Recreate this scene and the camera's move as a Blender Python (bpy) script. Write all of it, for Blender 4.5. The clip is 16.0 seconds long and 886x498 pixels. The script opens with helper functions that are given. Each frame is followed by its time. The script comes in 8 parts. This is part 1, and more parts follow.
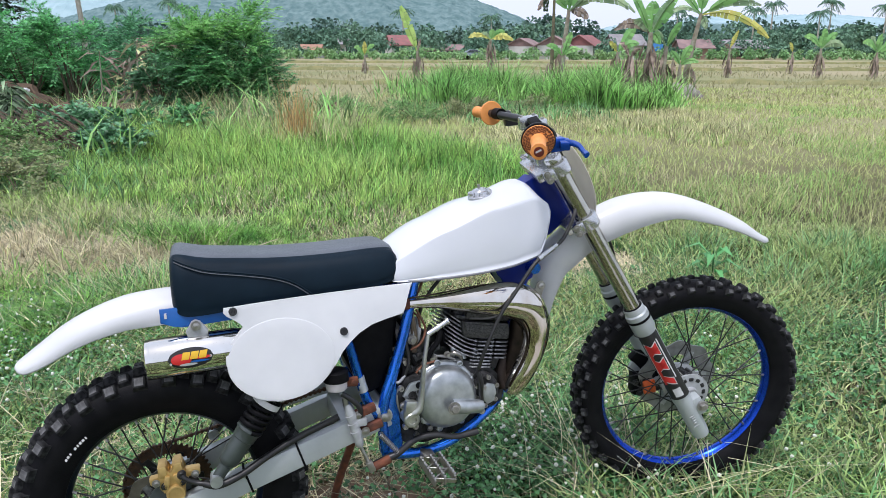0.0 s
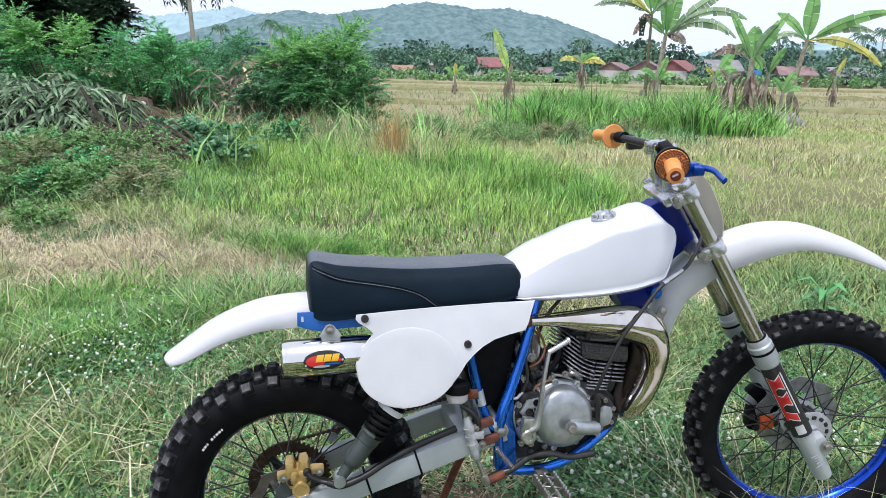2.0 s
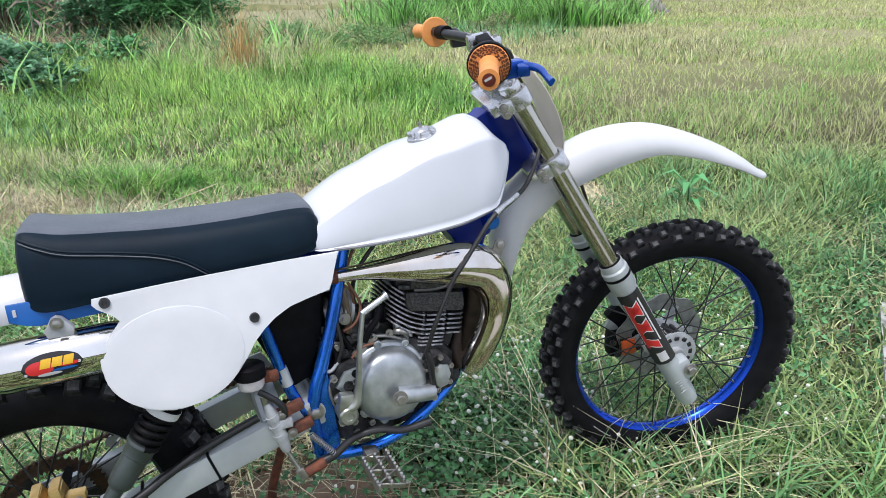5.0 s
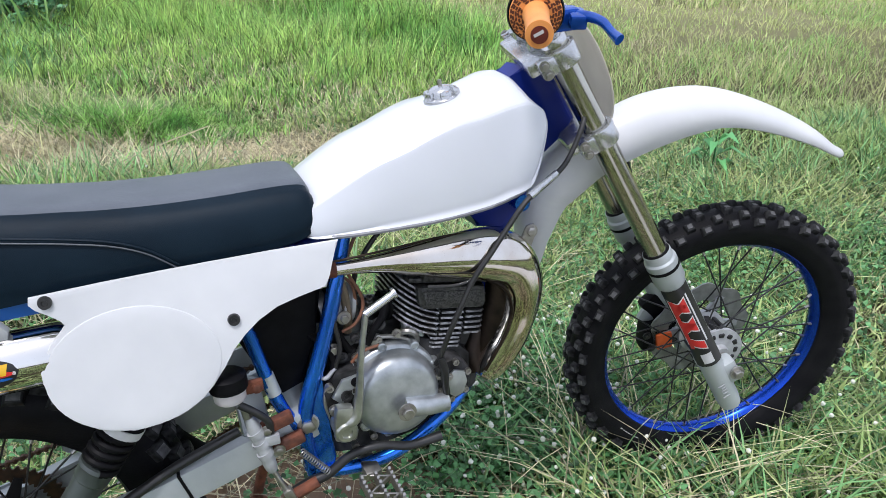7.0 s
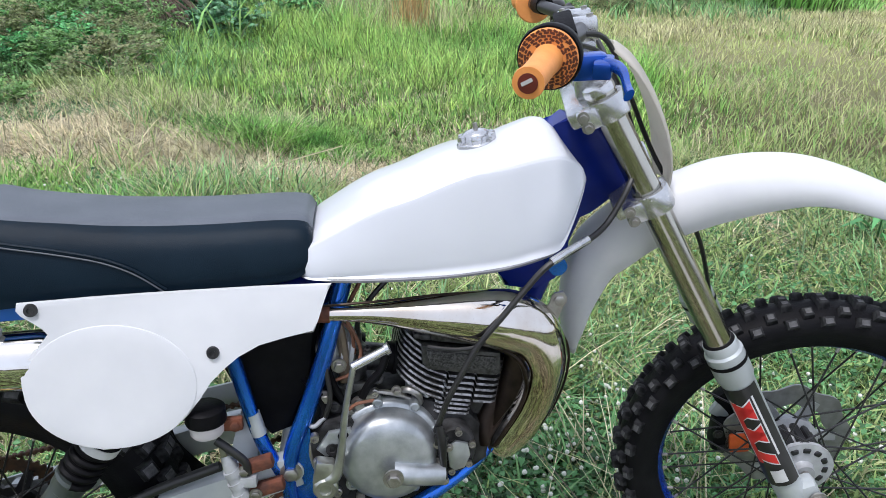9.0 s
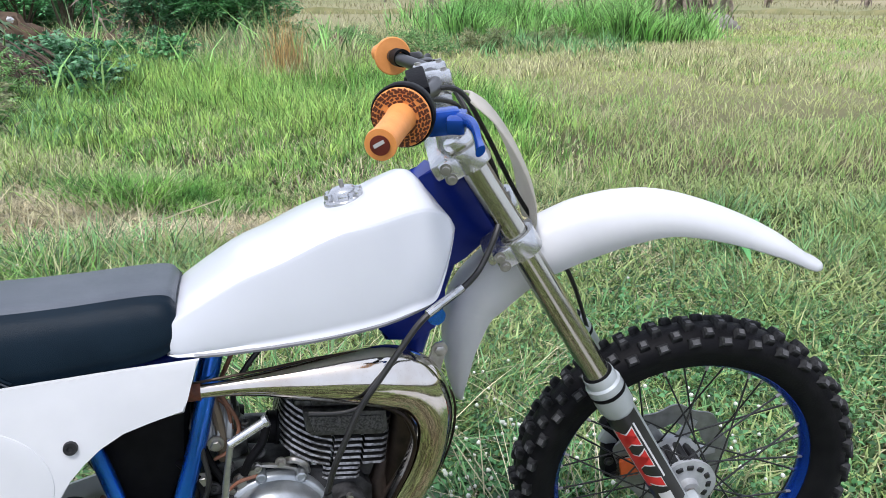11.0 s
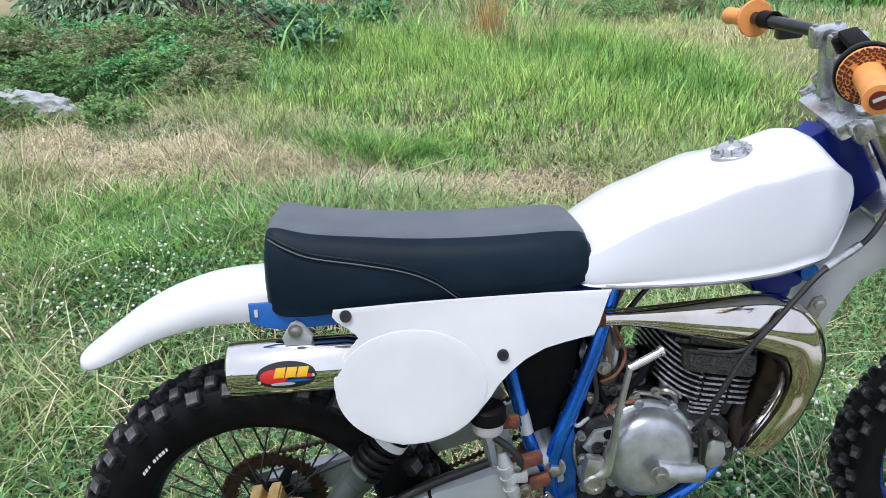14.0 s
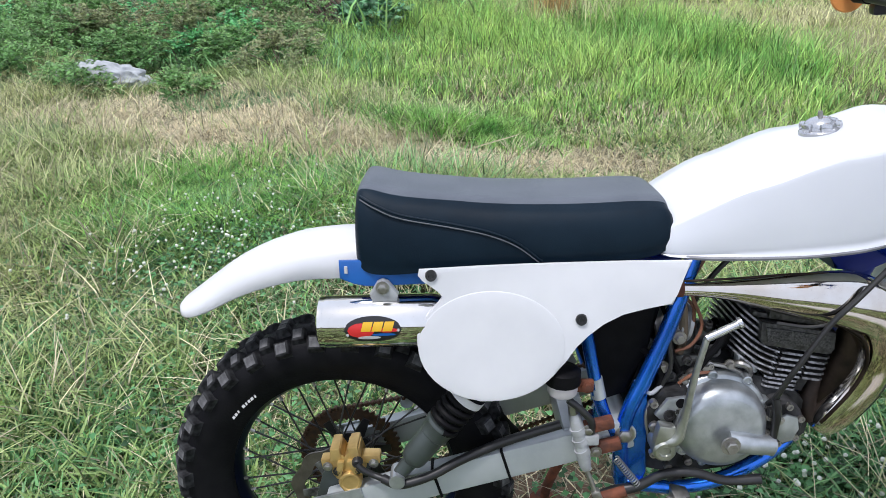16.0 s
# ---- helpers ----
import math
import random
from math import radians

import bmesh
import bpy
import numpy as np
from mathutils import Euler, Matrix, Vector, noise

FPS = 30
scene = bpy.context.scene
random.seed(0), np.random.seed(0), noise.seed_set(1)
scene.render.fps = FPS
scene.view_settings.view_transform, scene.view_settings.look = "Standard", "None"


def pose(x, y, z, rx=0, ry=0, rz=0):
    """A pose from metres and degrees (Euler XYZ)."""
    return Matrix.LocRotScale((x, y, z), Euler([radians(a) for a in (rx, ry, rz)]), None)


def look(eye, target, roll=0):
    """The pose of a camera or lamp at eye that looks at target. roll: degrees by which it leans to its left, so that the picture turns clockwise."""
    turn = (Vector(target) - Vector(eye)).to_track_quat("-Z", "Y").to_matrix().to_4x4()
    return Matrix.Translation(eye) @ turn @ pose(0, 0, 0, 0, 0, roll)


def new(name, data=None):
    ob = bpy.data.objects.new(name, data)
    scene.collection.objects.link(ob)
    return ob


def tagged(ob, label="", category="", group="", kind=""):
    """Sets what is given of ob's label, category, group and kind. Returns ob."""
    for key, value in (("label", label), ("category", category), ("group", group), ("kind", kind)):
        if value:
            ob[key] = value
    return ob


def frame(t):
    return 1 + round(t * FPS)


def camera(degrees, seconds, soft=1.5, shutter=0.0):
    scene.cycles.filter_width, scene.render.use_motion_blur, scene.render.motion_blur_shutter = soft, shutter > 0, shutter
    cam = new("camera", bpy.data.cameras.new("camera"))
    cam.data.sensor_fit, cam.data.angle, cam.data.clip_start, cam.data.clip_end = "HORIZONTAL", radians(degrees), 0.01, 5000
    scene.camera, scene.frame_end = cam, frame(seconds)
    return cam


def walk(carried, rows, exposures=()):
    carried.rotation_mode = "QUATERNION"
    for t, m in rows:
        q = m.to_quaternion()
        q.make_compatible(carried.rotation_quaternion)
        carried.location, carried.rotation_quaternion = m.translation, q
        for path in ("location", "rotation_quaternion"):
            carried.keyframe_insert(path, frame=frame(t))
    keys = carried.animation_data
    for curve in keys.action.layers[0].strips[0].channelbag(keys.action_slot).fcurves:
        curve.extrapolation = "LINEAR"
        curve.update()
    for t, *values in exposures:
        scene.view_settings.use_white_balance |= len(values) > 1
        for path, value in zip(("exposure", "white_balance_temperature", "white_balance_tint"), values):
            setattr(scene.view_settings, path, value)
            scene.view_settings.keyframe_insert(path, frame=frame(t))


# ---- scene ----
cam = camera(64.6, 16.0, soft=0.6)
PATH = [
    (0, (0.046, 0.12, 1.288), (-0.01, 2.043, 0.743), 0.1),
    (0.5, (0.017, 0.118, 1.284), (-0.091, 2.036, 0.728), 0.1),
    (1, (-0.019, 0.108, 1.281), (-0.182, 2.022, 0.723), -0.0),
    (1.5, (-0.05, 0.092, 1.282), (-0.339, 1.997, 0.747), 0.4),
    (2, (-0.062, 0.076, 1.287), (-0.345, 1.994, 0.796), 1.1),
    (2.5, (-0.054, 0.066, 1.283), (-0.368, 1.968, 0.749), 1.1),
    (3, (-0.032, 0.129, 1.277), (-0.321, 2.015, 0.677), -0.6),
    (3.5, (-0.01, 0.228, 1.266), (-0.322, 2.105, 0.649), -0.7),
    (4, (0.021, 0.327, 1.252), (-0.312, 2.168, 0.548), -2.0),
    (4.5, (0.088, 0.405, 1.246), (-0.057, 2.258, 0.507), -3.0),
    (4.7, (0.108, 0.423, 1.249), (0.101, 2.282, 0.512), -2.4),
    (6.8, (0.063, 0.707, 1.238), (0.153, 2.507, 0.37), 0.1),
    (7, (0.072, 0.716, 1.231), (0.104, 2.505, 0.338), 0.3),
    (7.5, (0.134, 0.767, 1.209), (-0.135, 2.518, 0.281), 0.4),
    (8, (0.235, 0.801, 1.199), (-0.234, 2.504, 0.26), 1.7),
    (8.5, (0.267, 0.826, 1.203), (-0.228, 2.532, 0.285), 1.5),
    (9, (0.29, 0.853, 1.226), (-0.123, 2.628, 0.403), 1.4),
    (9.5, (0.317, 0.87, 1.25), (0.006, 2.719, 0.553), 0.6),
    (10, (0.329, 0.879, 1.252), (0.094, 2.748, 0.579), -0.1),
    (10.2, (0.337, 0.882, 1.251), (0.204, 2.76, 0.575), -0.2),
    (12.3, (0.179, 0.824, 1.245), (0.023, 2.634, 0.409), 1.2),
    (12.5, (0.143, 0.807, 1.245), (-0.088, 2.605, 0.399), 0.5),
    (13, (0.063, 0.77, 1.249), (-0.329, 2.546, 0.419), -1.3),
    (13.5, (0.011, 0.729, 1.252), (-0.485, 2.487, 0.437), -1.0),
    (14, (-0.029, 0.699, 1.255), (-0.584, 2.445, 0.453), -1.1),
    (14.5, (-0.044, 0.685, 1.255), (-0.631, 2.418, 0.448), -0.9),
    (15, (-0.048, 0.671, 1.255), (-0.658, 2.396, 0.446), -1.0),
    (15.5, (-0.051, 0.658, 1.255), (-0.667, 2.379, 0.445), -0.8),
    (16, (-0.061, 0.639, 1.247), (-0.75, 2.313, 0.397), -1.0),
]
walk(cam, [(t, look(eye, target, roll)) for t, eye, target, roll in PATH], exposures=((0, -0.12), (1, -0.05), (2, -0.02), (2.5, -0.06), (3.5, 0.1), (4.5, 0.0), (7, -0.03), (10, 0.0), (16, -0.02)))

# ---- light ----
world = bpy.data.worlds.new("sky")
scene.world = world
world.use_nodes = True
wn = world.node_tree
wn.nodes.clear()
w_out = wn.nodes.new("ShaderNodeOutputWorld")
w_bg = wn.nodes.new("ShaderNodeBackground")
w_sky = wn.nodes.new("ShaderNodeTexSky")
w_sky.sky_type = "NISHITA"
w_sky.sun_disc = False
w_sky.sun_elevation, w_sky.sun_rotation = radians(68), radians(208)
w_sky.air_density, w_sky.dust_density, w_sky.ozone_density = 1.0, 4.0, 1.0
w_mix = wn.nodes.new("ShaderNodeMixRGB")
w_mix.inputs["Fac"].default_value = 0.75
w_mix.inputs["Color2"].default_value = (10.0, 10.8, 13.1, 1)  # the thin even cloud
wn.links.new(w_sky.outputs["Color"], w_mix.inputs["Color1"])
wn.links.new(w_mix.outputs["Color"], w_bg.inputs["Color"])
w_bg.inputs["Strength"].default_value = 0.118
wn.links.new(w_bg.outputs["Background"], w_out.inputs["Surface"])
sun_data = bpy.data.lights.new("sun", "SUN")
sun_data.energy, sun_data.angle, sun_data.color = 2.65, radians(7), (1.0, 0.975, 1.0)
sun = new("sun", sun_data)
sun.matrix_world = look((-2.2, -4.2, 12), (0, 0, 0))

# ---- materials ----
def mat(name, a, b=None, rough=0.6, metal=0.0, scale=8.0, bump=0.0, bump_scale=60.0, fine=0.0, coat=0.0, spec=0.5, rough_var=0.0, island=0.0, trans=0.0):
    """Two tones blended by noise, with fine grain, bump, and a shift per island."""
    m = bpy.data.materials.new(name)
    m.use_nodes = True
    nt = m.node_tree
    N, L = nt.nodes, nt.links
    bs = N["Principled BSDF"]
    bs.inputs["Roughness"].default_value = rough
    bs.inputs["Metallic"].default_value = metal
    bs.inputs["Coat Weight"].default_value = coat
    bs.inputs["Specular IOR Level"].default_value = spec
    tc = N.new("ShaderNodeTexCoord")
    b = b or tuple(c * 0.8 for c in a)
    n1 = N.new("ShaderNodeTexNoise")
    n1.inputs["Scale"].default_value, n1.inputs["Detail"].default_value = scale, 6
    L.new(tc.outputs["Object"], n1.inputs["Vector"])
    ramp = N.new("ShaderNodeValToRGB")
    ramp.color_ramp.elements[0].position, ramp.color_ramp.elements[1].position = 0.35, 0.65
    ramp.color_ramp.elements[0].color, ramp.color_ramp.elements[1].color = (*a, 1), (*b, 1)
    L.new(n1.outputs["Fac"], ramp.inputs["Fac"])
    col = ramp.outputs["Color"]
    if island:
        g = N.new("ShaderNodeNewGeometry")
        hsv = N.new("ShaderNodeHueSaturation")
        mr = N.new("ShaderNodeMapRange")
        mr.inputs["To Min"].default_value, mr.inputs["To Max"].default_value = 1 - island, 1 + island
        L.new(g.outputs["Random Per Island"], mr.inputs["Value"])
        L.new(mr.outputs["Result"], hsv.inputs["Value"])
        L.new(col, hsv.inputs["Color"])
        col = hsv.outputs["Color"]
    L.new(col, bs.inputs["Base Color"])
    if rough_var:
        mr2 = N.new("ShaderNodeMapRange")
        mr2.inputs["To Min"].default_value, mr2.inputs["To Max"].default_value = max(0.02, rough - rough_var), rough + rough_var
        n3 = N.new("ShaderNodeTexNoise")
        n3.inputs["Scale"].default_value, n3.inputs["Detail"].default_value = scale * 3, 5
        L.new(tc.outputs["Object"], n3.inputs["Vector"])
        L.new(n3.outputs["Fac"], mr2.inputs["Value"])
        L.new(mr2.outputs["Result"], bs.inputs["Roughness"])
    if bump:
        n2 = N.new("ShaderNodeTexNoise")
        n2.inputs["Scale"].default_value, n2.inputs["Detail"].default_value = bump_scale, 4
        L.new(tc.outputs["Object"], n2.inputs["Vector"])
        bp = N.new("ShaderNodeBump")
        bp.inputs["Strength"].default_value, bp.inputs["Distance"].default_value = bump, 0.004
        L.new(n2.outputs["Fac"], bp.inputs["Height"])
        L.new(bp.outputs["Normal"], bs.inputs["Normal"])
    if trans:
        tr = N.new("ShaderNodeBsdfTranslucent")
        L.new(col, tr.inputs["Color"])
        mx = N.new("ShaderNodeMixShader")
        mx.inputs["Fac"].default_value = trans
        L.new(bs.outputs["BSDF"], mx.inputs[1])
        L.new(tr.outputs["BSDF"], mx.inputs[2])
        L.new(mx.outputs["Shader"], N["Material Output"].inputs["Surface"])
    return m


WHITE = mat("white_plastic", (0.735, 0.742, 0.758), (0.675, 0.685, 0.705), rough=0.38, scale=9, bump=0.05, bump_scale=35, rough_var=0.08, trans=0.12)
WHITE_TANK = mat("white_paint", (0.67, 0.69, 0.735), (0.63, 0.65, 0.695), rough=0.28, scale=4, bump=0.03, bump_scale=20, coat=0.3)
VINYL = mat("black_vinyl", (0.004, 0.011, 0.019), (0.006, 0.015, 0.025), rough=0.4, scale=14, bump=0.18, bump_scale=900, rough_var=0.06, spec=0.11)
# black vinyl greyed by the sky's reflection, painted in; also the stitching's grey
VINYL_TOP = mat("sky_sheen_and_stitch_grey", (0.075, 0.088, 0.106), (0.098, 0.112, 0.132), rough=0.42, scale=14, bump=0.25, bump_scale=900)
RUBBER = mat("tyre_rubber", (0.005, 0.005, 0.0065), (0.009, 0.009, 0.0105), rough=0.55, scale=25, bump=0.2, bump_scale=250, spec=0.10)
RUBBER_WORN = mat("scuffed_rubber", (0.045, 0.046, 0.048), (0.007, 0.007, 0.008), rough=0.7, scale=60, bump=0.2, bump_scale=250, spec=0.1)
RUBBER_DUSTY = mat("dusty_knob_tops", (0.15, 0.15, 0.155), (0.045, 0.045, 0.048), rough=0.75, scale=70, bump=0.2, bump_scale=250, spec=0.1)
BLUE = mat("blue_paint", (0.016, 0.19, 0.78), (0.01, 0.12, 0.58), rough=0.24, scale=9, coat=0.5, bump=0.04, bump_scale=60, metal=0.8)
BLUE_DARK = mat("navy_paint", (0.003, 0.018, 0.21), (0.002, 0.011, 0.13), rough=0.3, scale=9, coat=0.0, spec=0.25)
BLUE_TAIL = mat("sky_blue_paint", (0.012, 0.12, 0.42), (0.01, 0.09, 0.34), rough=0.35, scale=12, bump=0.05)
BLUE_RIM = mat("blue_anodised", (0.010, 0.07, 0.52), (0.007, 0.045, 0.36), rough=0.26, metal=0.75, scale=12)
BLUE_LEVER = mat("blue_lever", (0.007, 0.075, 0.40), (0.005, 0.05, 0.30), rough=0.25, metal=0.5, scale=30)
CHROME = mat("chrome", (0.78, 0.77, 0.75), (0.70, 0.69, 0.66), rough=0.07, metal=1.0, scale=18, bump=0.06, bump_scale=24, rough_var=0.05)
# the brown tone is heat tint and the ground's reflection, painted in
PIPE = mat("chromed_pipe", (0.76, 0.76, 0.75), (0.52, 0.44, 0.35), rough=0.09, metal=1.0, scale=6, bump=0.16, bump_scale=17, rough_var=0.07)
PIPE_DARK = mat("burnt_and_shaded_pipe", (0.05, 0.035, 0.026), (0.018, 0.014, 0.012), rough=0.45, metal=0.8, scale=30, bump=0.2)
ALLOY = mat("cast_alloy", (0.50, 0.53, 0.55), (0.33, 0.355, 0.37), rough=0.36, metal=0.75, scale=30, bump=0.06, bump_scale=300, rough_var=0.1)
ALLOY_DARK = mat("grimy_alloy", (0.05, 0.05, 0.052), (0.009, 0.009, 0.009), rough=0.55, metal=0.1, scale=35, bump=0.3, bump_scale=120, spec=0.2)
FIN = mat("cast_fins", (0.36, 0.365, 0.37), (0.09, 0.09, 0.09), rough=0.36, metal=0.6, scale=150, bump=0.2, bump_scale=200)
SILVER = mat("silver_paint", (0.45, 0.485, 0.495), (0.39, 0.42, 0.43), rough=0.42, metal=0.25, scale=14, bump=0.08, bump_scale=120)
MACHINED = mat("machined_alloy", (0.60, 0.61, 0.62), (0.45, 0.46, 0.47), rough=0.24, metal=0.85, scale=40, rough_var=0.1)
KICK = mat("tarnished_plating", (0.46, 0.47, 0.43), (0.30, 0.31, 0.28), rough=0.3, metal=0.85, scale=30)
STANCHION = mat("fork_tube", (0.50, 0.49, 0.43), (0.42, 0.41, 0.365), rough=0.16, metal=1.0, scale=10, rough_var=0.06)
STEEL = mat("steel", (0.42, 0.41, 0.39), (0.3, 0.29, 0.27), rough=0.38, metal=0.9, scale=60)
RUST = mat("rusty_steel", (0.19, 0.062, 0.032), (0.075, 0.03, 0.02), rough=0.8, metal=0.2, scale=45, bump=0.4, bump_scale=150)
FIN_DARK = mat("dark_fins", (0.10, 0.10, 0.10), (0.028, 0.028, 0.028), rough=0.45, metal=0.5, scale=120, bump=0.2, bump_scale=200)
SPECKLED = mat("flaking_black_paint", (0.006, 0.006, 0.006), (0.085, 0.085, 0.085), rough=0.5, scale=300, bump=0.4, bump_scale=300)
BARREL = mat("black_barrel", (0.02, 0.02, 0.02), (0.04, 0.038, 0.035), rough=0.7, scale=60, bump=0.3, bump_scale=150)
DISC = mat("worn_disc_steel", (0.17, 0.155, 0.14), (0.11, 0.10, 0.09), rough=0.38, metal=0.8, scale=40)
DISC_PALE = mat("pale_disc_steel", (0.31, 0.32, 0.315), (0.21, 0.215, 0.21), rough=0.42, metal=0.6, scale=40)
GRIMY = mat("grimy_grey_alloy", (0.19, 0.20, 0.20), (0.035, 0.035, 0.035), rough=0.42, metal=0.6, scale=45, bump=0.2, bump_scale=140)
RIM_DARK = mat("dark_anodised", (0.004, 0.008, 0.035), (0.003, 0.006, 0.02), rough=0.3, metal=0.6, scale=12)
GOLD = mat("gold_caliper", (0.66, 0.47, 0.19), (0.5, 0.34, 0.13), rough=0.38, metal=0.6, scale=30, bump=0.1)
BLACK = mat("black_plastic", (0.004, 0.004, 0.005), (0.007, 0.007, 0.008), rough=0.5, spec=0.08, scale=30, bump=0.1, bump_scale=200)
BLACK_METAL = mat("black_metal", (0.018, 0.018, 0.02), (0.03, 0.03, 0.03), rough=0.35, metal=0.3, scale=30)
ORANGE = mat("orange_rubber", (0.82, 0.33, 0.09), (0.74, 0.28, 0.07), rough=0.55, scale=40, bump=0.12, bump_scale=300)
ORANGE_RED = mat("orange_plastic", (0.75, 0.13, 0.03), (0.6, 0.1, 0.02), rough=0.4, scale=30)
RED = mat("red_sticker", (0.62, 0.03, 0.03), (0.56, 0.025, 0.025), rough=0.35, scale=30)
YELLOW = mat("yellow_sticker", (0.75, 0.45, 0.03), (0.7, 0.4, 0.02), rough=0.35, scale=30)
STICKER = mat("black_sticker", (0.012, 0.012, 0.014), (0.018, 0.018, 0.02), rough=0.3, scale=30)
PRINT = mat("white_print", (0.62, 0.62, 0.63), (0.5, 0.5, 0.5), rough=0.5, scale=30)
GREASE = mat("greasy_chain", (0.05, 0.035, 0.025), (0.10, 0.055, 0.03), rough=0.55, metal=0.6, scale=80)
TRANSLUCENT = mat("milky_plastic", (0.62, 0.58, 0.6), (0.55, 0.52, 0.53), rough=0.35, scale=20)
SHOCK = mat("dark_grey_paint", (0.066, 0.08, 0.078), (0.042, 0.052, 0.05), rough=0.36, scale=20, metal=0.2)
CAST_WHITE = mat("pale_cast_alloy", (0.46, 0.475, 0.49), (0.34, 0.35, 0.365), rough=0.45, metal=0.3, scale=40)
CABLE = mat("black_cable", (0.012, 0.012, 0.013), (0.02, 0.02, 0.02), rough=0.45, scale=30)
COPPER = mat("brown_hose", (0.22, 0.09, 0.05), (0.14, 0.06, 0.035), rough=0.5, scale=30)

# ---- building helpers ----
def finish(bm, smooth=40):
    bmesh.ops.recalc_face_normals(bm, faces=bm.faces)
    for f in bm.faces:
        f.smooth = True
    lim = radians(smooth)
    for e in bm.edges:
        if len(e.link_faces) == 2 and e.calc_face_angle(0) > lim:
            e.smooth = False


def part(name, bm, material, parent, label="", m=None, smooth=40):
    """Link a bmesh as one mesh object under a thing or a part."""
    finish(bm, smooth)
    me = bpy.data.meshes.new(name)
    bm.to_mesh(me)
    bm.free()
    me.materials.append(material)
    ob = new(name, me)
    if parent:
        ob.parent = parent
    if m is not None:
        ob.matrix_basis = m
    return tagged(ob, label)


def thing(name, label, category, m=None, group="", kind=""):
    ob = new(name)
    ob.empty_display_size = 0.1
    if m is not None:
        ob.matrix_basis = m
    return tagged(ob, label, category, group, kind)


def V(*p):
    return Vector(p)


def spline(pts, n):
    """Points along a smooth curve through pts; each may carry more numbers than three."""
    pts = [np.array(p, float) for p in pts]
    p = [2 * pts[0] - pts[1], *pts, 2 * pts[-1] - pts[-2]]
    out = []
    for i in range(1, len(p) - 2):
        a, b, c, d = p[i - 1:i + 3]
        for k in range(n):
            t = k / n
            out.append(0.5 * (2 * b + (c - a) * t + (2 * a - 5 * b + 4 * c - d) * t * t + (3 * b - a - 3 * c + d) * t ** 3))
    return out + [pts[-1]]


def tube(bm, pts, r=0.01, seg=10, n=6, caps=True, flat=1.0):
    """A tube along a smooth curve; points are (x, y, z) or (x, y, z, radius)."""
    pts = [(*p, r) if len(p) == 3 else tuple(p) for p in pts]
    path = spline(pts, n) if len(pts) > 2 and n > 1 else [np.array(p, float) for p in pts]
    rings, side = [], None
    for i, p in enumerate(path):
        d = Vector(path[min(i + 1, len(path) - 1)][:3] - path[max(i - 1, 0)][:3]).normalized()
        if side is None:
            side = d.orthogonal().normalized()
        side = (side - d * side.dot(d)).normalized()
        up = d.cross(side)
        c, rad = Vector(p[:3]), float(p[3])
        rings.append([bm.verts.new(c + rad * (math.cos(a) * side + flat * math.sin(a) * up)) for a in (2 * math.pi * k / seg for k in range(seg))])
    for a, b in zip(rings, rings[1:]):
        for k in range(seg):
            bm.faces.new((a[k], a[(k + 1) % seg], b[(k + 1) % seg], b[k]))
    if caps:
        bm.faces.new(rings[0][::-1])
        bm.faces.new(rings[-1])
    return bm


def rod(bm, a, b, r, seg=12, r2=None):
    return tube(bm, [(*a, r), (*b, r if r2 is None else r2)], seg=seg, n=1)


def lathe(bm, profile, m=None, seg=24, close=False):
    """Turn (radius, height) pairs round the local z axis."""
    m = m or Matrix()
    rings = []
    for r, h in profile:
        if r < 1e-6:
            rings.append([bm.verts.new(m @ V(0, 0, h))])
        else:
            rings.append([bm.verts.new(m @ V(r * math.cos(2 * math.pi * k / seg), r * math.sin(2 * math.pi * k / seg), h)) for k in range(seg)])
    pairs = list(zip(rings, rings[1:]))
    if close:
        pairs.append((rings[-1], rings[0]))
    for a, b in pairs:
        for k in range(seg):
            q = [a[k % len(a)], a[(k + 1) % len(a)], b[(k + 1) % len(b)], b[k % len(b)]]
            u = []
            for v in q:
                if v not in u:
                    u.append(v)
            if len(u) > 2:
                bm.faces.new(u)
    return bm


def block(bm, size, m=None, bevel=0.0, seg=2):
    """A box of that size about the origin of m, with rounded edges."""
    r = bmesh.ops.create_cube(bm, size=1, matrix=(m or Matrix()) @ Matrix.Diagonal((*size, 1)))
    if bevel:
        es = list({e for v in r["verts"] for e in v.link_edges})
        bmesh.ops.bevel(bm, geom=es, offset=bevel, segments=seg, profile=0.6, affect="EDGES")
    return bm


def slab(bm, outline, y0, y1, bevel=0.0, m=None, dome=0.0):
    """An outline of (x, z) made solid between y0 and y1, with rounded rims."""
    m = m or Matrix()
    lo = [bm.verts.new(m @ V(x, y0, z)) for x, z in outline]
    hi = [bm.verts.new(m @ V(x, y1, z)) for x, z in outline]
    n = len(lo)
    f0, f1 = bm.faces.new(lo), bm.faces.new(hi[::-1])
    for k in range(n):
        bm.faces.new((lo[k], hi[k], hi[(k + 1) % n], lo[(k + 1) % n]))
    if bevel:
        bmesh.ops.bevel(bm, geom=list({*f0.edges, *f1.edges}), offset=bevel, segments=2, profile=0.6, affect="EDGES")
    return bm


def loft(bm, rings, closed=True, caps=True):
    vs = [[bm.verts.new(p) for p in r] for r in rings]
    n = len(vs[0])
    for a, b in zip(vs, vs[1:]):
        for k in range(n if closed else n - 1):
            bm.faces.new((a[k], a[(k + 1) % n], b[(k + 1) % n], b[k]))
    if caps and closed:
        bm.faces.new(vs[0][::-1])
        bm.faces.new(vs[-1])
    return bm


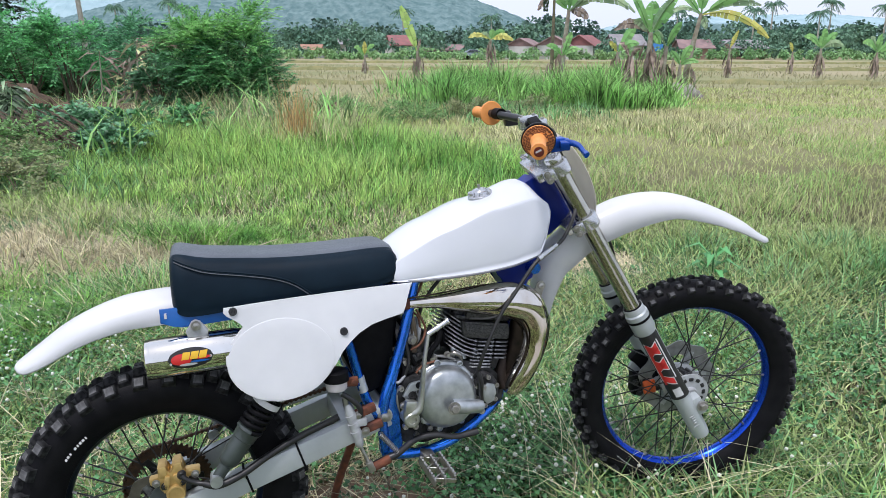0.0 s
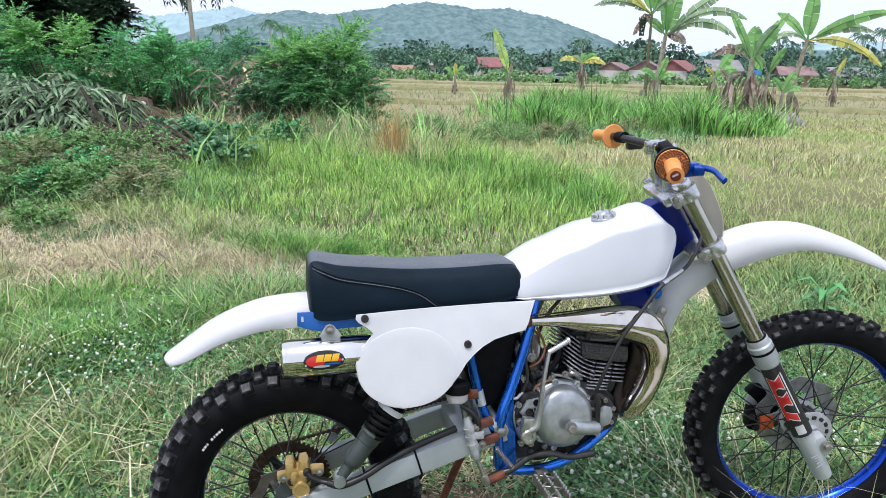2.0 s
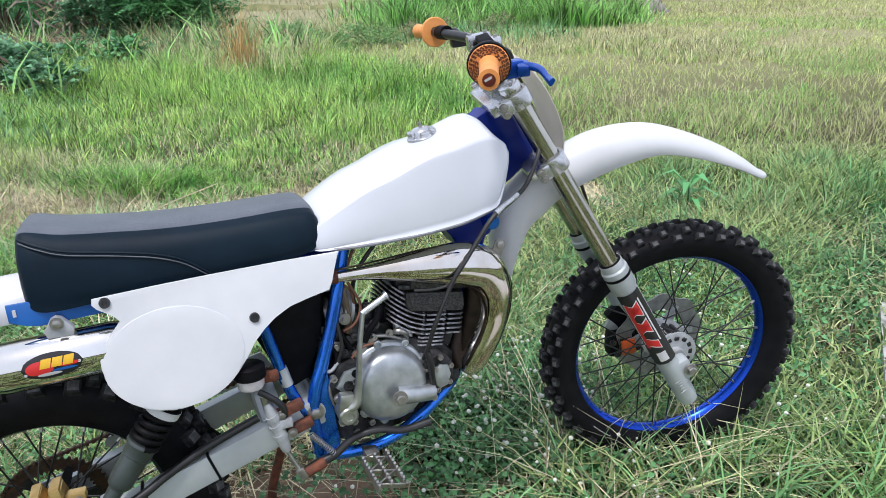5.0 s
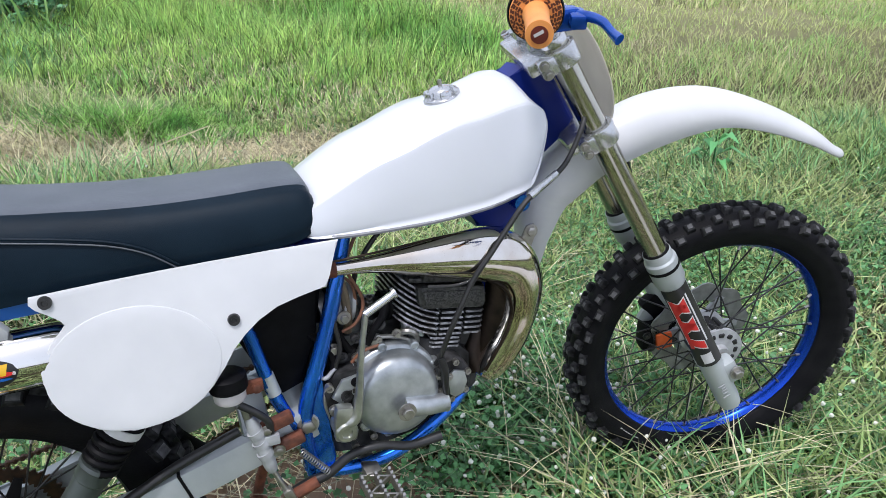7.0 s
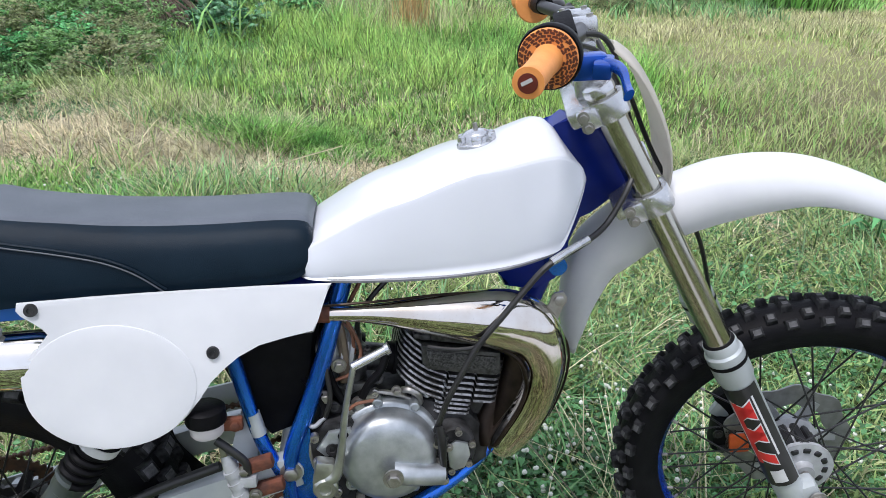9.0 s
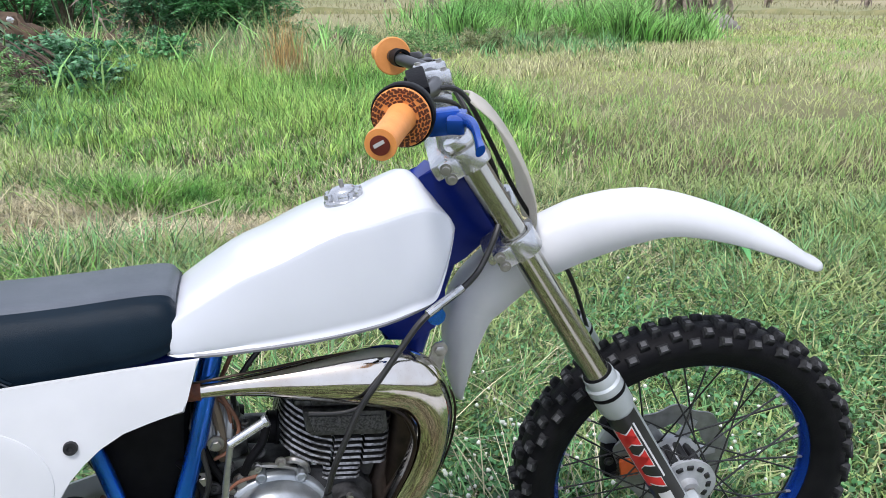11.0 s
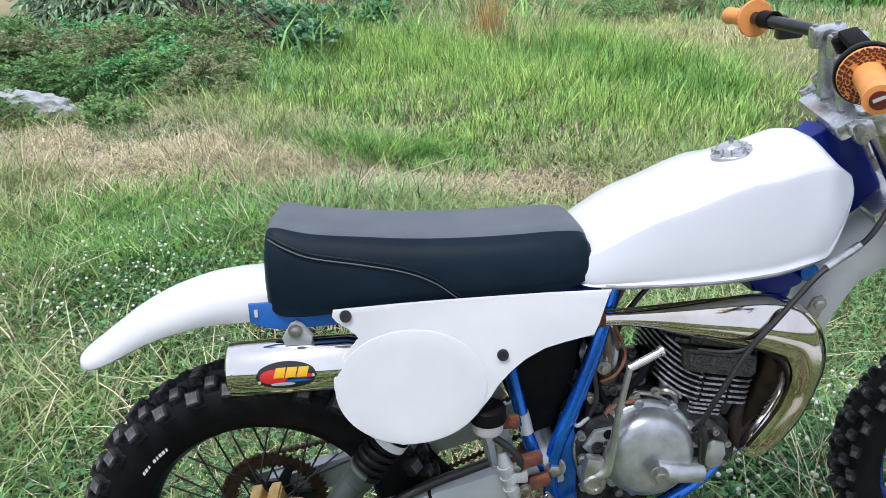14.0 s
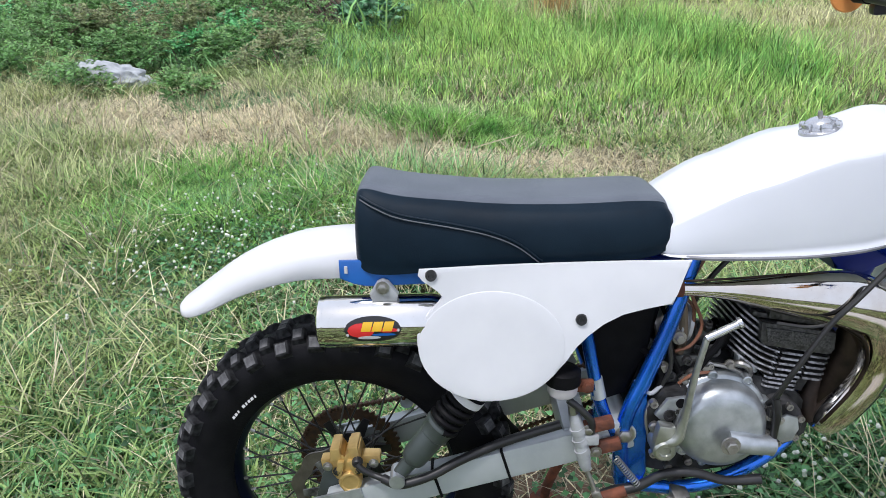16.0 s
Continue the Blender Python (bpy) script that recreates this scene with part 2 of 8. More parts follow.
def bolt(bm, p, axis, r=0.007, h=0.006):
    """A hexagon head on a washer, looking along axis."""
    q = Matrix.Translation(p) @ V(*axis).to_track_quat("Z", "Y").to_matrix().to_4x4()
    lathe(bm, [(0, 0), (r * 1.5, 0), (r * 1.5, h * 0.3), (0, h * 0.3)], q, 16)
    lathe(bm, [(0, h * 0.3), (r, h * 0.3), (r, h * 0.9), (r * 0.85, h), (0, h)], q, 6)
    return bm


def BM():
    return bmesh.new()

# ---- the motorcycle ----
BIKE = pose(-0.673, 1.533, 0.007, -6, 0, 21.2)
RAKE = 30.4
FORK = Matrix.Translation((1.016, 0, 0.98)) @ pose(0, 0, 0, 0, -RAKE, 0) @ pose(0, 0, 0, 0, 0, -14.5)
bike = thing("motorcycle", "vintage white motocross motorcycle with blue frame on its side stand", "motorcycle", BIKE)


def tank():
    bm = BM()
    # x, bottom, shoulder, top, half width at the bottom, at the shoulder, of the crown
    st = [(0.571, 0.745, 0.775, 0.79, 0.10, 0.095, 0.06), (0.585, 0.739, 0.80, 0.822, 0.118, 0.112, 0.075), (0.62, 0.739, 0.825, 0.85, 0.128, 0.122, 0.08),
          (0.70, 0.741, 0.868, 0.895, 0.137, 0.132, 0.085), (0.79, 0.745, 0.892, 0.93, 0.142, 0.138, 0.085), (0.87, 0.752, 0.904, 0.949, 0.143, 0.138, 0.08),
          (0.92, 0.763, 0.913, 0.968, 0.139, 0.131, 0.076), (0.95, 0.770, 0.917, 0.977, 0.136, 0.128, 0.074), (0.966, 0.779, 0.915, 0.973, 0.133, 0.126, 0.07),
          (0.978, 0.806, 0.909, 0.957, 0.131, 0.124, 0.066), (0.988, 0.836, 0.904, 0.943, 0.128, 0.121, 0.062), (0.996, 0.862, 0.898, 0.928, 0.123, 0.117, 0.058), (1.003, 0.880, 0.892, 0.908, 0.112, 0.108, 0.05)]
    rings = []
    for s in spline(st, 4):
        x, zb, zs, zt, wb, ws, wc = s
        zt -= (0.037 - 0.018 * min(1, max(0, (x - 0.75) / 0.2))) * min(1, (zt - zs) / 0.03)
        zs = min(zs, zt - 0.012)
        half = [(0, zt), (wc * 0.6, zt - 0.13 * (zt - zs)), (wc, zt - 0.34 * (zt - zs)), (ws * 0.93, zs + 0.10 * (zt - zs)), (ws * 0.98, zs - 0.01 * (zs - zb)), (ws, zs - 0.08 * (zs - zb)),
                ((ws + wb) / 2 + 0.002, (zs + zb) / 2), (wb, zb + 0.22 * (zs - zb)), (wb * 0.985, zb + 0.07 * (zs - zb)), (wb * 0.93, zb), (0, zb)]
        side = spline(half, 3)
        rings.append([V(x, -y, z) for y, z in side] + [V(x, y, z) for y, z in side[-2:0:-1]])
    loft(bm, rings)
    t = part("fuel_tank", bm, WHITE_TANK, bike, "white painted steel fuel tank", smooth=50)
    # the seam along the lower edge
    bm = BM()
    for s in (-1, 1):
        tube(bm, [(x, s * (w + 0.002), z - 0.001) for x, z, w in ((0.578, 0.743, 0.108), (0.63, 0.740, 0.127), (0.72, 0.742, 0.137), (0.80, 0.746, 0.141), (0.88, 0.755, 0.141), (0.94, 0.769, 0.134), (0.963, 0.779, 0.127))], 0.0035, 6, 4)
    part("seam", bm, mat("grey_seam", (0.22, 0.225, 0.24), (0.15, 0.155, 0.17), rough=0.5, scale=30), t)
    q = Matrix.Translation((0.857, 0, 0.917)) @ pose(0, 0, 0, 0, -9, 0) @ Matrix.Diagonal((0.9, 0.9, 0.78, 1))
    bm = BM()
    lathe(bm, [(0, -0.012), (0.037, -0.012), (0.0375, 0.002), (0.035, 0.005), (0.031, 0.007), (0.029, 0.016), (0.025, 0.023), (0.017, 0.028), (0.008, 0.030), (0, 0.030)], q, 40)
    cap = part("filler_cap", bm, MACHINED, t, "cast alloy filler cap with finger lobes")
    for k in range(6):
        bm = BM()
        block(bm, (0.015, 0.019, 0.019), q @ pose(0, 0, 0, 0, 0, 60 * k + 20) @ Matrix.Translation((0.029, 0, 0.012)), 0.006)
        part("cap_lobe", bm, MACHINED, cap)
    bm = BM()
    rod(bm, q @ V(0, 0, 0.02), q @ V(0, 0, 0.042), 0.004, 8)
    part("breather", bm, STEEL, t)
    bm = BM()
    bolt(bm, (0.964, -0.045, 0.944), (0.3, -0.35, 0.9), 0.005, 0.004)
    part("screw", bm, STEEL, t)
    return t


def seat():
    bm = BM()
    # x, bottom, edge, crown, half width
    st = [(0.082, 0.752, 0.80, 0.806, 0.075), (0.086, 0.73, 0.855, 0.866, 0.104), (0.105, 0.712, 0.868, 0.884, 0.118), (0.16, 0.711, 0.852, 0.872, 0.123), (0.25, 0.719, 0.835, 0.857, 0.12),
          (0.35, 0.724, 0.829, 0.85, 0.122), (0.45, 0.728, 0.829, 0.848, 0.122), (0.54, 0.733, 0.832, 0.85, 0.12), (0.582, 0.745, 0.829, 0.846, 0.117), (0.594, 0.77, 0.815, 0.826, 0.108)]
    rings, rims = [], []
    for x, zb, ze, zc, w in spline(st, 4):
        zc = ze + 0.25 * (zc - ze) - 0.007
        ze -= 0.007
        drop = 0.012 * max(0.0, min(1.0, (0.24 - x) / 0.12))
        ze, zc = ze - drop, zc - drop
        half = [(0, zc), (w * 0.36, zc - 0.2 * (zc - ze)), (w * 0.6, ze + 0.25 * (zc - ze)), (w * 0.74, ze - 0.006), (w * 0.86, ze - 0.17 * (ze - zb)), (w * 0.96, ze - 0.38 * (ze - zb)), (w * 1.01, zb + 0.3 * (ze - zb)), (w * 0.99, zb + 0.01), (w * 0.9, zb), (0, zb)]
        rims.append((x, ze - 0.004))
        side = spline(half, 3)
        rings.append([V(x, -y, z) for y, z in side] + [V(x, y, z) for y, z in side[-2:0:-1]])
    loft(bm, rings)
    bmesh.ops.recalc_face_normals(bm, faces=bm.faces)
    s = part("seat", bm, VINYL, bike, "long black vinyl seat, the sky's sheen painted grey on its top", smooth=60)
    # upper faces take the grey that imitates sky sheen
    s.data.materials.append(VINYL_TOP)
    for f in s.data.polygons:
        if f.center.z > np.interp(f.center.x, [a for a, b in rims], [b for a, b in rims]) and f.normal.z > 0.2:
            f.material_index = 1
    for dz in (0.0, 0.006):
        bm = BM()
        tube(bm, [(x, y, z - dz) for x, y, z in ((0.094, -0.098, 0.838), (0.12, -0.111, 0.826), (0.16, -0.117, 0.811), (0.24, -0.118, 0.796), (0.30, -0.121, 0.783), (0.345, -0.125, 0.765), (0.385, -0.1235, 0.734))], 0.0013 if dz else 0.0022, 6, 5)
        part("stitching", bm, VINYL_TOP if dz else VINYL, s)


def side_panel():
    bm = BM()
    o = [(0.188, 0.727), (0.286, 0.731), (0.36, 0.7335), (0.42, 0.735), (0.52, 0.737), (0.620, 0.738), (0.612, 0.722), (0.605, 0.703), (0.599, 0.685), (0.592, 0.667), (0.547, 0.664), (0.512, 0.655), (0.481, 0.639), (0.458, 0.621), (0.441, 0.6), (0.423, 0.574),
         (0.405, 0.551), (0.387, 0.536), (0.359, 0.521), (0.332, 0.512), (0.304, 0.508), (0.285, 0.509), (0.262, 0.513), (0.239, 0.522), (0.219, 0.537), (0.202, 0.556), (0.19, 0.579), (0.183, 0.604), (0.183, 0.623), (0.19, 0.641), (0.204, 0.66), (0.22, 0.671),
         (0.229, 0.682), (0.222, 0.692), (0.207, 0.70), (0.193, 0.708), (0.186, 0.717)]
    tilt = Matrix(((1, 0, 0, 0), (0, 1, 0.16, -0.134 - 0.16 * 0.738), (0, 0, 1, 0), (0, 0, 0, 1)))  # the panel flares out over the shock
    slab(bm, o, -0.004, 0.004, 0.003, tilt)
    p = part("side_panel", bm, WHITE, bike, "white plastic side panel with an oval number plate")
    q = tilt @ Matrix.Translation((0.3035, -0.003, 0.601)) @ pose(0, 0, 0, 90, 0, 0) @ Matrix.Diagonal((1.13, 0.87, 1, 1))
    bm = BM()
    lathe(bm, [(0, 0.0028), (0.08, 0.0028), (0.1015, 0.0026), (0.1045, 0.002), (0.1055, -0.001), (0, -0.001)], q, 48)
    part("number_oval", bm, WHITE, p)
    for x, z in ((0.447, 0.645), (0.207, 0.718)):
        bm = BM()
        q = tilt @ Matrix.Translation((x, -0.004, z)) @ pose(0, 0, 0, 90, 0, 0)
        lathe(bm, [(0, 0.002), (0.0035, 0.002), (0.0045, 0.004), (0.0085, 0.004), (0.0095, 0), (0, 0)], q, 16)
        part("panel_screw", bm, BLACK_METAL, p)


def sheet(bm, stations, n=10):
    """A bowed strip: stations of (x, z, half width, drop at the rims), its section a flattened arch."""
    st = spline(stations, 5)
    rings = []
    for i, s in enumerate(st):
        a, b = st[max(i - 1, 0)], st[min(i + 1, len(st) - 1)]
        d = V(b[0] - a[0], 0, b[1] - a[1]).normalized()
        nrm = V(-d.z, 0, d.x)
        if nrm.z < 0 and abs(nrm.z) > 0.2:
            nrm = -nrm
        ring = []
        for k in range(n + 1):
            u = 2 * k / n - 1
            ring.append(V(s[0], u * s[2], s[1]) - nrm * float(s[3]) * (0.35 * u * u + 0.65 * u ** 6))
        rings.append(ring)
    return loft(bm, rings, closed=False)


def solid(ob, t):
    md = ob.modifiers.new("thickness", "SOLIDIFY")
    md.thickness, md.offset = t, -1
    return ob


def fenders():
    bm = BM()
    sheet(bm, [(0.24, 0.735, 0.075, 0.05), (0.14, 0.757, 0.08, 0.064), (0.076, 0.756, 0.082, 0.064), (0.024, 0.753, 0.083, 0.062), (-0.03, 0.745, 0.083, 0.058), (-0.094, 0.724, 0.082, 0.052), (-0.15, 0.696, 0.08, 0.045), (-0.2, 0.661, 0.078, 0.036), (-0.228, 0.640, 0.075, 0.026), (-0.243, 0.629, 0.064, 0.016), (-0.25, 0.624, 0.04, 0.007)])
    solid(part("rear_fender", bm, WHITE, bike, "white plastic rear fender"), 0.005)
    bm = BM()
    sheet(bm, [(0.484, -0.532, 0.03, 0.008), (0.470, -0.51, 0.05, 0.016), (0.434, -0.436, 0.062, 0.03), (0.373, -0.348, 0.068, 0.042), (0.302, -0.27, 0.07, 0.055), (0.234, -0.224, 0.07, 0.07), (0.162, -0.196, 0.068, 0.08),
               (0.10, -0.187, 0.066, 0.08), (0.03, -0.184, 0.064, 0.08), (-0.04, -0.19, 0.062, 0.085), (-0.11, -0.218, 0.06, 0.08), (-0.165, -0.285, 0.058, 0.06), (-0.198, -0.355, 0.054, 0.035), (-0.21, -0.40, 0.048, 0.012)])
    solid(part("front_fender", bm, WHITE, bike, "white plastic front fender", FORK), 0.005)


def wheel(name, m, R, width, rim_r, spokes, label, kr, flange=0.034):
    """A spoked wheel about the local y axis: hub > tyre, rim, spokes, nipples."""
    rnd = random.Random(3)
    to_y = pose(0, 0, 0, 90, 0, 0)
    bm = BM()
    f = flange
    lathe(bm, [(0, -0.06), (0.018, -0.06), (0.02, -0.045), (f, -0.042), (f, -0.034), (0.7 * f, -0.028), (0.6 * f, 0.028), (f, 0.034), (f, 0.042), (0.02, 0.045), (0.018, 0.06), (0, 0.06)], to_y, 36)
    hub = part(name, bm, MACHINED if f < 0.05 else CAST_WHITE, bike, label, m)
    if f > 0.05:
        # black blocks on both flanges stand in for the shade inside their slots
        for k in range(12):
            bm = BM()
            block(bm, (0.016, 0.091, 0.013), None, 0.003, 1)
            ob = part("hub_slot", bm, BLACK_METAL, hub)
            ob.matrix_basis = pose(0, 0, 0, 0, 30 * k, 0) @ Matrix.Translation((0, 0, f * 0.72))
    bm = BM()
    w, b = width / 2, rim_r
    H = R - 0.012  # the carcass under the knobs
    prof = [(b - 0.017, w * 0.46), (b - 0.015, w * 0.62), (b + 0.004, w * 0.76), (b + 0.25 * (H - b), w * 0.92), (b + 0.5 * (H - b), w * 1.0), (b + 0.75 * (H - b), w * 0.93), (H - 0.008, w * 0.72), (H, w * 0.35), (H + 0.002, 0)]
    prof = prof + [(r, -h) for r, h in prof[-2::-1]] + [(b - 0.012, 0)]
    lathe(bm, prof, to_y, 96, close=True)
    tyre = part("tyre", bm, RUBBER, hub, "black knobbly off-road tyre", smooth=60)
    # knobs: alternate crown pairs and shoulder blocks
    pitch = int(2 * math.pi * R / kr / 2) * 2
    shapes = {}
    for k in range(pitch):
        a = 2 * math.pi * k / pitch
        rows = (("crown", -0.2, 0.0), ("crown", 0.2, 0.0), ("edge", -0.88, 0.9), ("edge", 0.88, 0.9)) if k % 2 else (("mid", -0.6, 0.5), ("mid", 0.6, 0.5))
        for kind, f, lean in rows:
            side = 1 if f > 0 else -1
            rr = {"crown": R - 0.011, "mid": R - 0.017, "edge": R - 0.027}[kind]
            q = pose(0, 0, 0, 0, math.degrees(a), 0) @ Matrix.Translation((0, f * w, rr)) @ pose(0, 0, 0, -math.degrees(lean) * side, 0, 0)
            if kind not in shapes:
                bm = BM()
                bmesh.ops.create_cube(bm, size=1)
                for v in bm.verts:
                    s_ = (0.9 if v.co.z > 0 else 1.2) * (1.22 if R < 0.34 else 1.0)
                    v.co = V(v.co.x * kr * (0.6 if kind != "edge" else 0.7) * s_, v.co.y * width * 0.2 * s_, v.co.z * 0.026)
                bmesh.ops.bevel(bm, geom=[e for e in bm.edges if min(v.co.z for v in e.verts) > 0], offset=0.003, segments=1, affect="EDGES")
                ob = part("knob", bm, RUBBER_WORN, hub, smooth=20)
                ob.data.materials.append(RUBBER_DUSTY)
                for fc in ob.data.polygons:
                    fc.material_index = int(fc.normal.z > 0.95)
                shapes[kind] = ob.data
            else:
                ob = new("knob", shapes[kind])
                ob.parent = hub
            ob.matrix_basis = q @ pose(0, 0, 0, 0, 0, rnd.uniform(-4, 4))
    # printed marks on the side wall, as plain bars
    for k in range(9 if R < 0.34 else 7):
        if k == (3 if R < 0.34 else 9):
            continue
        a = (-0.92 if R < 0.34 else -2.55) + 0.032 * k
        bm = BM()
        block(bm, ((0.0052, 0.0058, 0.0034)[k % 3], 0.0012, 0.0085), None, 0.0)
        ob = part("print_bar", bm, PRINT, hub)
        ob.matrix_basis = pose(0, 0, 0, 0, math.degrees(a), 0) @ Matrix.Translation((0, -w * 0.86, b + 0.013)) @ pose(0, 0, 0, -28, 0, 0)
    # rim
    bm = BM()
    rw = w * 0.44
    lathe(bm, [(b - 0.01, rw), (b - 0.01, -rw), (b - 0.018, -rw), (b - 0.021, -rw * 0.8), (b - 0.027, -rw * 0.5), (b - 0.029, 0), (b - 0.027, rw * 0.5), (b - 0.021, rw * 0.8), (b - 0.018, rw)], to_y, 96, close=True)
    part("rim", bm, BLUE_RIM if R > 0.34 else RIM_DARK, hub, "blue anodised rim" if R > 0.34 else "dark blue rim")
    bm = BM()
    rod(bm, (0, 0, 0), (0, 0, 1), 0.0019, 6)
    spoke_me = None
    bm2 = BM()
    rod(bm2, (0, 0, 0), (0, 0, 0.016), 0.0033, 6)
    nip_me = None
    for k in range(spokes):
        a = 2 * math.pi * (k + 0.5) / spokes
        s = 1 if k % 2 else -1
        d = 1 if (k // 2) % 2 else -1
        ha = a + d * 1.15
        p0 = V(0.93 * flange * math.sin(ha), s * 0.037, 0.93 * flange * math.cos(ha))
        p1 = V((b - 0.024) * math.sin(a), s * 0.006, (b - 0.024) * math.cos(a))
        q = (p1 - p0).to_track_quat("Z", "Y").to_matrix().to_4x4()
        L = (p1 - p0).length
        if spoke_me is None:
            so = part("spoke", bm, BLACK_METAL, hub, "black spoke")
            no = part("nipple", bm2, STEEL, hub)
            spoke_me, nip_me = so.data, no.data
        else:
            so, no = new("spoke", spoke_me), new("nipple", nip_me)
            so.parent = no.parent = hub
        so.matrix_basis = Matrix.Translation(p0) @ q @ Matrix.Diagonal((1, 1, L, 1))
        no.matrix_basis = Matrix.Translation(p1) @ q @ Matrix.Translation((0, 0, -0.014))
    return hub


def disc(hub, y, r, name="brake_disc", material=None, teeth=0, wave=0.004, inner=0.74):
    bm = BM()
    n = teeth * 4 if teeth else 72
    ring = []
    for k in range(n):
        a = 2 * math.pi * k / n
        ro = r - (0.006 if teeth and k % 4 > 1 else 0) + (0 if teeth else wave * math.sin(9 * a))
        ring.append((ro * math.cos(a), ro * math.sin(a)))
    for dy0, dy1 in ((y - 0.002, y + 0.002),):
        o0 = [bm.verts.new((x, dy0, z)) for x, z in ring]
        o1 = [bm.verts.new((x, dy1, z)) for x, z in ring]
        i0 = [bm.verts.new((x * inner, dy0, z * inner)) for x, z in ring]
        i1 = [bm.verts.new((x * inner, dy1, z * inner)) for x, z in ring]
        for k in range(n):
            j = (k + 1) % n
            bm.faces.new((o0[k], o0[j], o1[j], o1[k]))
            bm.faces.new((i0[j], i0[k], i1[k], i1[j]))
            bm.faces.new((o0[j], o0[k], i0[k], i0[j]))
            bm.faces.new((o1[k], o1[j], i1[j], i1[k]))
    d = part(name, bm, material or DISC, hub)
    bm = BM()
    star = []
    for k in range(36):
        a = 2 * math.pi * k / 36
        ro = r * 0.80 if k % 6 in (0, 1) else r * 0.42
        star.append((ro * math.cos(a), ro * math.sin(a)))
    slab(bm, star, y - 0.0045, y - 0.0015 if y < 0 else y + 0.0045, 0.0)
    part("disc_carrier", bm, BLACK_METAL if teeth else CAST_WHITE if inner < 0.7 else GRIMY, hub)
    return d


tank()
seat()
side_panel()
fenders()
FRONT_AXLE = FORK @ Matrix.Translation((0.0775, 0, -0.836))
front = wheel("front_wheel", FRONT_AXLE @ pose(0, 0, 0, 0, RAKE, 0), 0.352, 0.086, 0.282, 36, "front wheel with a blue rim and black spokes", 0.031, 0.058)
disc(front, 0.052, 0.121, material=DISC_PALE, wave=0.0055, inner=0.64)
rear = wheel("rear_wheel", Matrix.Translation((0.026, 0, 0.25)), 0.332, 0.112, 0.236, 36, "rear wheel with a dark blue rim and black spokes", 0.033)
disc(rear, 0.062, 0.105, "sprocket", GREASE, 48)
disc(rear, -0.062, 0.095)

def fork():
    for s in (-1, 1):
        bm = BM()
        rod(bm, (0.04, s * 0.1, 0.03), (0.04, s * 0.1, -0.47), 0.0225, 24)
        tb = part("fork_tube", bm, STANCHION, bike, "polished fork tube", FORK)
        bm = BM()
        lathe(bm, [(0, 0.034), (0.016, 0.034), (0.0225, 0.031), (0.024, 0.026), (0.024, 0.02), (0, 0.02)], Matrix.Translation((0.04, s * 0.1, 0.004)), 20)
        part("fork_cap", bm, MACHINED, tb)
        bm = BM()
        lathe(bm, [(0.0225, -0.452), (0.0275, -0.452), (0.0285, -0.456), (0.0285, -0.47), (0.0325, -0.474), (0.0325, -0.528), (0.0285, -0.538), (0.028, -0.60), (0.0265, -0.80), (0.026, -0.915), (0.0235, -0.935), (0, -0.937)], Matrix.Translation((0.04, s * 0.1, 0)), 28)
        block(bm, (0.05, 0.04, 0.062), Matrix.Translation((0.062, s * 0.1, -0.836)), 0.012)
        leg = part("fork_leg", bm, SILVER, bike, "silver fork lower leg with the axle lug in front", FORK)
        for k, (dx, dz, bw) in enumerate(((-0.006, -0.848, 0.016), (-0.004, -0.856, 0.011), (-0.004, -0.864, 0.013), (-0.004, -0.873, 0.011), (-0.006, -0.884, 0.018))):
            bm = BM()
            block(bm, (bw, 0.0016, 0.0035), Matrix.Translation((0.04 + dx, s * 0.1265, dz)), 0.0005, 1)
            part("cast_mark", bm, CAST_WHITE, leg)
        bm = BM()
        lathe(bm, [(0.0225, -0.45), (0.027, -0.452), (0.027, -0.462), (0.0225, -0.462)], Matrix.Translation((0.04, s * 0.1, 0)), 24)
        lathe(bm, [(0.0335, -0.490), (0.0335, -0.494), (0.033, -0.496), (0.033, -0.488)], Matrix.Translation((0.04, s * 0.1, 0)), 24, True)
        part("dust_seal", bm, BLACK, leg)
        if s < 0:
            # sticker wrapped round the outer face: black ground, red zigzag, white bars
            def patch(bm, a0, a1, z0, z1, r, cut=0.0):
                n = 6
                lo = [bm.verts.new((0.04 + r * math.cos(a0 + (a1 - a0) * k / n), -0.1 + r * math.sin(a0 + (a1 - a0) * k / n), z0 - cut * k / n)) for k in range(n + 1)]
                hi = [bm.verts.new((0.04 + r * math.cos(a0 + (a1 - a0) * k / n), -0.1 + r * math.sin(a0 + (a1 - a0) * k / n), z1 - cut * k / n)) for k in range(n + 1)]
                for k in range(n):
                    bm.faces.new((lo[k], lo[k + 1], hi[k + 1], hi[k]))
            bm = BM()
            patch(bm, radians(-165), radians(-35), -0.775, -0.54, 0.0296)
            st = part("sticker", bm, STICKER, leg, "black sticker with a red zigzag mark")
            bm = BM()
            for z, c in ((-0.59, 0.02), (-0.617, -0.028), (-0.645, 0.02), (-0.672, -0.026), (-0.70, 0.02)):
                patch(bm, radians(-155), radians(-82), z - 0.003, z + 0.025, 0.0299, c * 1.05)
            part("letter_edge", bm, PRINT, st)
            bm = BM()
            for i, (z, c) in enumerate(((-0.59, 0.02), (-0.617, -0.028), (-0.645, 0.02), (-0.672, -0.026), (-0.70, 0.02))):
                patch(bm, radians(-150), radians(-85), z, z + 0.022, 0.0300, c)
            patch(bm, radians(-150), radians(-132), -0.715, -0.57, 0.0300)
            part("red_mark", bm, RED, st)
            bm = BM()
            patch(bm, radians(-75), radians(-68), -0.70, -0.56, 0.0300)
            patch(bm, radians(-125), radians(-80), -0.765, -0.735, 0.0300)
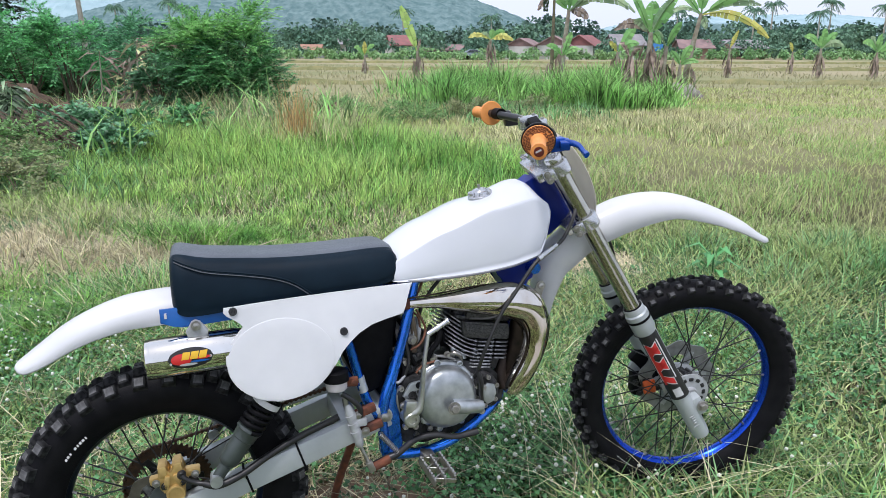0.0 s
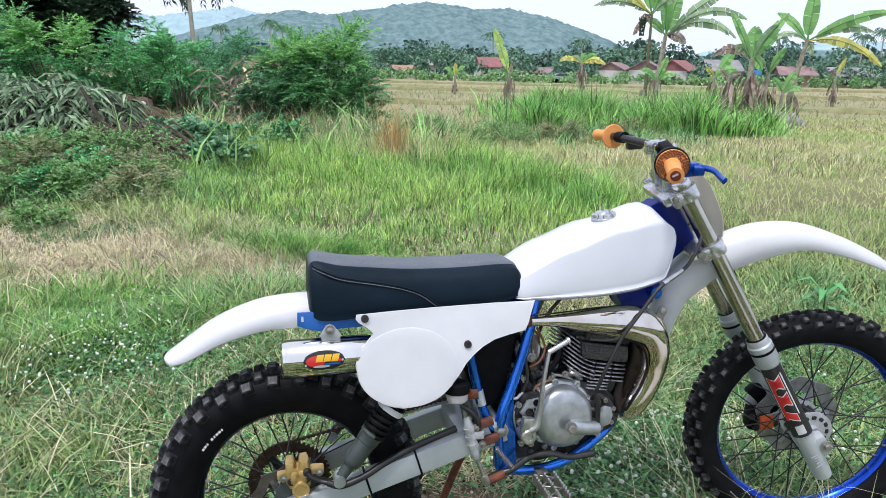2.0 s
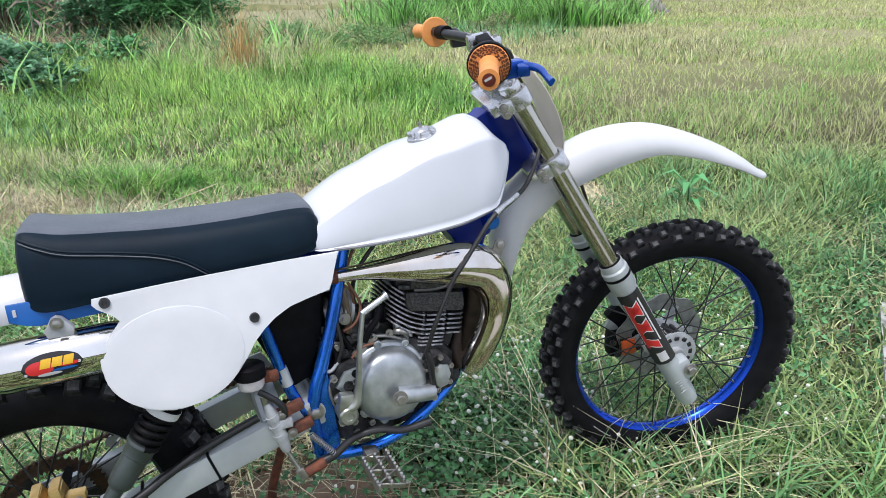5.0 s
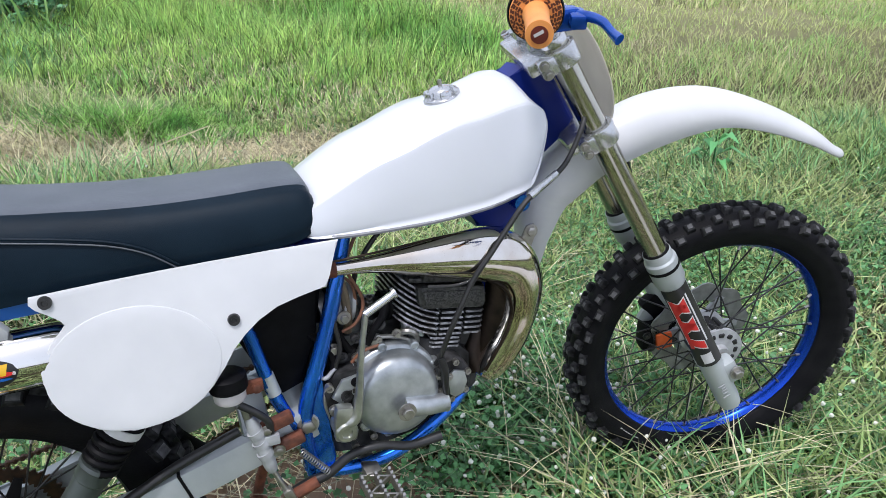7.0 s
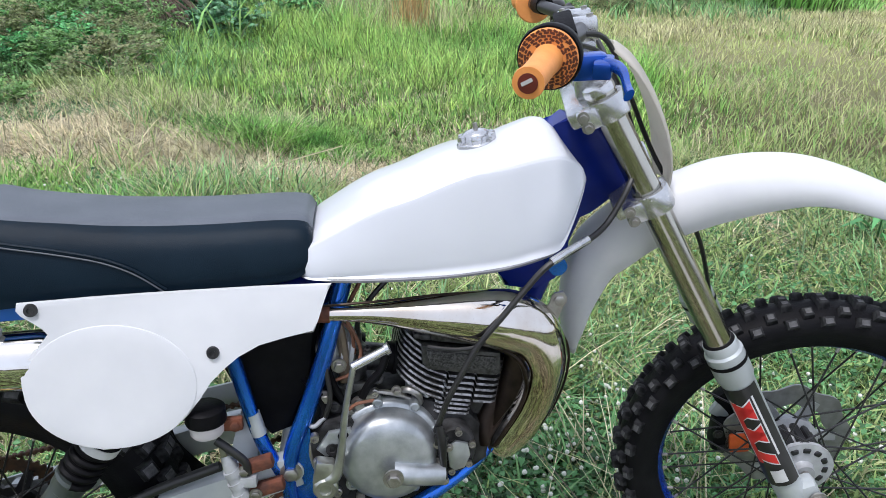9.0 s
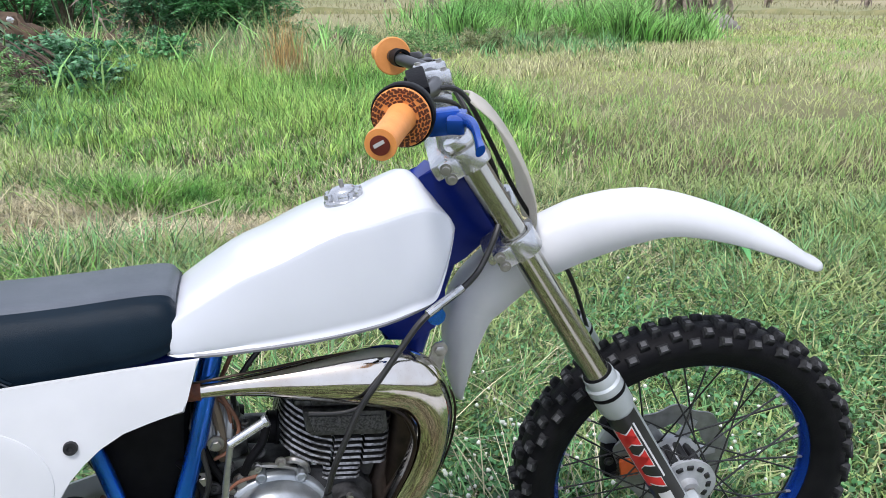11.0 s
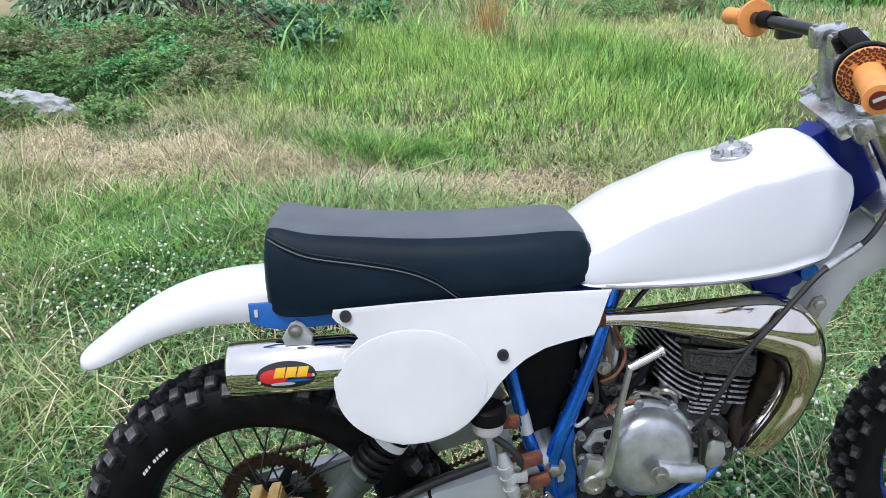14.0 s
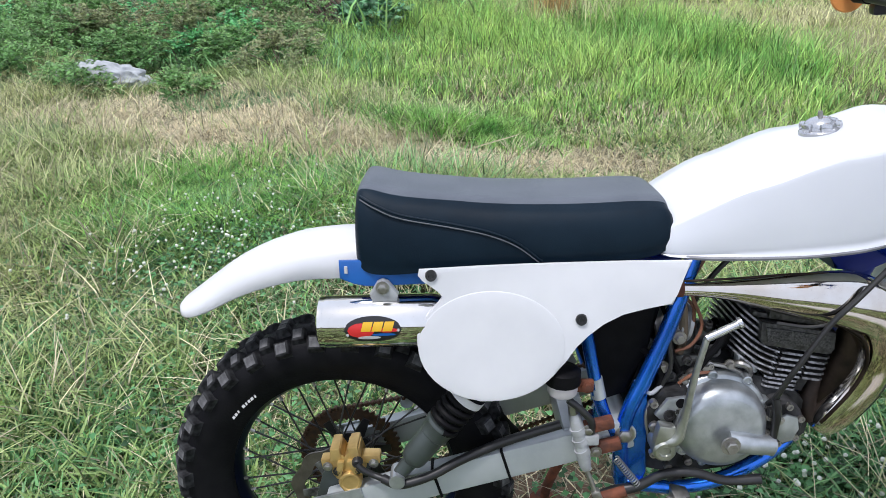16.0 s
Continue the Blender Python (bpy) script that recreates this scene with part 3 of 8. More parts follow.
            part("white_bar", bm, PRINT, st)
    # clamps
    for name, z, h in (("top_clamp", 0.0, 0.034), ("lower_clamp", -0.165, 0.036)):
        bm = BM()
        block(bm, (0.062, 0.2, h * 0.8), Matrix.Translation((0.012, 0, z)), 0.008)
        for s in (-1, 1):
            lathe(bm, [(0.0235, -h / 2), (0.031, -h / 2), (0.032, -h / 2 + 0.003), (0.032, h / 2 - 0.003), (0.031, h / 2), (0.0235, h / 2)], Matrix.Translation((0.04, s * 0.1, z)), 28, True)
            block(bm, (0.03, 0.026, h * 0.9), Matrix.Translation((0.01, s * 0.118, z)), 0.004)
        cl = part(name, bm, MACHINED, bike, "bright alloy fork clamp", FORK)
        for s in (-1, 1):
            for dz in (-0.008, 0.009):
                bm = BM()
                bolt(bm, (0.004, s * 0.131, z + dz), (0, s, 0), 0.006, 0.007)
                part("clamp_bolt", bm, STEEL, cl)
    # bar risers
    for s in (-1, 1):
        bm = BM()
        block(bm, (0.034, 0.026, 0.09), Matrix.Translation((0.036, s * 0.045, 0.052)) @ pose(0, 0, 0, 0, 22, 0), 0.006)
        block(bm, (0.054, 0.03, 0.036), Matrix.Translation((0.052, s * 0.045, 0.108)) @ pose(0, 0, 0, 0, 22, 0), 0.007)
        r = part("bar_clamp", bm, MACHINED, bike, "machined handlebar clamp", FORK)
        for dx in (-0.014, 0.018):
            bm = BM()
            rod(bm, (0.054 + dx, s * 0.045, 0.12 - 0.4 * dx), (0.057 + dx, s * 0.045, 0.129 - 0.4 * dx), 0.005, 10)
            part("clamp_screw", bm, STEEL, r)
    bm = BM()
    half = [(0.052, 0.0, 0.110), (0.052, 0.07, 0.110), (0.046, 0.11, 0.113), (0.022, 0.19, 0.128), (0.012, 0.225, 0.134), (0.004, 0.27, 0.136), (-0.022, 0.386, 0.143)]
    tube(bm, [(x, -y, z) for x, y, z in half[:0:-1]] + half, 0.011, 14, 5)
    bar = part("handlebar", bm, BLACK_METAL, bike, "black motocross handlebar", FORK)
    for s in (-1, 1):
        a, b = V(0.002, s * 0.285, 0.1365), V(-0.023, s * 0.388, 0.1435)
        q = Matrix.Translation(a) @ (b - a).to_track_quat("Z", "Y").to_matrix().to_4x4()
        bm = BM()
        lathe(bm, [(0.011, 0), (0.0185, 0.0), (0.0175, 0.012), (0.0165, 0.05), (0.0165, 0.09), (0.018, 0.1), (0.0175, 0.104), (0.0, 0.105)], q, 24)
        g = part("grip", bm, ORANGE, bar, "orange rubber grip")
        bm = BM()
        lathe(bm, [(0, 0.1055), (0.011, 0.1055), (0.011, 0.1065), (0, 0.107)], q, 20)
        part("grip_end", bm, mat("dark_red_print", (0.10, 0.015, 0.01), (0.14, 0.02, 0.012), rough=0.4, scale=60), g)
        bm = BM()
        block(bm, (0.013, 0.004, 0.0006), q @ Matrix.Translation((0.0, 0.002, 0.1072)), 0.0)
        part("white_bar", bm, PRINT, g)
        # the printed donut behind the grip
        bm = BM()
        lathe(bm, [(0.012, -0.006), (0.034, -0.006), (0.036, -0.004), (0.036, -0.002), (0.034, 0.0), (0.012, 0.0)], q, 32, True)
        d = part("donut", bm, ORANGE, bar, "orange grip donut with dark print")
        bm = BM()
        rnd = random.Random(5)
        for ring in (0.0212, 0.0249, 0.0286, 0.0323, 0.0352):
            n = int(ring * 860)
            for k in range(n):
                if rnd.random() < 0.12:
                    continue
                ang = 2 * math.pi * k / n
                block(bm, (0.0028, 0.0062 * rnd.uniform(0.7, 1.1), 0.0005), q @ pose(0, 0, 0, 0, 0, math.degrees(ang)) @ Matrix.Translation((ring - 0.0015, 0, 0.0004)) @ pose(0, 0, 0, 0, 0, rnd.uniform(-25, 25)))
        part("donut_print", bm, mat("brown_print", (0.09, 0.025, 0.012), (0.12, 0.03, 0.015), rough=0.5, scale=60), d)
        # perch and lever
        bm = BM()
        lathe(bm, [(0.0115, -0.075), (0.0165, -0.075), (0.0165, -0.035), (0.0115, -0.035)], q, 18, True)
        if s < 0:
            lathe(bm, [(0.012, -0.032), (0.034, -0.032), (0.038, -0.027), (0.0395, -0.010), (0.038, -0.006), (0.012, -0.006)], q, 32, True)
        part("switch_housing", bm, BLACK, bar)
        bm = BM()
        p = [(0.016, s * 0.235, 0.133), (0.042, s * 0.245, 0.118), (0.05, s * 0.27, 0.112), (0.047, s * 0.31, 0.1), (0.052, s * 0.345, 0.092), (0.062, s * 0.365, 0.088)]
        if s < 0:
            p = [(0.04, -0.235, 0.098), (0.056, -0.252, 0.094), (0.068, -0.28, 0.090), (0.071, -0.315, 0.087), (0.067, -0.35, 0.082), (0.064, -0.381, 0.080)]
        tube(bm, [(*c, r) for c, r in zip(p, (0.008, 0.009, 0.0075, 0.0065, 0.006, 0.0075))], seg=10, n=5, flat=0.6)
        block(bm, (0.046, 0.034, 0.032), Matrix.Translation((0.040, s * 0.236, 0.096)) @ pose(0, 0, 0, 0, 25, 0), 0.007)
        block(bm, (0.024, 0.05, 0.02), Matrix.Translation((0.056, s * 0.252, 0.090)) @ pose(0, 0, 0, 0, 30, 12 * s), 0.005)
        part("lever", bm, BLUE_LEVER if s < 0 else BLACK_METAL, bar, "blue brake lever" if s < 0 else "black clutch lever")
    bm = BM()
    block(bm, (0.026, 0.075, 0.012), Matrix.Translation((0.036, -0.16, 0.142)) @ pose(0, 0, 0, 14, 15, 0), 0.004)
    lathe(bm, [(0, 0), (0.012, 0), (0.013, 0.02), (0.009, 0.024), (0, 0.024)], Matrix.Translation((0.03, -0.115, 0.125)), 16)
    part("brake_reservoir", bm, BLACK, bar, "black front brake master cylinder")
    # number plate in front of the bars
    bm = BM()
    sheet_rows = [(0.092, 0.060, 0.035), (0.099, 0.050, 0.066), (0.110, 0.022, 0.088), (0.115, -0.03, 0.094), (0.111, -0.09, 0.093), (0.100, -0.135, 0.088), (0.084, -0.17, 0.074), (0.076, -0.188, 0.04)]
    rings = []
    for x, z, w in spline(sheet_rows, 4):
        rings.append([V(x - 0.010 * (u * u), u * w, z) for u in [i / 5 - 1 for i in range(11)]])
    loft(bm, rings, closed=False)
    solid(part("number_plate", bm, mat("plate_plastic", (0.80, 0.77, 0.71), (0.72, 0.69, 0.63), rough=0.45, scale=12, trans=0.55), bike, "white plastic front number plate, beige behind", FORK), 0.003)
    # axle
    bm = BM()
    rod(bm, (0.0775, -0.13, -0.836), (0.0775, 0.13, -0.836), 0.009, 14)
    ax = part("front_axle", bm, STEEL, bike, "", FORK)
    bm = BM()
    bolt(bm, (0.0775, -0.122, -0.836), (0, -1, 0), 0.011, 0.014)
    part("axle_nut", bm, STEEL, ax)
    # caliper
    bm = BM()
    block(bm, (0.075, 0.05, 0.075), Matrix.Translation((-0.02, 0.075, -0.80)) @ pose(0, 0, 0, 0, 30, 0), 0.014)
    block(bm, (0.05, 0.03, 0.12), Matrix.Translation((0.02, 0.088, -0.76)) @ pose(0, 0, 0, 0, -15, 0), 0.01)
    ca = part("front_caliper", bm, BLACK, bike, "black front brake caliper with an orange cap", FORK)
    bm = BM()
    block(bm, (0.04, 0.012, 0.045), Matrix.Translation((-0.01, 0.046, -0.81)) @ pose(0, 0, 0, 0, 20, 0), 0.006)
    part("caliper_cap", bm, ORANGE_RED, ca)
    bm = BM()
    block(bm, (0.07, 0.014, 0.04), Matrix.Translation((0.0, 0.082, -0.735)) @ pose(0, 0, 0, 0, -35, 0), 0.006)
    part("caliper_bracket", bm, SILVER, ca)
    for dx, dz in ((-0.04, -0.775), (-0.045, -0.815), (0.01, -0.83)):
        bm = BM()
        bolt(bm, (dx, 0.05, dz), (0, -1, 0), 0.007, 0.006)
        part("caliper_bolt", bm, BLACK_METAL, ca)


def frame_tubes():
    def t(name, pts, r, material=BLUE, label="", n=6, seg=14):
        bm = BM()
        tube(bm, pts, r, seg, n)
        return part(name, bm, material, bike, label)
    # head and gussets
    bm = BM()
    ax = V(-math.sin(radians(RAKE)), 0, math.cos(radians(RAKE)))
    c = V(1.016, 0, 0.98)
    rod(bm, c - ax * 0.02, c - ax * 0.15, 0.03, 20)
    part("steering_head", bm, BLUE_DARK, bike, "navy blue steering head")
    bm = BM()
    slab(bm, [(0.95, 0.93), (0.975, 0.945), (0.998, 0.966), (1.03, 0.962), (1.062, 0.925), (1.102, 0.862), (1.088, 0.838), (1.045, 0.806), (1.0, 0.785), (0.95, 0.80)], -0.036, 0.036, 0.006)
    part("head_gusset", bm, BLUE_DARK, bike, "navy blue head gusset")
    bm = BM()
    slab(bm, [(0.865, 0.752), (0.93, 0.79), (1.01, 0.79), (1.012, 0.735), (0.992, 0.69), (0.955, 0.672), (0.905, 0.68), (0.893, 0.712)], -0.03, 0.03, 0.006)
    part("tank_gusset", bm, BLUE_DARK, bike, "navy blue lower gusset")
    bm = BM()
    rod(bm, (0.985, -0.06, 0.722), (0.985, 0.06, 0.722), 0.0155, 20)
    part("cross_tube", bm, BLUE, bike, "blue cross tube under the tank")
    t("backbone", [(1.0, 0, 0.86), (0.86, 0, 0.78), (0.72, 0, 0.735), (0.6, 0, 0.72)], 0.026, BLUE_DARK)
    t("down_tube", [(1.035, 0, 0.84), (0.985, 0, 0.72), (0.94, 0, 0.60), (0.912, 0, 0.46), (0.895, 0, 0.385)], 0.021, BLUE_DARK, "dark blue down tube")
    for s in (-1, 1):
        t("cradle_tube", [(0.895, s * 0.02, 0.39), (0.865, s * 0.06, 0.375), (0.80, s * 0.105, 0.355), (0.72, s * 0.118, 0.315), (0.64, s * 0.118, 0.296), (0.55, s * 0.11, 0.30)], 0.0125, BLUE, "blue lower cradle tube")
        t("rear_upright", [(0.638, s * 0.09, 0.73), (0.617, s * 0.10, 0.655), (0.600, s * 0.104, 0.595), (0.571, s * 0.106, 0.51), (0.545, s * 0.107, 0.44), (0.538, s * 0.107, 0.37), (0.545, s * 0.108, 0.30)], 0.0138, BLUE, "blue upright frame tube")
        bm = BM()
        slab(bm, [(0.556, 0.50), (0.58, 0.50), (0.572, 0.44), (0.58, 0.39), (0.587, 0.325), (0.575, 0.285), (0.545, 0.285), (0.528, 0.31), (0.532, 0.38), (0.54, 0.44)], s * 0.1 - 0.013, s * 0.1 + 0.013, 0.005)
        part("pivot_plate", bm, BLUE, bike, "blue swingarm pivot plate")
        tb = t("subframe_tube", [(0.455, s * 0.1, 0.65), (0.468, s * 0.102, 0.59), (0.497, s * 0.105, 0.465), (0.535, s * 0.107, 0.375)], 0.0115, BLUE, "blue subframe tube with a bare grey band")
        bm = BM()
        tube(bm, [(0.486, s * 0.1035, 0.512), (0.495, s * 0.105, 0.474)], 0.0122, 14, 1)
        part("bare_band", bm, SILVER, tb)
        t("seat_rail", [(0.62, s * 0.07, 0.72), (0.4, s * 0.085, 0.712), (0.2, s * 0.085, 0.706), (0.08, s * 0.08, 0.70)], 0.01, BLUE_DARK)
        bm = BM()
        slab(bm, [(0.056, 0.702), (0.056, 0.733), (0.2, 0.735), (0.24, 0.73), (0.235, 0.70), (0.2, 0.692), (0.1, 0.688), (0.08, 0.693)], s * 0.108 - 0.004, s * 0.108 + 0.004, 0.002)
        tp = part("tail_plate", bm, BLUE_TAIL, bike, "blue steel tail bracket")
        bm = BM()
        slab(bm, [(0.065, 0.712), (0.065, 0.724), (0.07, 0.724), (0.07, 0.712)], s * 0.113 - 0.001, s * 0.113 + 0.001)
        part("white_bar", bm, PRINT, tp)
    bm = BM()
    slab(bm, [(0.106, 0.680), (0.119, 0.701), (0.128, 0.705), (0.137, 0.701), (0.153, 0.680), (0.15, 0.668), (0.11, 0.668)], -0.13, -0.113, 0.003)
    br = part("muffler_bracket", bm, CAST_WHITE, bike, "weathered steel muffler bracket")
    bm = BM()
    bolt(bm, (0.128, -0.13, 0.693), (0, -1, 0), 0.0075, 0.006)
    part("bracket_bolt", bm, STEEL, br)
    bm = BM()
    bolt(bm, (0.541, -0.114, 0.405), (0, -1, 0), 0.012, 0.012)
    part("pivot_bolt", bm, STEEL, bike)
    # air box
    bm = BM()
    slab(bm, [(0.40, 0.72), (0.60, 0.70), (0.60, 0.66), (0.575, 0.55), (0.55, 0.47), (0.51, 0.455), (0.48, 0.50), (0.44, 0.60)], -0.085, 0.085, 0.012)
    part("air_box", bm, BLACK, bike, "black plastic air box")


def exhaust():
    bm = BM()
    tube(bm, [(0.583, -0.118, 0.682, 0.0105), (0.64, -0.118, 0.681, 0.0115), (0.70, -0.12, 0.679, 0.018), (0.77, -0.122, 0.674, 0.031), (0.835, -0.124, 0.669, 0.042), (0.89, -0.124, 0.660, 0.049), (0.927, -0.122, 0.638, 0.0475), (0.949, -0.119, 0.592, 0.040),
              (0.949, -0.115, 0.545, 0.034), (0.937, -0.110, 0.50, 0.034), (0.917, -0.104, 0.458, 0.033), (0.899, -0.098, 0.428, 0.030), (0.888, -0.092, 0.411, 0.024), (0.884, -0.09, 0.404, 0.014)], seg=32, n=6)
    p = part("expansion_chamber", bm, PIPE, bike, "dented chromed exhaust expansion chamber")
    bm = BM()
    tube(bm, [(0.60, -0.1185, 0.695), (0.70, -0.121, 0.701), (0.80, -0.124, 0.709), (0.88, -0.125, 0.704), (0.945, -0.123, 0.668), (0.988, -0.12, 0.615), (0.993, -0.115, 0.555), (0.975, -0.11, 0.49), (0.94, -0.103, 0.43), (0.905, -0.098, 0.395)], 0.0022, 6, 5)
    part("weld_seam", bm, PIPE_DARK, p)
    # the dark crimped seam along the inner bend
    bm = BM()
    tube(bm, [(0.868, -0.15, 0.628), (0.90, -0.154, 0.606), (0.914, -0.15, 0.575), (0.919, -0.142, 0.545), (0.908, -0.138, 0.505), (0.889, -0.132, 0.465), (0.876, -0.122, 0.432)], 0.0035, 6, 5)
    part("crimp_seam", bm, PIPE_DARK, p)
    # the flattened cheek that faces the engine, its shade put into the colour
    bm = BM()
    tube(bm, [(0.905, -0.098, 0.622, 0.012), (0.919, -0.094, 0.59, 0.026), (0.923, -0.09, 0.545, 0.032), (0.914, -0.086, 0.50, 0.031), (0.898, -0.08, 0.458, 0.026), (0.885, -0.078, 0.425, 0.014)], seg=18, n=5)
    part("inner_cheek", bm, PIPE_DARK, p, "inner face of the chamber with its shade painted black")
    bm = BM()
    tube(bm, [(0.874, -0.09, 0.42, 0.019), (0.868, -0.082, 0.45, 0.018), (0.885, -0.07, 0.50, 0.018), (0.89, -0.05, 0.545, 0.018), (0.86, -0.02, 0.55, 0.018)], seg=16, n=5)
    part("header", bm, PIPE_DARK, p, "sooty dark exhaust header")
    bm = BM()
    rod(bm, (0.555, -0.117, 0.684), (0.615, -0.118, 0.682), 0.0135, 16)
    part("stinger_sleeve", bm, RUST, p)
    bm = BM()
    slab(bm, [(0.948, 0.66), (0.966, 0.697), (0.98, 0.70), (0.984, 0.682), (0.972, 0.648)], -0.113, -0.106, 0.002)
    t = part("pipe_mount", bm, STEEL, p)
    bm = BM()
    bolt(bm, (0.972, -0.113, 0.687), (0, -1, 0), 0.009, 0.008)
    part("mount_bolt", bm, STEEL, p)
    # muffler
    c = V(0.018, -0.112, 0.625)
    q = Matrix.Translation(c) @ V(0.21, 0.0, 0.004).to_track_quat("Z", "Y").to_matrix().to_4x4()
    bm = BM()
    lathe(bm, [(0.018, 0.012), (0.019, 0.001), (0.038, 0.0), (0.0425, 0.003), (0.0438, 0.012), (0.0444, 0.013), (0.0444, 0.19), (0.038, 0.22), (0.016, 0.27), (0, 0.27)], q, 40)
    m = part("muffler", bm, CHROME, bike, "polished round muffler")
    bm = BM()
    lathe(bm, [(0, 0.02), (0.017, 0.02), (0.017, 0.03), (0, 0.03)], q, 16)
    part("muffler_bore", bm, BLACK, m)
    # oval badge wrapped on the can
    def wrap(bm, pts, r):
        f = []
        for x, h in pts:
            a = h / 0.0425
            f.append(bm.verts.new((c.x + x, c.y - r * math.cos(a), c.z + r * math.sin(a) + 0.019 * x)))
        bm.faces.new(f)
    def oval(cx, ch, rx, rz, n=28):
        return [(cx + rx * math.cos(2 * math.pi * k / n), ch + rz * math.sin(2 * math.pi * k / n)) for k in range(n)]
    def strip_oval(bm, cx, ch, rx, rz, r, n=16):
        for k in range(n):
            x0, x1 = cx - rx + 2 * rx * k / n, cx - rx + 2 * rx * (k + 1) / n
            h0 = rz * math.sqrt(max(0.0, 1 - ((x0 - cx) / rx) ** 2))
            h1 = rz * math.sqrt(max(0.0, 1 - ((x1 - cx) / rx) ** 2))
            m_ = 6
            for j in range(m_):
                u0, u1 = 2 * j / m_ - 1, 2 * (j + 1) / m_ - 1
                pts = [(x0, ch + h0 * u0), (x1, ch + h1 * u0), (x1, ch + h1 * u1), (x0, ch + h0 * u1)]
                vs = []
                for x, h in pts:
                    a = h / 0.0425
                    vs.append(bm.verts.new((c.x + x, c.y - r * math.cos(a), c.z + r * math.sin(a) + 0.019 * x)))
                try:
                    bm.faces.new(vs)
                except ValueError:
                    pass
        bmesh.ops.remove_doubles(bm, verts=bm.verts, dist=1e-5)
    bm = BM()
    strip_oval(bm, 0.094, 0.004, 0.047, 0.0215, 0.0452)
    bd = part("badge", bm, STICKER, m, "oval badge with plain yellow, red and blue shapes")
    for mt, spec in ((RED, [(0.075, 0.003, 0.022, 0.0115)]), (RED, [(0.118, 0.003, 0.018, 0.0035)]), (BLUE_TAIL, [(0.112, -0.004, 0.02, 0.0022)]), (PRINT, [(0.088, -0.009, 0.019, 0.003)]), (PRINT, [(0.053, -0.004, 0.0025, 0.0025)]), (PRINT, [(0.135, 0.003, 0.0025, 0.0025)])):
        bm = BM()
        for o in spec:
            strip_oval(bm, *o, 0.0456)
        part("badge_mark", bm, mt, bd)
    for k in range(3):
        bm = BM()
        for j in range(5):
            h0, h1 = 0.0015 + 0.003 * j, 0.0015 + 0.003 * (j + 1)
            x0 = 0.074 + 0.0175 * k
            wrap(bm, [(x0 + h0 * 0.3, h0), (x0 + 0.0155 + h0 * 0.3, h0), (x0 + 0.0155 + h1 * 0.3, h1), (x0 + h1 * 0.3, h1)], 0.0459)
        part("badge_bar", bm, YELLOW, bd)


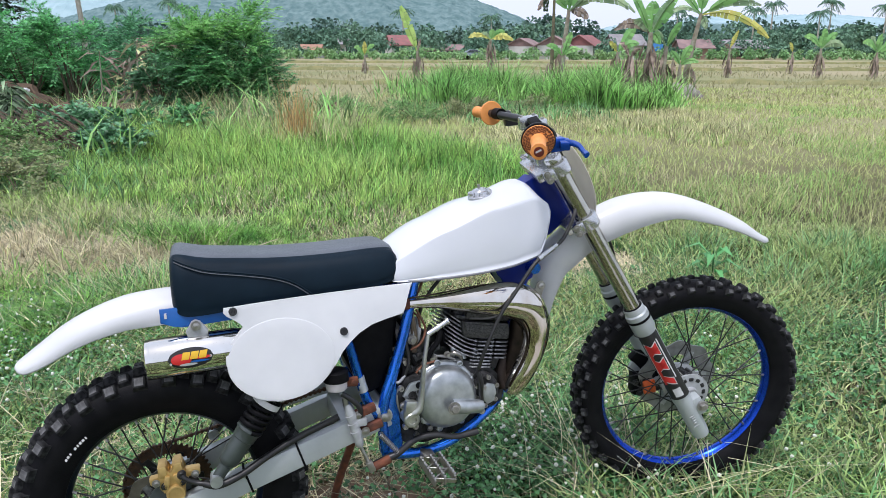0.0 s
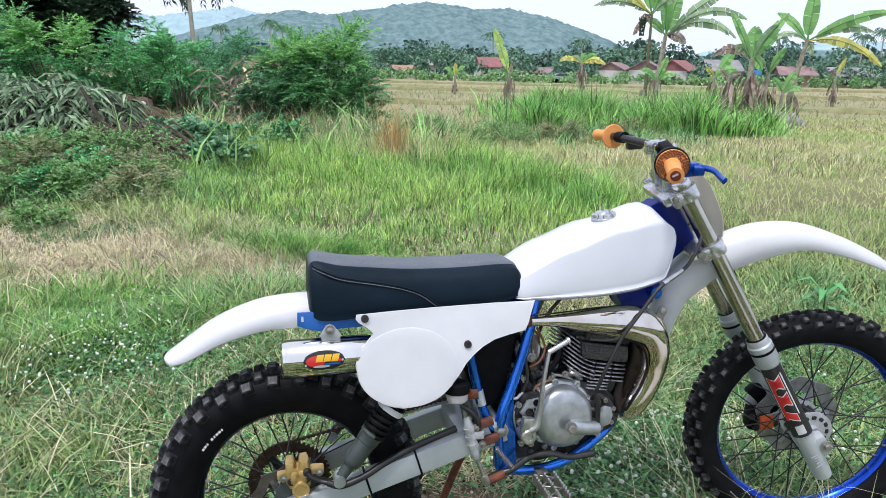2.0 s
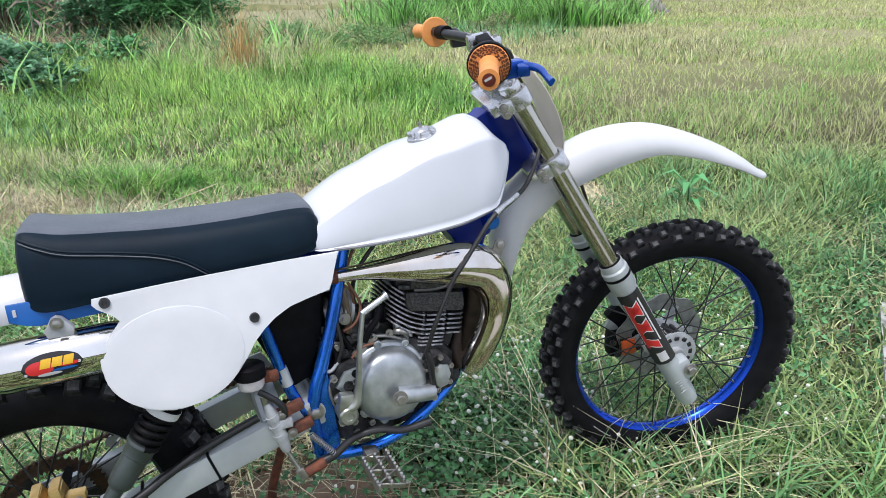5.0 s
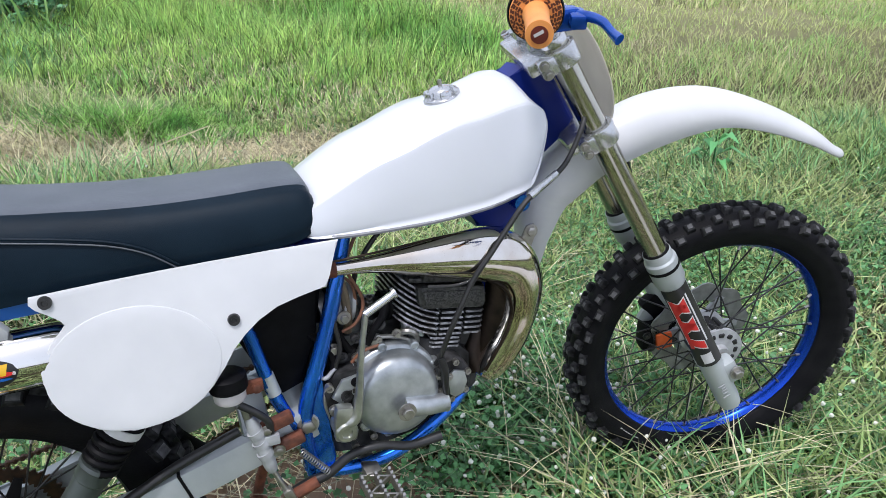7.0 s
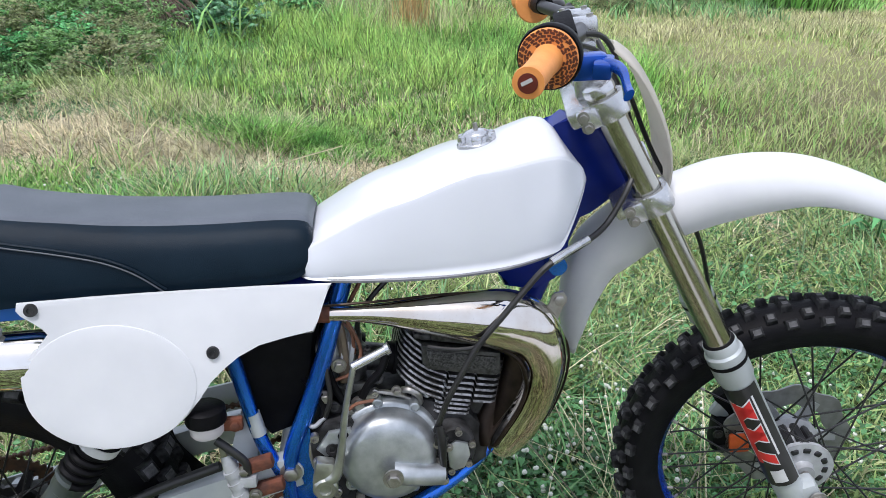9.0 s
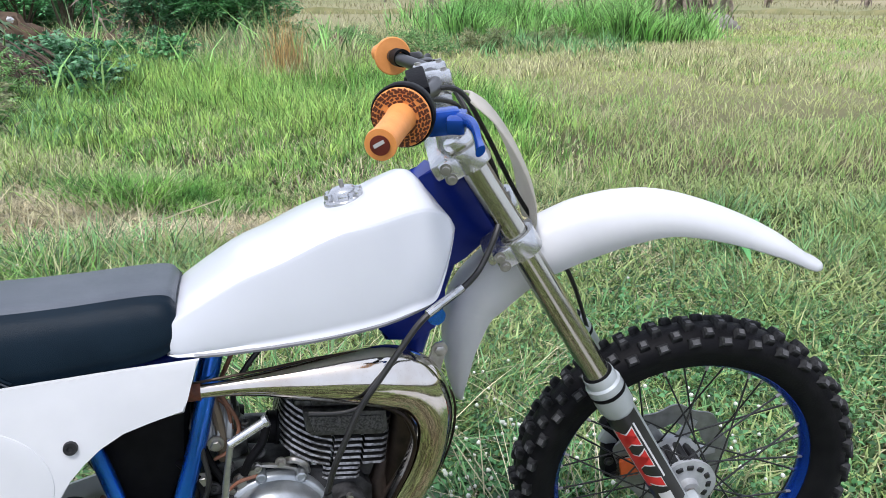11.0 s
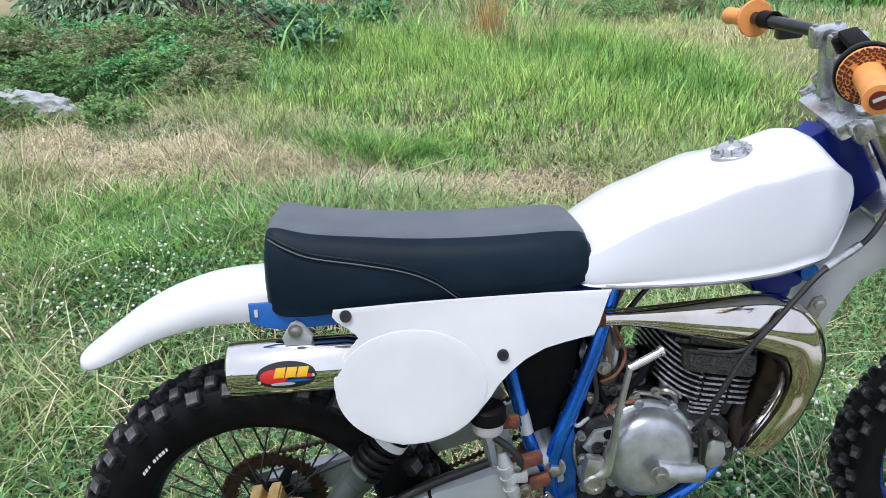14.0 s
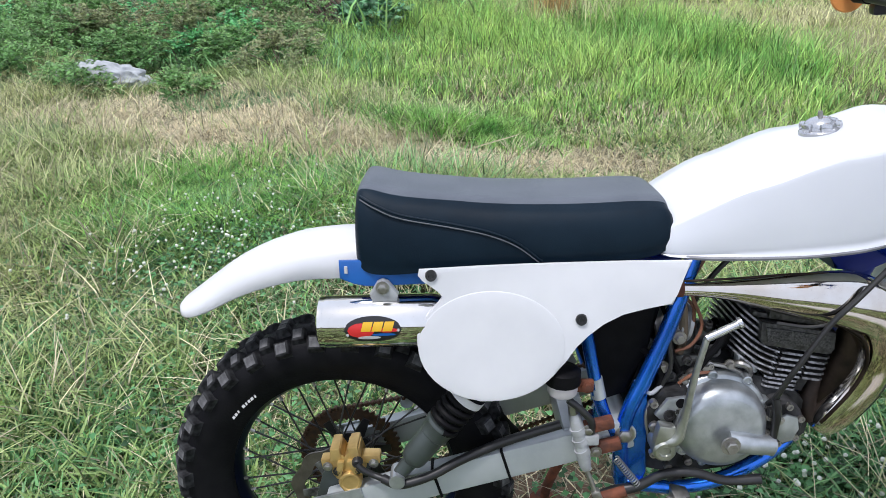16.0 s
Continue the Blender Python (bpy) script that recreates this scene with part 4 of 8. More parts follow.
def engine():
    bm = BM()
    o = [(0.575, 0.44), (0.60, 0.50), (0.66, 0.53), (0.74, 0.52), (0.83, 0.49), (0.875, 0.44), (0.87, 0.39), (0.82, 0.352), (0.74, 0.318), (0.65, 0.304), (0.585, 0.318)]
    slab(bm, o, -0.095, 0.095, 0.012)
    e = part("engine", bm, ALLOY_DARK, bike, "small air-cooled two-stroke engine in grimy cast alloy")
    # clutch cover
    q = Matrix.Translation((0.699, -0.10, 0.434)) @ pose(0, 0, 0, 90, 0, 0)
    bm = BM()
    lathe(bm, [(0.088, -0.015), (0.088, 0.008), (0.085, 0.012), (0.080, 0.014), (0.078, 0.034), (0.072, 0.046), (0.06, 0.052), (0.03, 0.054), (0, 0.054)], q, 48)
    cv = part("clutch_cover", bm, ALLOY, e, "worn cast alloy clutch cover")
    bm = BM()
    tube(bm, [(0.705, -0.152, 0.418, 0.02), (0.742, -0.153, 0.412, 0.019), (0.785, -0.145, 0.402, 0.017)], seg=16, n=4)
    part("cover_boss", bm, ALLOY, cv)
    bm = BM()
    bolt(bm, (0.704, -0.171, 0.42), (0, -1, 0), 0.011, 0.012)
    part("oil_plug", bm, STEEL, cv)
    for k in range(9):
        a = radians(20 + 40 * k)
        bm = BM()
        x, z = 0.699 + 0.088 * math.cos(a), 0.434 + 0.088 * math.sin(a)
        lathe(bm, [(0.0085, -0.02), (0.0085, 0.013), (0.006, 0.014), (0.0055, 0.011), (0, 0.011)], Matrix.Translation((x, -0.102, z)) @ pose(0, 0, 0, 90, 0, 0), 12)
        part("cover_screw", bm, ALLOY, cv)
    # oil pump cover
    q = Matrix.Translation((0.808, -0.10, 0.432)) @ pose(0, 0, 0, 90, 0, 0)
    bm = BM()
    lathe(bm, [(0.042, -0.02), (0.042, 0.022), (0.038, 0.027), (0.022, 0.028), (0.02, 0.032), (0, 0.033)], q @ Matrix.Diagonal((0.85, 1.05, 1, 1)), 28)
    oc = part("pump_cover", bm, ALLOY_DARK, e, "round grimy oil pump cover with an alloy plate")
    bm = BM()
    slab(bm, [(0.798, 0.408), (0.794, 0.446), (0.808, 0.456), (0.828, 0.45), (0.833, 0.428), (0.824, 0.405), (0.808, 0.40)], -0.137, -0.130, 0.003)
    part("cover_plate", bm, ALLOY, oc)
    for k in range(6):
        a = radians(20 + 60 * k)
        bm = BM()
        lathe(bm, [(0.006, 0), (0.006, 0.01), (0.004, 0.01), (0.003, 0.007), (0, 0.007)], Matrix.Translation((0.808 + 0.03 * math.cos(a), -0.124, 0.432 + 0.037 * math.sin(a))) @ pose(0, 0, 0, 90, 0, 0), 10)
        part("cover_screw", bm, STEEL, oc)
    # side casing behind the kick starter
    bm = BM()
    slab(bm, [(0.575, 0.46), (0.60, 0.495), (0.64, 0.50), (0.66, 0.47), (0.655, 0.40), (0.63, 0.355), (0.60, 0.36), (0.58, 0.40)], -0.125, -0.09, 0.006)
    sc = part("shaft_casing", bm, ALLOY_DARK, e)
    bm = BM()
    slab(bm, [(0.585, 0.455), (0.605, 0.485), (0.64, 0.49), (0.645, 0.465), (0.60, 0.44)], -0.133, -0.124, 0.003)
    part("casing_plate", bm, ALLOY, sc)
    # black disc added to stand in for the plate's dark hole
    bm = BM()
    lathe(bm, [(0, 0), (0.009, 0), (0.0085, 0.003), (0, 0.0035)], Matrix.Translation((0.628, -0.132, 0.478)) @ pose(0, 0, 0, 90, 0, 0), 18)
    part("hole_disc", bm, BLACK, sc)
    for k in range(4):
        bm = BM()
        block(bm, (0.005, 0.0015, 0.008), Matrix.Translation((0.604 + 0.0065 * k, -0.1335, 0.456 + 0.002 * k)), 0.0)
        part("cast_mark", bm, BLACK_METAL, sc)
    for x, z in ((0.583, 0.475), (0.59, 0.375), (0.618, 0.348), (0.652, 0.36), (0.63, 0.47)):
        bm = BM()
        lathe(bm, [(0.007, 0), (0.007, 0.012), (0.004, 0.012), (0.003, 0.008), (0, 0.008)], Matrix.Translation((x, -0.122, z)) @ pose(0, 0, 0, 90, 0, 0), 10)
        part("casing_screw", bm, STEEL, sc)
    # kick starter
    bm = BM()
    lathe(bm, [(0, -0.01), (0.02, -0.01), (0.02, 0.03), (0.016, 0.034), (0.01, 0.034), (0.009, 0.03), (0, 0.03)], Matrix.Translation((0.598, -0.135, 0.405)) @ pose(0, 0, 0, 90, 0, 0), 18)
    block(bm, (0.03, 0.022, 0.045), Matrix.Translation((0.596, -0.155, 0.43)) @ pose(0, 0, 0, 0, 10, 0), 0.006)
    tube(bm, [(0.597, -0.158, 0.42, 0.011), (0.615, -0.165, 0.43, 0.011), (0.6235, -0.166, 0.465, 0.0085), (0.634, -0.164, 0.545, 0.0065), (0.648, -0.16, 0.614, 0.006)], seg=12, n=5, flat=0.7)
    ks = part("kick_starter", bm, KICK, e, "folding kick starter lever")
    bm = BM()
    rod(bm, (0.646, -0.16, 0.613), (0.698, -0.155, 0.637), 0.0068, 14)
    lathe(bm, [(0, -0.003), (0.0095, -0.003), (0.0095, 0.003), (0, 0.003)], Matrix.Translation((0.699, -0.155, 0.638)) @ V(1, 0, 0.45).to_track_quat("Z", "Y").to_matrix().to_4x4(), 14)
    part("kick_pedal", bm, MACHINED, ks)
    # clutch arm, cable ends and covers in the dark gap behind the cover
    bm = BM()
    lathe(bm, [(0.020, 0), (0.036, 0.002), (0.036, 0.008), (0.029, 0.011), (0.029, 0.014), (0.036, 0.017), (0.036, 0.022), (0.029, 0.025), (0.029, 0.028), (0.034, 0.031), (0.034, 0.037), (0.022, 0.04)], Matrix.Translation((0.612, -0.062, 0.602)) @ pose(0, 0, 0, 0, 98, 0), 28)
    part("intake_bellows", bm, CAST_WHITE, e, "ribbed pale intake bellows")
    for k, (x, y, z, a, r_, L, mt) in enumerate(((0.67, -0.098, 0.60, 30, 0.007, 0.02, BLACK_METAL), (0.64, -0.10, 0.545, 90, 0.008, 0.014, ALLOY_DARK), (0.685, -0.098, 0.56, 70, 0.011, 0.012, ALLOY_DARK), (0.68, -0.098, 0.535, 90, 0.007, 0.014, STEEL),
                                                 (0.615, -0.10, 0.515, 90, 0.009, 0.010, ALLOY_DARK), (0.588, -0.126, 0.43, 90, 0.010, 0.012, STEEL), (0.61, -0.126, 0.455, 90, 0.014, 0.010, ALLOY_DARK), (0.60, -0.126, 0.40, 90, 0.017, 0.008, ALLOY), (0.635, -0.126, 0.43, 90, 0.009, 0.012, STEEL), (0.64, -0.126, 0.385, 90, 0.011, 0.010, ALLOY), (0.615, -0.126, 0.372, 90, 0.008, 0.012, STEEL))):
        bm = BM()
        lathe(bm, [(0, 0), (r_, 0), (r_, L * 0.6), (r_ * 0.75, L * 0.7), (r_ * 0.75, L), (r_ * 0.4, L), (r_ * 0.35, L * 0.8), (0, L * 0.8)], Matrix.Translation((x, y, z)) @ pose(0, 0, 0, a, 0, 0), 12)
        part("engine_fitting", bm, mt, e)
    for pts, mt, rr in (([(0.60, -0.11, 0.50), (0.61, -0.115, 0.54), (0.605, -0.11, 0.60), (0.62, -0.10, 0.66)], CABLE, 0.004), ([(0.58, -0.115, 0.47), (0.575, -0.118, 0.44), (0.585, -0.12, 0.40), (0.60, -0.12, 0.37)], STEEL, 0.0035),
                        ([(0.63, -0.105, 0.50), (0.65, -0.11, 0.52), (0.68, -0.11, 0.525)], COPPER, 0.003), ([(0.62, -0.10, 0.56), (0.645, -0.105, 0.575), (0.66, -0.10, 0.61), (0.64, -0.095, 0.66)], COPPER, 0.003)):
        bm = BM()
        tube(bm, pts, rr, 8, 5)
        part("cable_end", bm, mt, e)
    for pts, mt, rr in (([(0.56, -0.07, 0.56), (0.585, -0.10, 0.545), (0.60, -0.105, 0.51), (0.585, -0.11, 0.47)], BLACK, 0.007), ([(0.62, -0.09, 0.66), (0.605, -0.10, 0.61), (0.612, -0.10, 0.56), (0.63, -0.10, 0.52)], BLACK, 0.006),
                        ([(0.565, -0.10, 0.50), (0.58, -0.112, 0.485), (0.60, -0.11, 0.50)], CAST_WHITE, 0.004), ([(0.66, -0.105, 0.53), (0.672, -0.11, 0.556), (0.69, -0.105, 0.575), (0.70, -0.10, 0.60)], BLACK, 0.007),
                        ([(0.72, -0.085, 0.525), (0.735, -0.10, 0.535), (0.75, -0.10, 0.525), (0.755, -0.09, 0.505)], STEEL, 0.006)):
        bm = BM()
        tube(bm, pts, rr, 8, 5)
        part("hose", bm, mt, e)
    for x, z, r_ in ((0.655, 0.515, 0.009), (0.672, 0.53, 0.007), (0.64, 0.505, 0.006), (0.715, 0.535, 0.0055), (0.60, 0.53, 0.008), (0.625, 0.585, 0.008)):
        bm = BM()
        bolt(bm, (x, -0.098, z), (0, -1, 0), r_, 0.012)
        part("hose_nut", bm, STEEL, e)
    # barrel
    AX = Matrix.Translation((0.797, 0, 0.545)) @ pose(0, 0, 0, 0, 9, 0) @ Matrix.Translation((0, 0, -0.545))
    bm = BM()
    rod(bm, AX @ V(0, 0, 0.47), AX @ V(0, 0, 0.63), 0.055, 24)
    part("barrel", bm, BARREL, e)
    # three narrow fins at the foot, then wide ones, notched in front and swept up at the back
    for k in range(11):
        z = 0.488 + 0.0085 * k if k < 3 else 0.5145 + 0.0105 * (k - 3)
        bm = BM()
        if k < 3:
            o = [(-0.012, -0.06), (-0.012, -0.096), (-0.006, -0.101), (0.042, -0.102), (0.048, -0.096), (0.048, -0.06)]
        else:
            o = [(-0.085, -0.055), (-0.083, -0.075), (-0.076, -0.088), (-0.064, -0.097), (-0.05, -0.101), (-0.035, -0.103), (-0.02, -0.104), (-0.0035, -0.1045), (-0.003, -0.088), (0.001, -0.088), (0.0015, -0.1045), (0.0445, -0.1045), (0.045, -0.088), (0.049, -0.088), (0.0495, -0.1045),
                 (0.078, -0.104), (0.088, -0.097), (0.092, -0.085), (0.092, 0.03), (0.078, 0.045), (-0.065, 0.045), (-0.085, 0.03)]
        lift = lambda x: 0.034 * (max(0.0, -x - 0.008) / 0.077) ** 1.4 if k > 2 else 0.0
        n = len(o)
        lo = [bm.verts.new(AX @ V(x, y, z + lift(x))) for x, y in o]
        hi = [bm.verts.new(AX @ V(x * 0.99, y * 0.985, z + 0.0034 + lift(x))) for x, y in o]
        bm.faces.new(lo[::-1])
        bm.faces.new(hi)
        for i in range(n):
            bm.faces.new((lo[i], lo[(i + 1) % n], hi[(i + 1) % n], hi[i]))
        fin = part("cooling_fin", bm, FIN, e)
        fin.data.materials.append(BARREL)
        for f in fin.data.polygons:
            f.material_index = int(len(f.vertices) > 4)
    # the dark webs between the fins
    for dx in (-0.03, 0.03, 0.07):
        bm = BM()
        rod(bm, AX @ V(dx, -0.055, 0.48), AX @ V(dx, -0.055, 0.61), 0.026, 12)
        part("barrel_web", bm, BARREL, e)
    bm = BM()
    block(bm, (0.15, 0.12, 0.010), AX @ Matrix.Translation((0.010, -0.035, 0.617)), 0.004)
    block(bm, (0.12, 0.03, 0.03), AX @ Matrix.Translation((0.02, -0.085, 0.628)), 0.007)
    hd = part("cylinder_head", bm, FIN_DARK, e, "finned cylinder head")
    bm = BM()
    slab(bm, [(0.755, 0.618), (0.883, 0.597), (0.885, 0.565), (0.876, 0.556), (0.765, 0.574), (0.757, 0.584)], -0.11, -0.085, 0.005)
    part("head_cowl", bm, FIN_DARK, hd)
    bm = BM()
    slab(bm, [(0.763, 0.609), (0.875, 0.591), (0.877, 0.567), (0.769, 0.582)], -0.1125, -0.105, 0.002)
    part("cowl_panel", bm, SPECKLED, hd)
    for k in range(5):
        bm = BM()
        block(bm, (0.13, 0.007, 0.014), AX @ Matrix.Translation((0.0, -0.075 + 0.02 * k, 0.622)), 0.002, 1)
        part("head_fin", bm, FIN_DARK, hd)
    for x in (0.74, 0.765, 0.80):
        bm = BM()
        lathe(bm, [(0.009, 0), (0.009, 0.03), (0.006, 0.034), (0, 0.034)], Matrix.Translation((x, -0.078, 0.50 + 0.015 * (x < 0.75))), 10)
        part("stud_nut", bm, ALLOY, e)
    # rubber boot from the air box, and the clutch arm before the pump cover
    bm = BM()
    tube(bm, [(0.55, 0.0, 0.60, 0.05), (0.59, -0.01, 0.592, 0.048), (0.63, -0.02, 0.58, 0.036), (0.66, -0.02, 0.57, 0.03)], seg=20, n=4)
    part("air_boot", bm, BLACK, e, "black rubber air boot")
    bm = BM()
    tube(bm, [(0.778, -0.15, 0.497, 0.0065), (0.783, -0.152, 0.47, 0.0075), (0.786, -0.146, 0.43, 0.006), (0.79, -0.142, 0.392, 0.005)], seg=10, n=3)
    block(bm, (0.022, 0.012, 0.016), Matrix.Translation((0.783, -0.142, 0.465)), 0.003)
    ca = part("clutch_arm", bm, BLACK_METAL, e, "black clutch arm and cable stop")
    for x, z in ((0.778, 0.455), (0.796, 0.448), (0.79, 0.385)):
        bm = BM()
        bolt(bm, (x, -0.14, z), (0, -1, 0), 0.005, 0.006)
        part("arm_bolt", bm, STEEL, ca)
    # carburettor
    bm = BM()
    rod(bm, (0.70, -0.02, 0.555), (0.60, -0.04, 0.58), 0.024, 18)
    lathe(bm, [(0, 0), (0.022, 0), (0.024, 0.01), (0.024, 0.06), (0.018, 0.065), (0.018, 0.085), (0, 0.088)], Matrix.Translation((0.645, -0.05, 0.535)), 18)
    block(bm, (0.05, 0.05, 0.04), Matrix.Translation((0.645, -0.055, 0.52)), 0.008)
    cb = part("carburettor", bm, GRIMY, e, "alloy carburettor with rubber intake")
    bm = BM()
    lathe(bm, [(0.026, 0), (0.026, 0.012), (0.028, 0.014), (0.028, 0.02), (0.026, 0.022), (0.026, 0.034)], Matrix.Translation((0.70, -0.05, 0.572)) @ pose(0, 0, 0, 0, 100, 0), 20)
    part("intake_boot", bm, BLACK, cb)
    bm = BM()
    lathe(bm, [(0.03, -0.01), (0.036, -0.008), (0.036, 0.008), (0.03, 0.01)], Matrix.Translation((0.60, -0.045, 0.585)) @ pose(0, 0, 0, 0, 80, 0), 24, True)
    part("hose_clamp", bm, STEEL, cb)
    for pts, mt, r in (([(0.63, -0.07, 0.62), (0.635, -0.075, 0.66), (0.66, -0.07, 0.71), (0.68, -0.06, 0.745)], COPPER, 0.0035), ([(0.655, -0.06, 0.62), (0.66, -0.075, 0.66), (0.69, -0.07, 0.70), (0.74, -0.06, 0.745)], CABLE, 0.0045),
                       ([(0.632, -0.085, 0.55), (0.634, -0.09, 0.585), (0.63, -0.09, 0.63), (0.622, -0.085, 0.67)], mat("clear_hose", (0.17, 0.13, 0.09), (0.11, 0.085, 0.06), rough=0.3, scale=20), 0.008),
                       ([(0.66, -0.09, 0.52), (0.68, -0.10, 0.535), (0.71, -0.10, 0.53), (0.74, -0.095, 0.515)], STEEL, 0.004), ([(0.62, -0.08, 0.66), (0.645, -0.09, 0.64), (0.65, -0.09, 0.60)], COPPER, 0.003)):
        bm = BM()
        tube(bm, pts, r, 8, 5)
        part("hose", bm, mt, cb)


def cables():
    def c(name, pts, r, material=CABLE, label="", parent=None):
        bm = BM()
        tube(bm, pts, r, 8, 6)
        return part(name, bm, material, bike, label)
    F = FORK
    k = c("clutch_cable", [tuple(F @ V(0.035, 0.2, 0.112)), tuple(F @ V(0.07, 0.12, 0.075)), tuple(F @ V(0.07, 0.03, -0.02)), tuple(F @ V(0.055, -0.02, -0.10)), (1.075, -0.115, 0.885), (1.035, -0.135, 0.82), (0.99, -0.155, 0.792), (0.935, -0.17, 0.766), (0.899, -0.173, 0.727), (0.864, -0.175, 0.684), (0.835, -0.172, 0.645), (0.812, -0.17, 0.60), (0.79, -0.165, 0.55), (0.778, -0.15, 0.50), (0.776, -0.13, 0.475)], 0.0048, CABLE, "black cable sheath")
    bm = BM()
    tube(bm, [(1.0, -0.151, 0.798), (0.94, -0.168, 0.770)], 0.0065, 10, 1)
    part("cable_adjuster", bm, MACHINED, k)
    c("brake_hose", [tuple(F @ V(0.04, -0.12, 0.12)), tuple(F @ V(0.078, -0.075, 0.085)), tuple(F @ V(0.082, 0.0, 0.0)), tuple(F @ V(0.075, 0.02, -0.15)), tuple(F @ V(0.085, 0.0, -0.3)), tuple(F @ V(0.06, 0.09, -0.5)), tuple(F @ V(0.02, 0.11, -0.72))], 0.004)
    c("throttle_cable", [tuple(F @ V(0.0, -0.2, 0.125)), tuple(F @ V(0.045, -0.12, 0.1)), tuple(F @ V(0.06, -0.03, 0.04)), (0.99, 0.02, 0.93), (0.95, 0.0, 0.80)], 0.0035)
    c("pipe_strap", [(0.852, -0.155, 0.645), (0.83, -0.165, 0.638), (0.80, -0.158, 0.632), (0.76, -0.15, 0.635)], 0.003)


def rear_end():
    piv, axl = V(0.54, 0, 0.402), V(0.026, 0, 0.25)
    d = axl - piv
    q0 = Matrix.Translation((piv + axl) / 2) @ pose(0, 0, 0, 0, -math.degrees(math.atan2(d.z, d.x)) + 180, 0)
    bm = BM()
    rod(bm, (0.54, -0.115, 0.405), (0.54, 0.115, 0.405), 0.022, 18)
    block(bm, (0.05, 0.2, 0.05), Matrix.Translation((0.46, 0, 0.385)), 0.008)
    sw = part("swingarm", bm, SILVER, bike, "silver box-section swingarm")
    for s in (-1, 1):
        bm = BM()
        block(bm, (d.length + 0.03, 0.032, 0.058), q0 @ Matrix.Translation((0, -s * 0.10 * 0 , 0)) @ Matrix.Translation((0.0, 0, 0)), 0.006)
        a = part("swingarm_beam", bm, SILVER, sw)
        a.matrix_basis = Matrix.Translation((0, s * 0.1, 0))
        bm = BM()
        slab(bm, [(-0.02, 0.228), (-0.02, 0.272), (0.07, 0.296), (0.08, 0.25), (0.03, 0.222)], s * 0.117 - 0.003, s * 0.117 + 0.003, 0.002)
        part("axle_plate", bm, ALLOY, sw)
        for x in ((0.36, 0.23) if s < 0 else ()):
            bm = BM()
            block(bm, (0.005, 0.037, 0.064), q0 @ Matrix.Translation((-(x - (piv.x + axl.x) / 2), 0, 0)), 0.001, 1)
            o = part("cable_tie", bm, BLACK, sw)
            o.matrix_basis = Matrix.Translation((0, s * 0.1, 0))
        # shocks
        top, bot = V(0.303, s * 0.128, 0.545), V(0.14, s * 0.132, 0.332)
        ax = (bot - top).normalized()
        q = Matrix.Translation(top) @ ax.to_track_quat("Z", "Y").to_matrix().to_4x4()
        bm = BM()
        lathe(bm, [(0, 0), (0.02, 0), (0.022, 0.006), (0.022, 0.03), (0.012, 0.034), (0.012, 0.128), (0.030, 0.131), (0.031, 0.137), (0.0275, 0.142), (0.0265, 0.16), (0.0245, 0.162), (0.0235, 0.215), (0.021, 0.224), (0.015, 0.23), (0.013, 0.262), (0, 0.264)], q, 24)
        sh = part("shock_absorber", bm, SHOCK, bike, "grey shock absorber with a dark spring")
        bm = BM()
        pts = [tuple(q @ V(0.026 * math.cos(a), 0.026 * math.sin(a), 0.03 + 0.105 * a / (2 * math.pi * 7))) for a in (2 * math.pi * 7 * k / 112 for k in range(113))]
        tube(bm, pts, 0.0062, 8, 1)
        part("spring", bm, BLACK, sh, "black coil spring")
        for z0, z1 in ((0.030, 0.043), (0.056, 0.070)):
            bm = BM()
            lathe(bm, [(0.018, z0), (0.0325, z0), (0.0325, z1), (0.018, z1)], q, 24, True)
            part("spring_collar", bm, PRINT, sh, "white spring sleeve")
        bm = BM()
        rod(bm, bot - V(0, 0.02, 0), bot + V(0, 0.02, 0), 0.014, 16)
        part("shock_eye", bm, ALLOY, sh)
    # chain and guard
    bm = BM()
    loop = [(0.026 + 0.103 * math.cos(a), 0.062, 0.25 + 0.103 * math.sin(a)) for a in [math.pi / 2 + math.pi * i / 12 for i in range(13)]]
    loop += [(0.55 + 0.04 * math.cos(a), 0.062, 0.415 + 0.04 * math.sin(a)) for a in [-math.pi / 2 + math.pi * i / 6 for i in range(7)]]
    loop.append(loop[0])
    tube(bm, loop, 0.0035, 6, 1)
    ch = part("chain", bm, GREASE, bike, "rusty greasy drive chain")
    bm = BM()
    block(bm, (0.008, 0.013, 0.009), None, 0.002, 1)
    link = None
    for p, q in zip(loop, loop[1:]):
        p, q = V(*p), V(*q)
        m_ = max(1, int((q - p).length / 0.0125))
        for k in range(m_):
            if link is None:
                ob = part("link", bm, GREASE, ch)
                link = ob.data
            else:
                ob = new("link", link)
                ob.parent = ch
            ob.matrix_basis = Matrix.Translation(p.lerp(q, k / m_)) @ pose(0, 0, 0, 0, -math.degrees(math.atan2((q - p).z, (q - p).x)), 0)
    bm = BM()
    slab(bm, [(0.30, 0.44), (0.47, 0.475), (0.49, 0.44), (0.47, 0.415), (0.30, 0.385)], 0.085, 0.092, 0.002)
    part("chain_guard", bm, SILVER, bike, "grey chain guard")
    bm = BM()
    tube(bm, [(0.30, 0.03, 0.50), (0.28, 0.03, 0.44), (0.29, 0.03, 0.36), (0.33, 0.03, 0.30), (0.37, 0.03, 0.26)], 0.045, 10, 5, flat=0.25)
    part("mud_flap", bm, BLACK, bike, "black rubber mud flap")
    # rear caliper
    bm = BM()
    C = Matrix.Translation((0.046, -0.092, 0.335)) @ pose(0, 0, 0, 0, -6, 0)
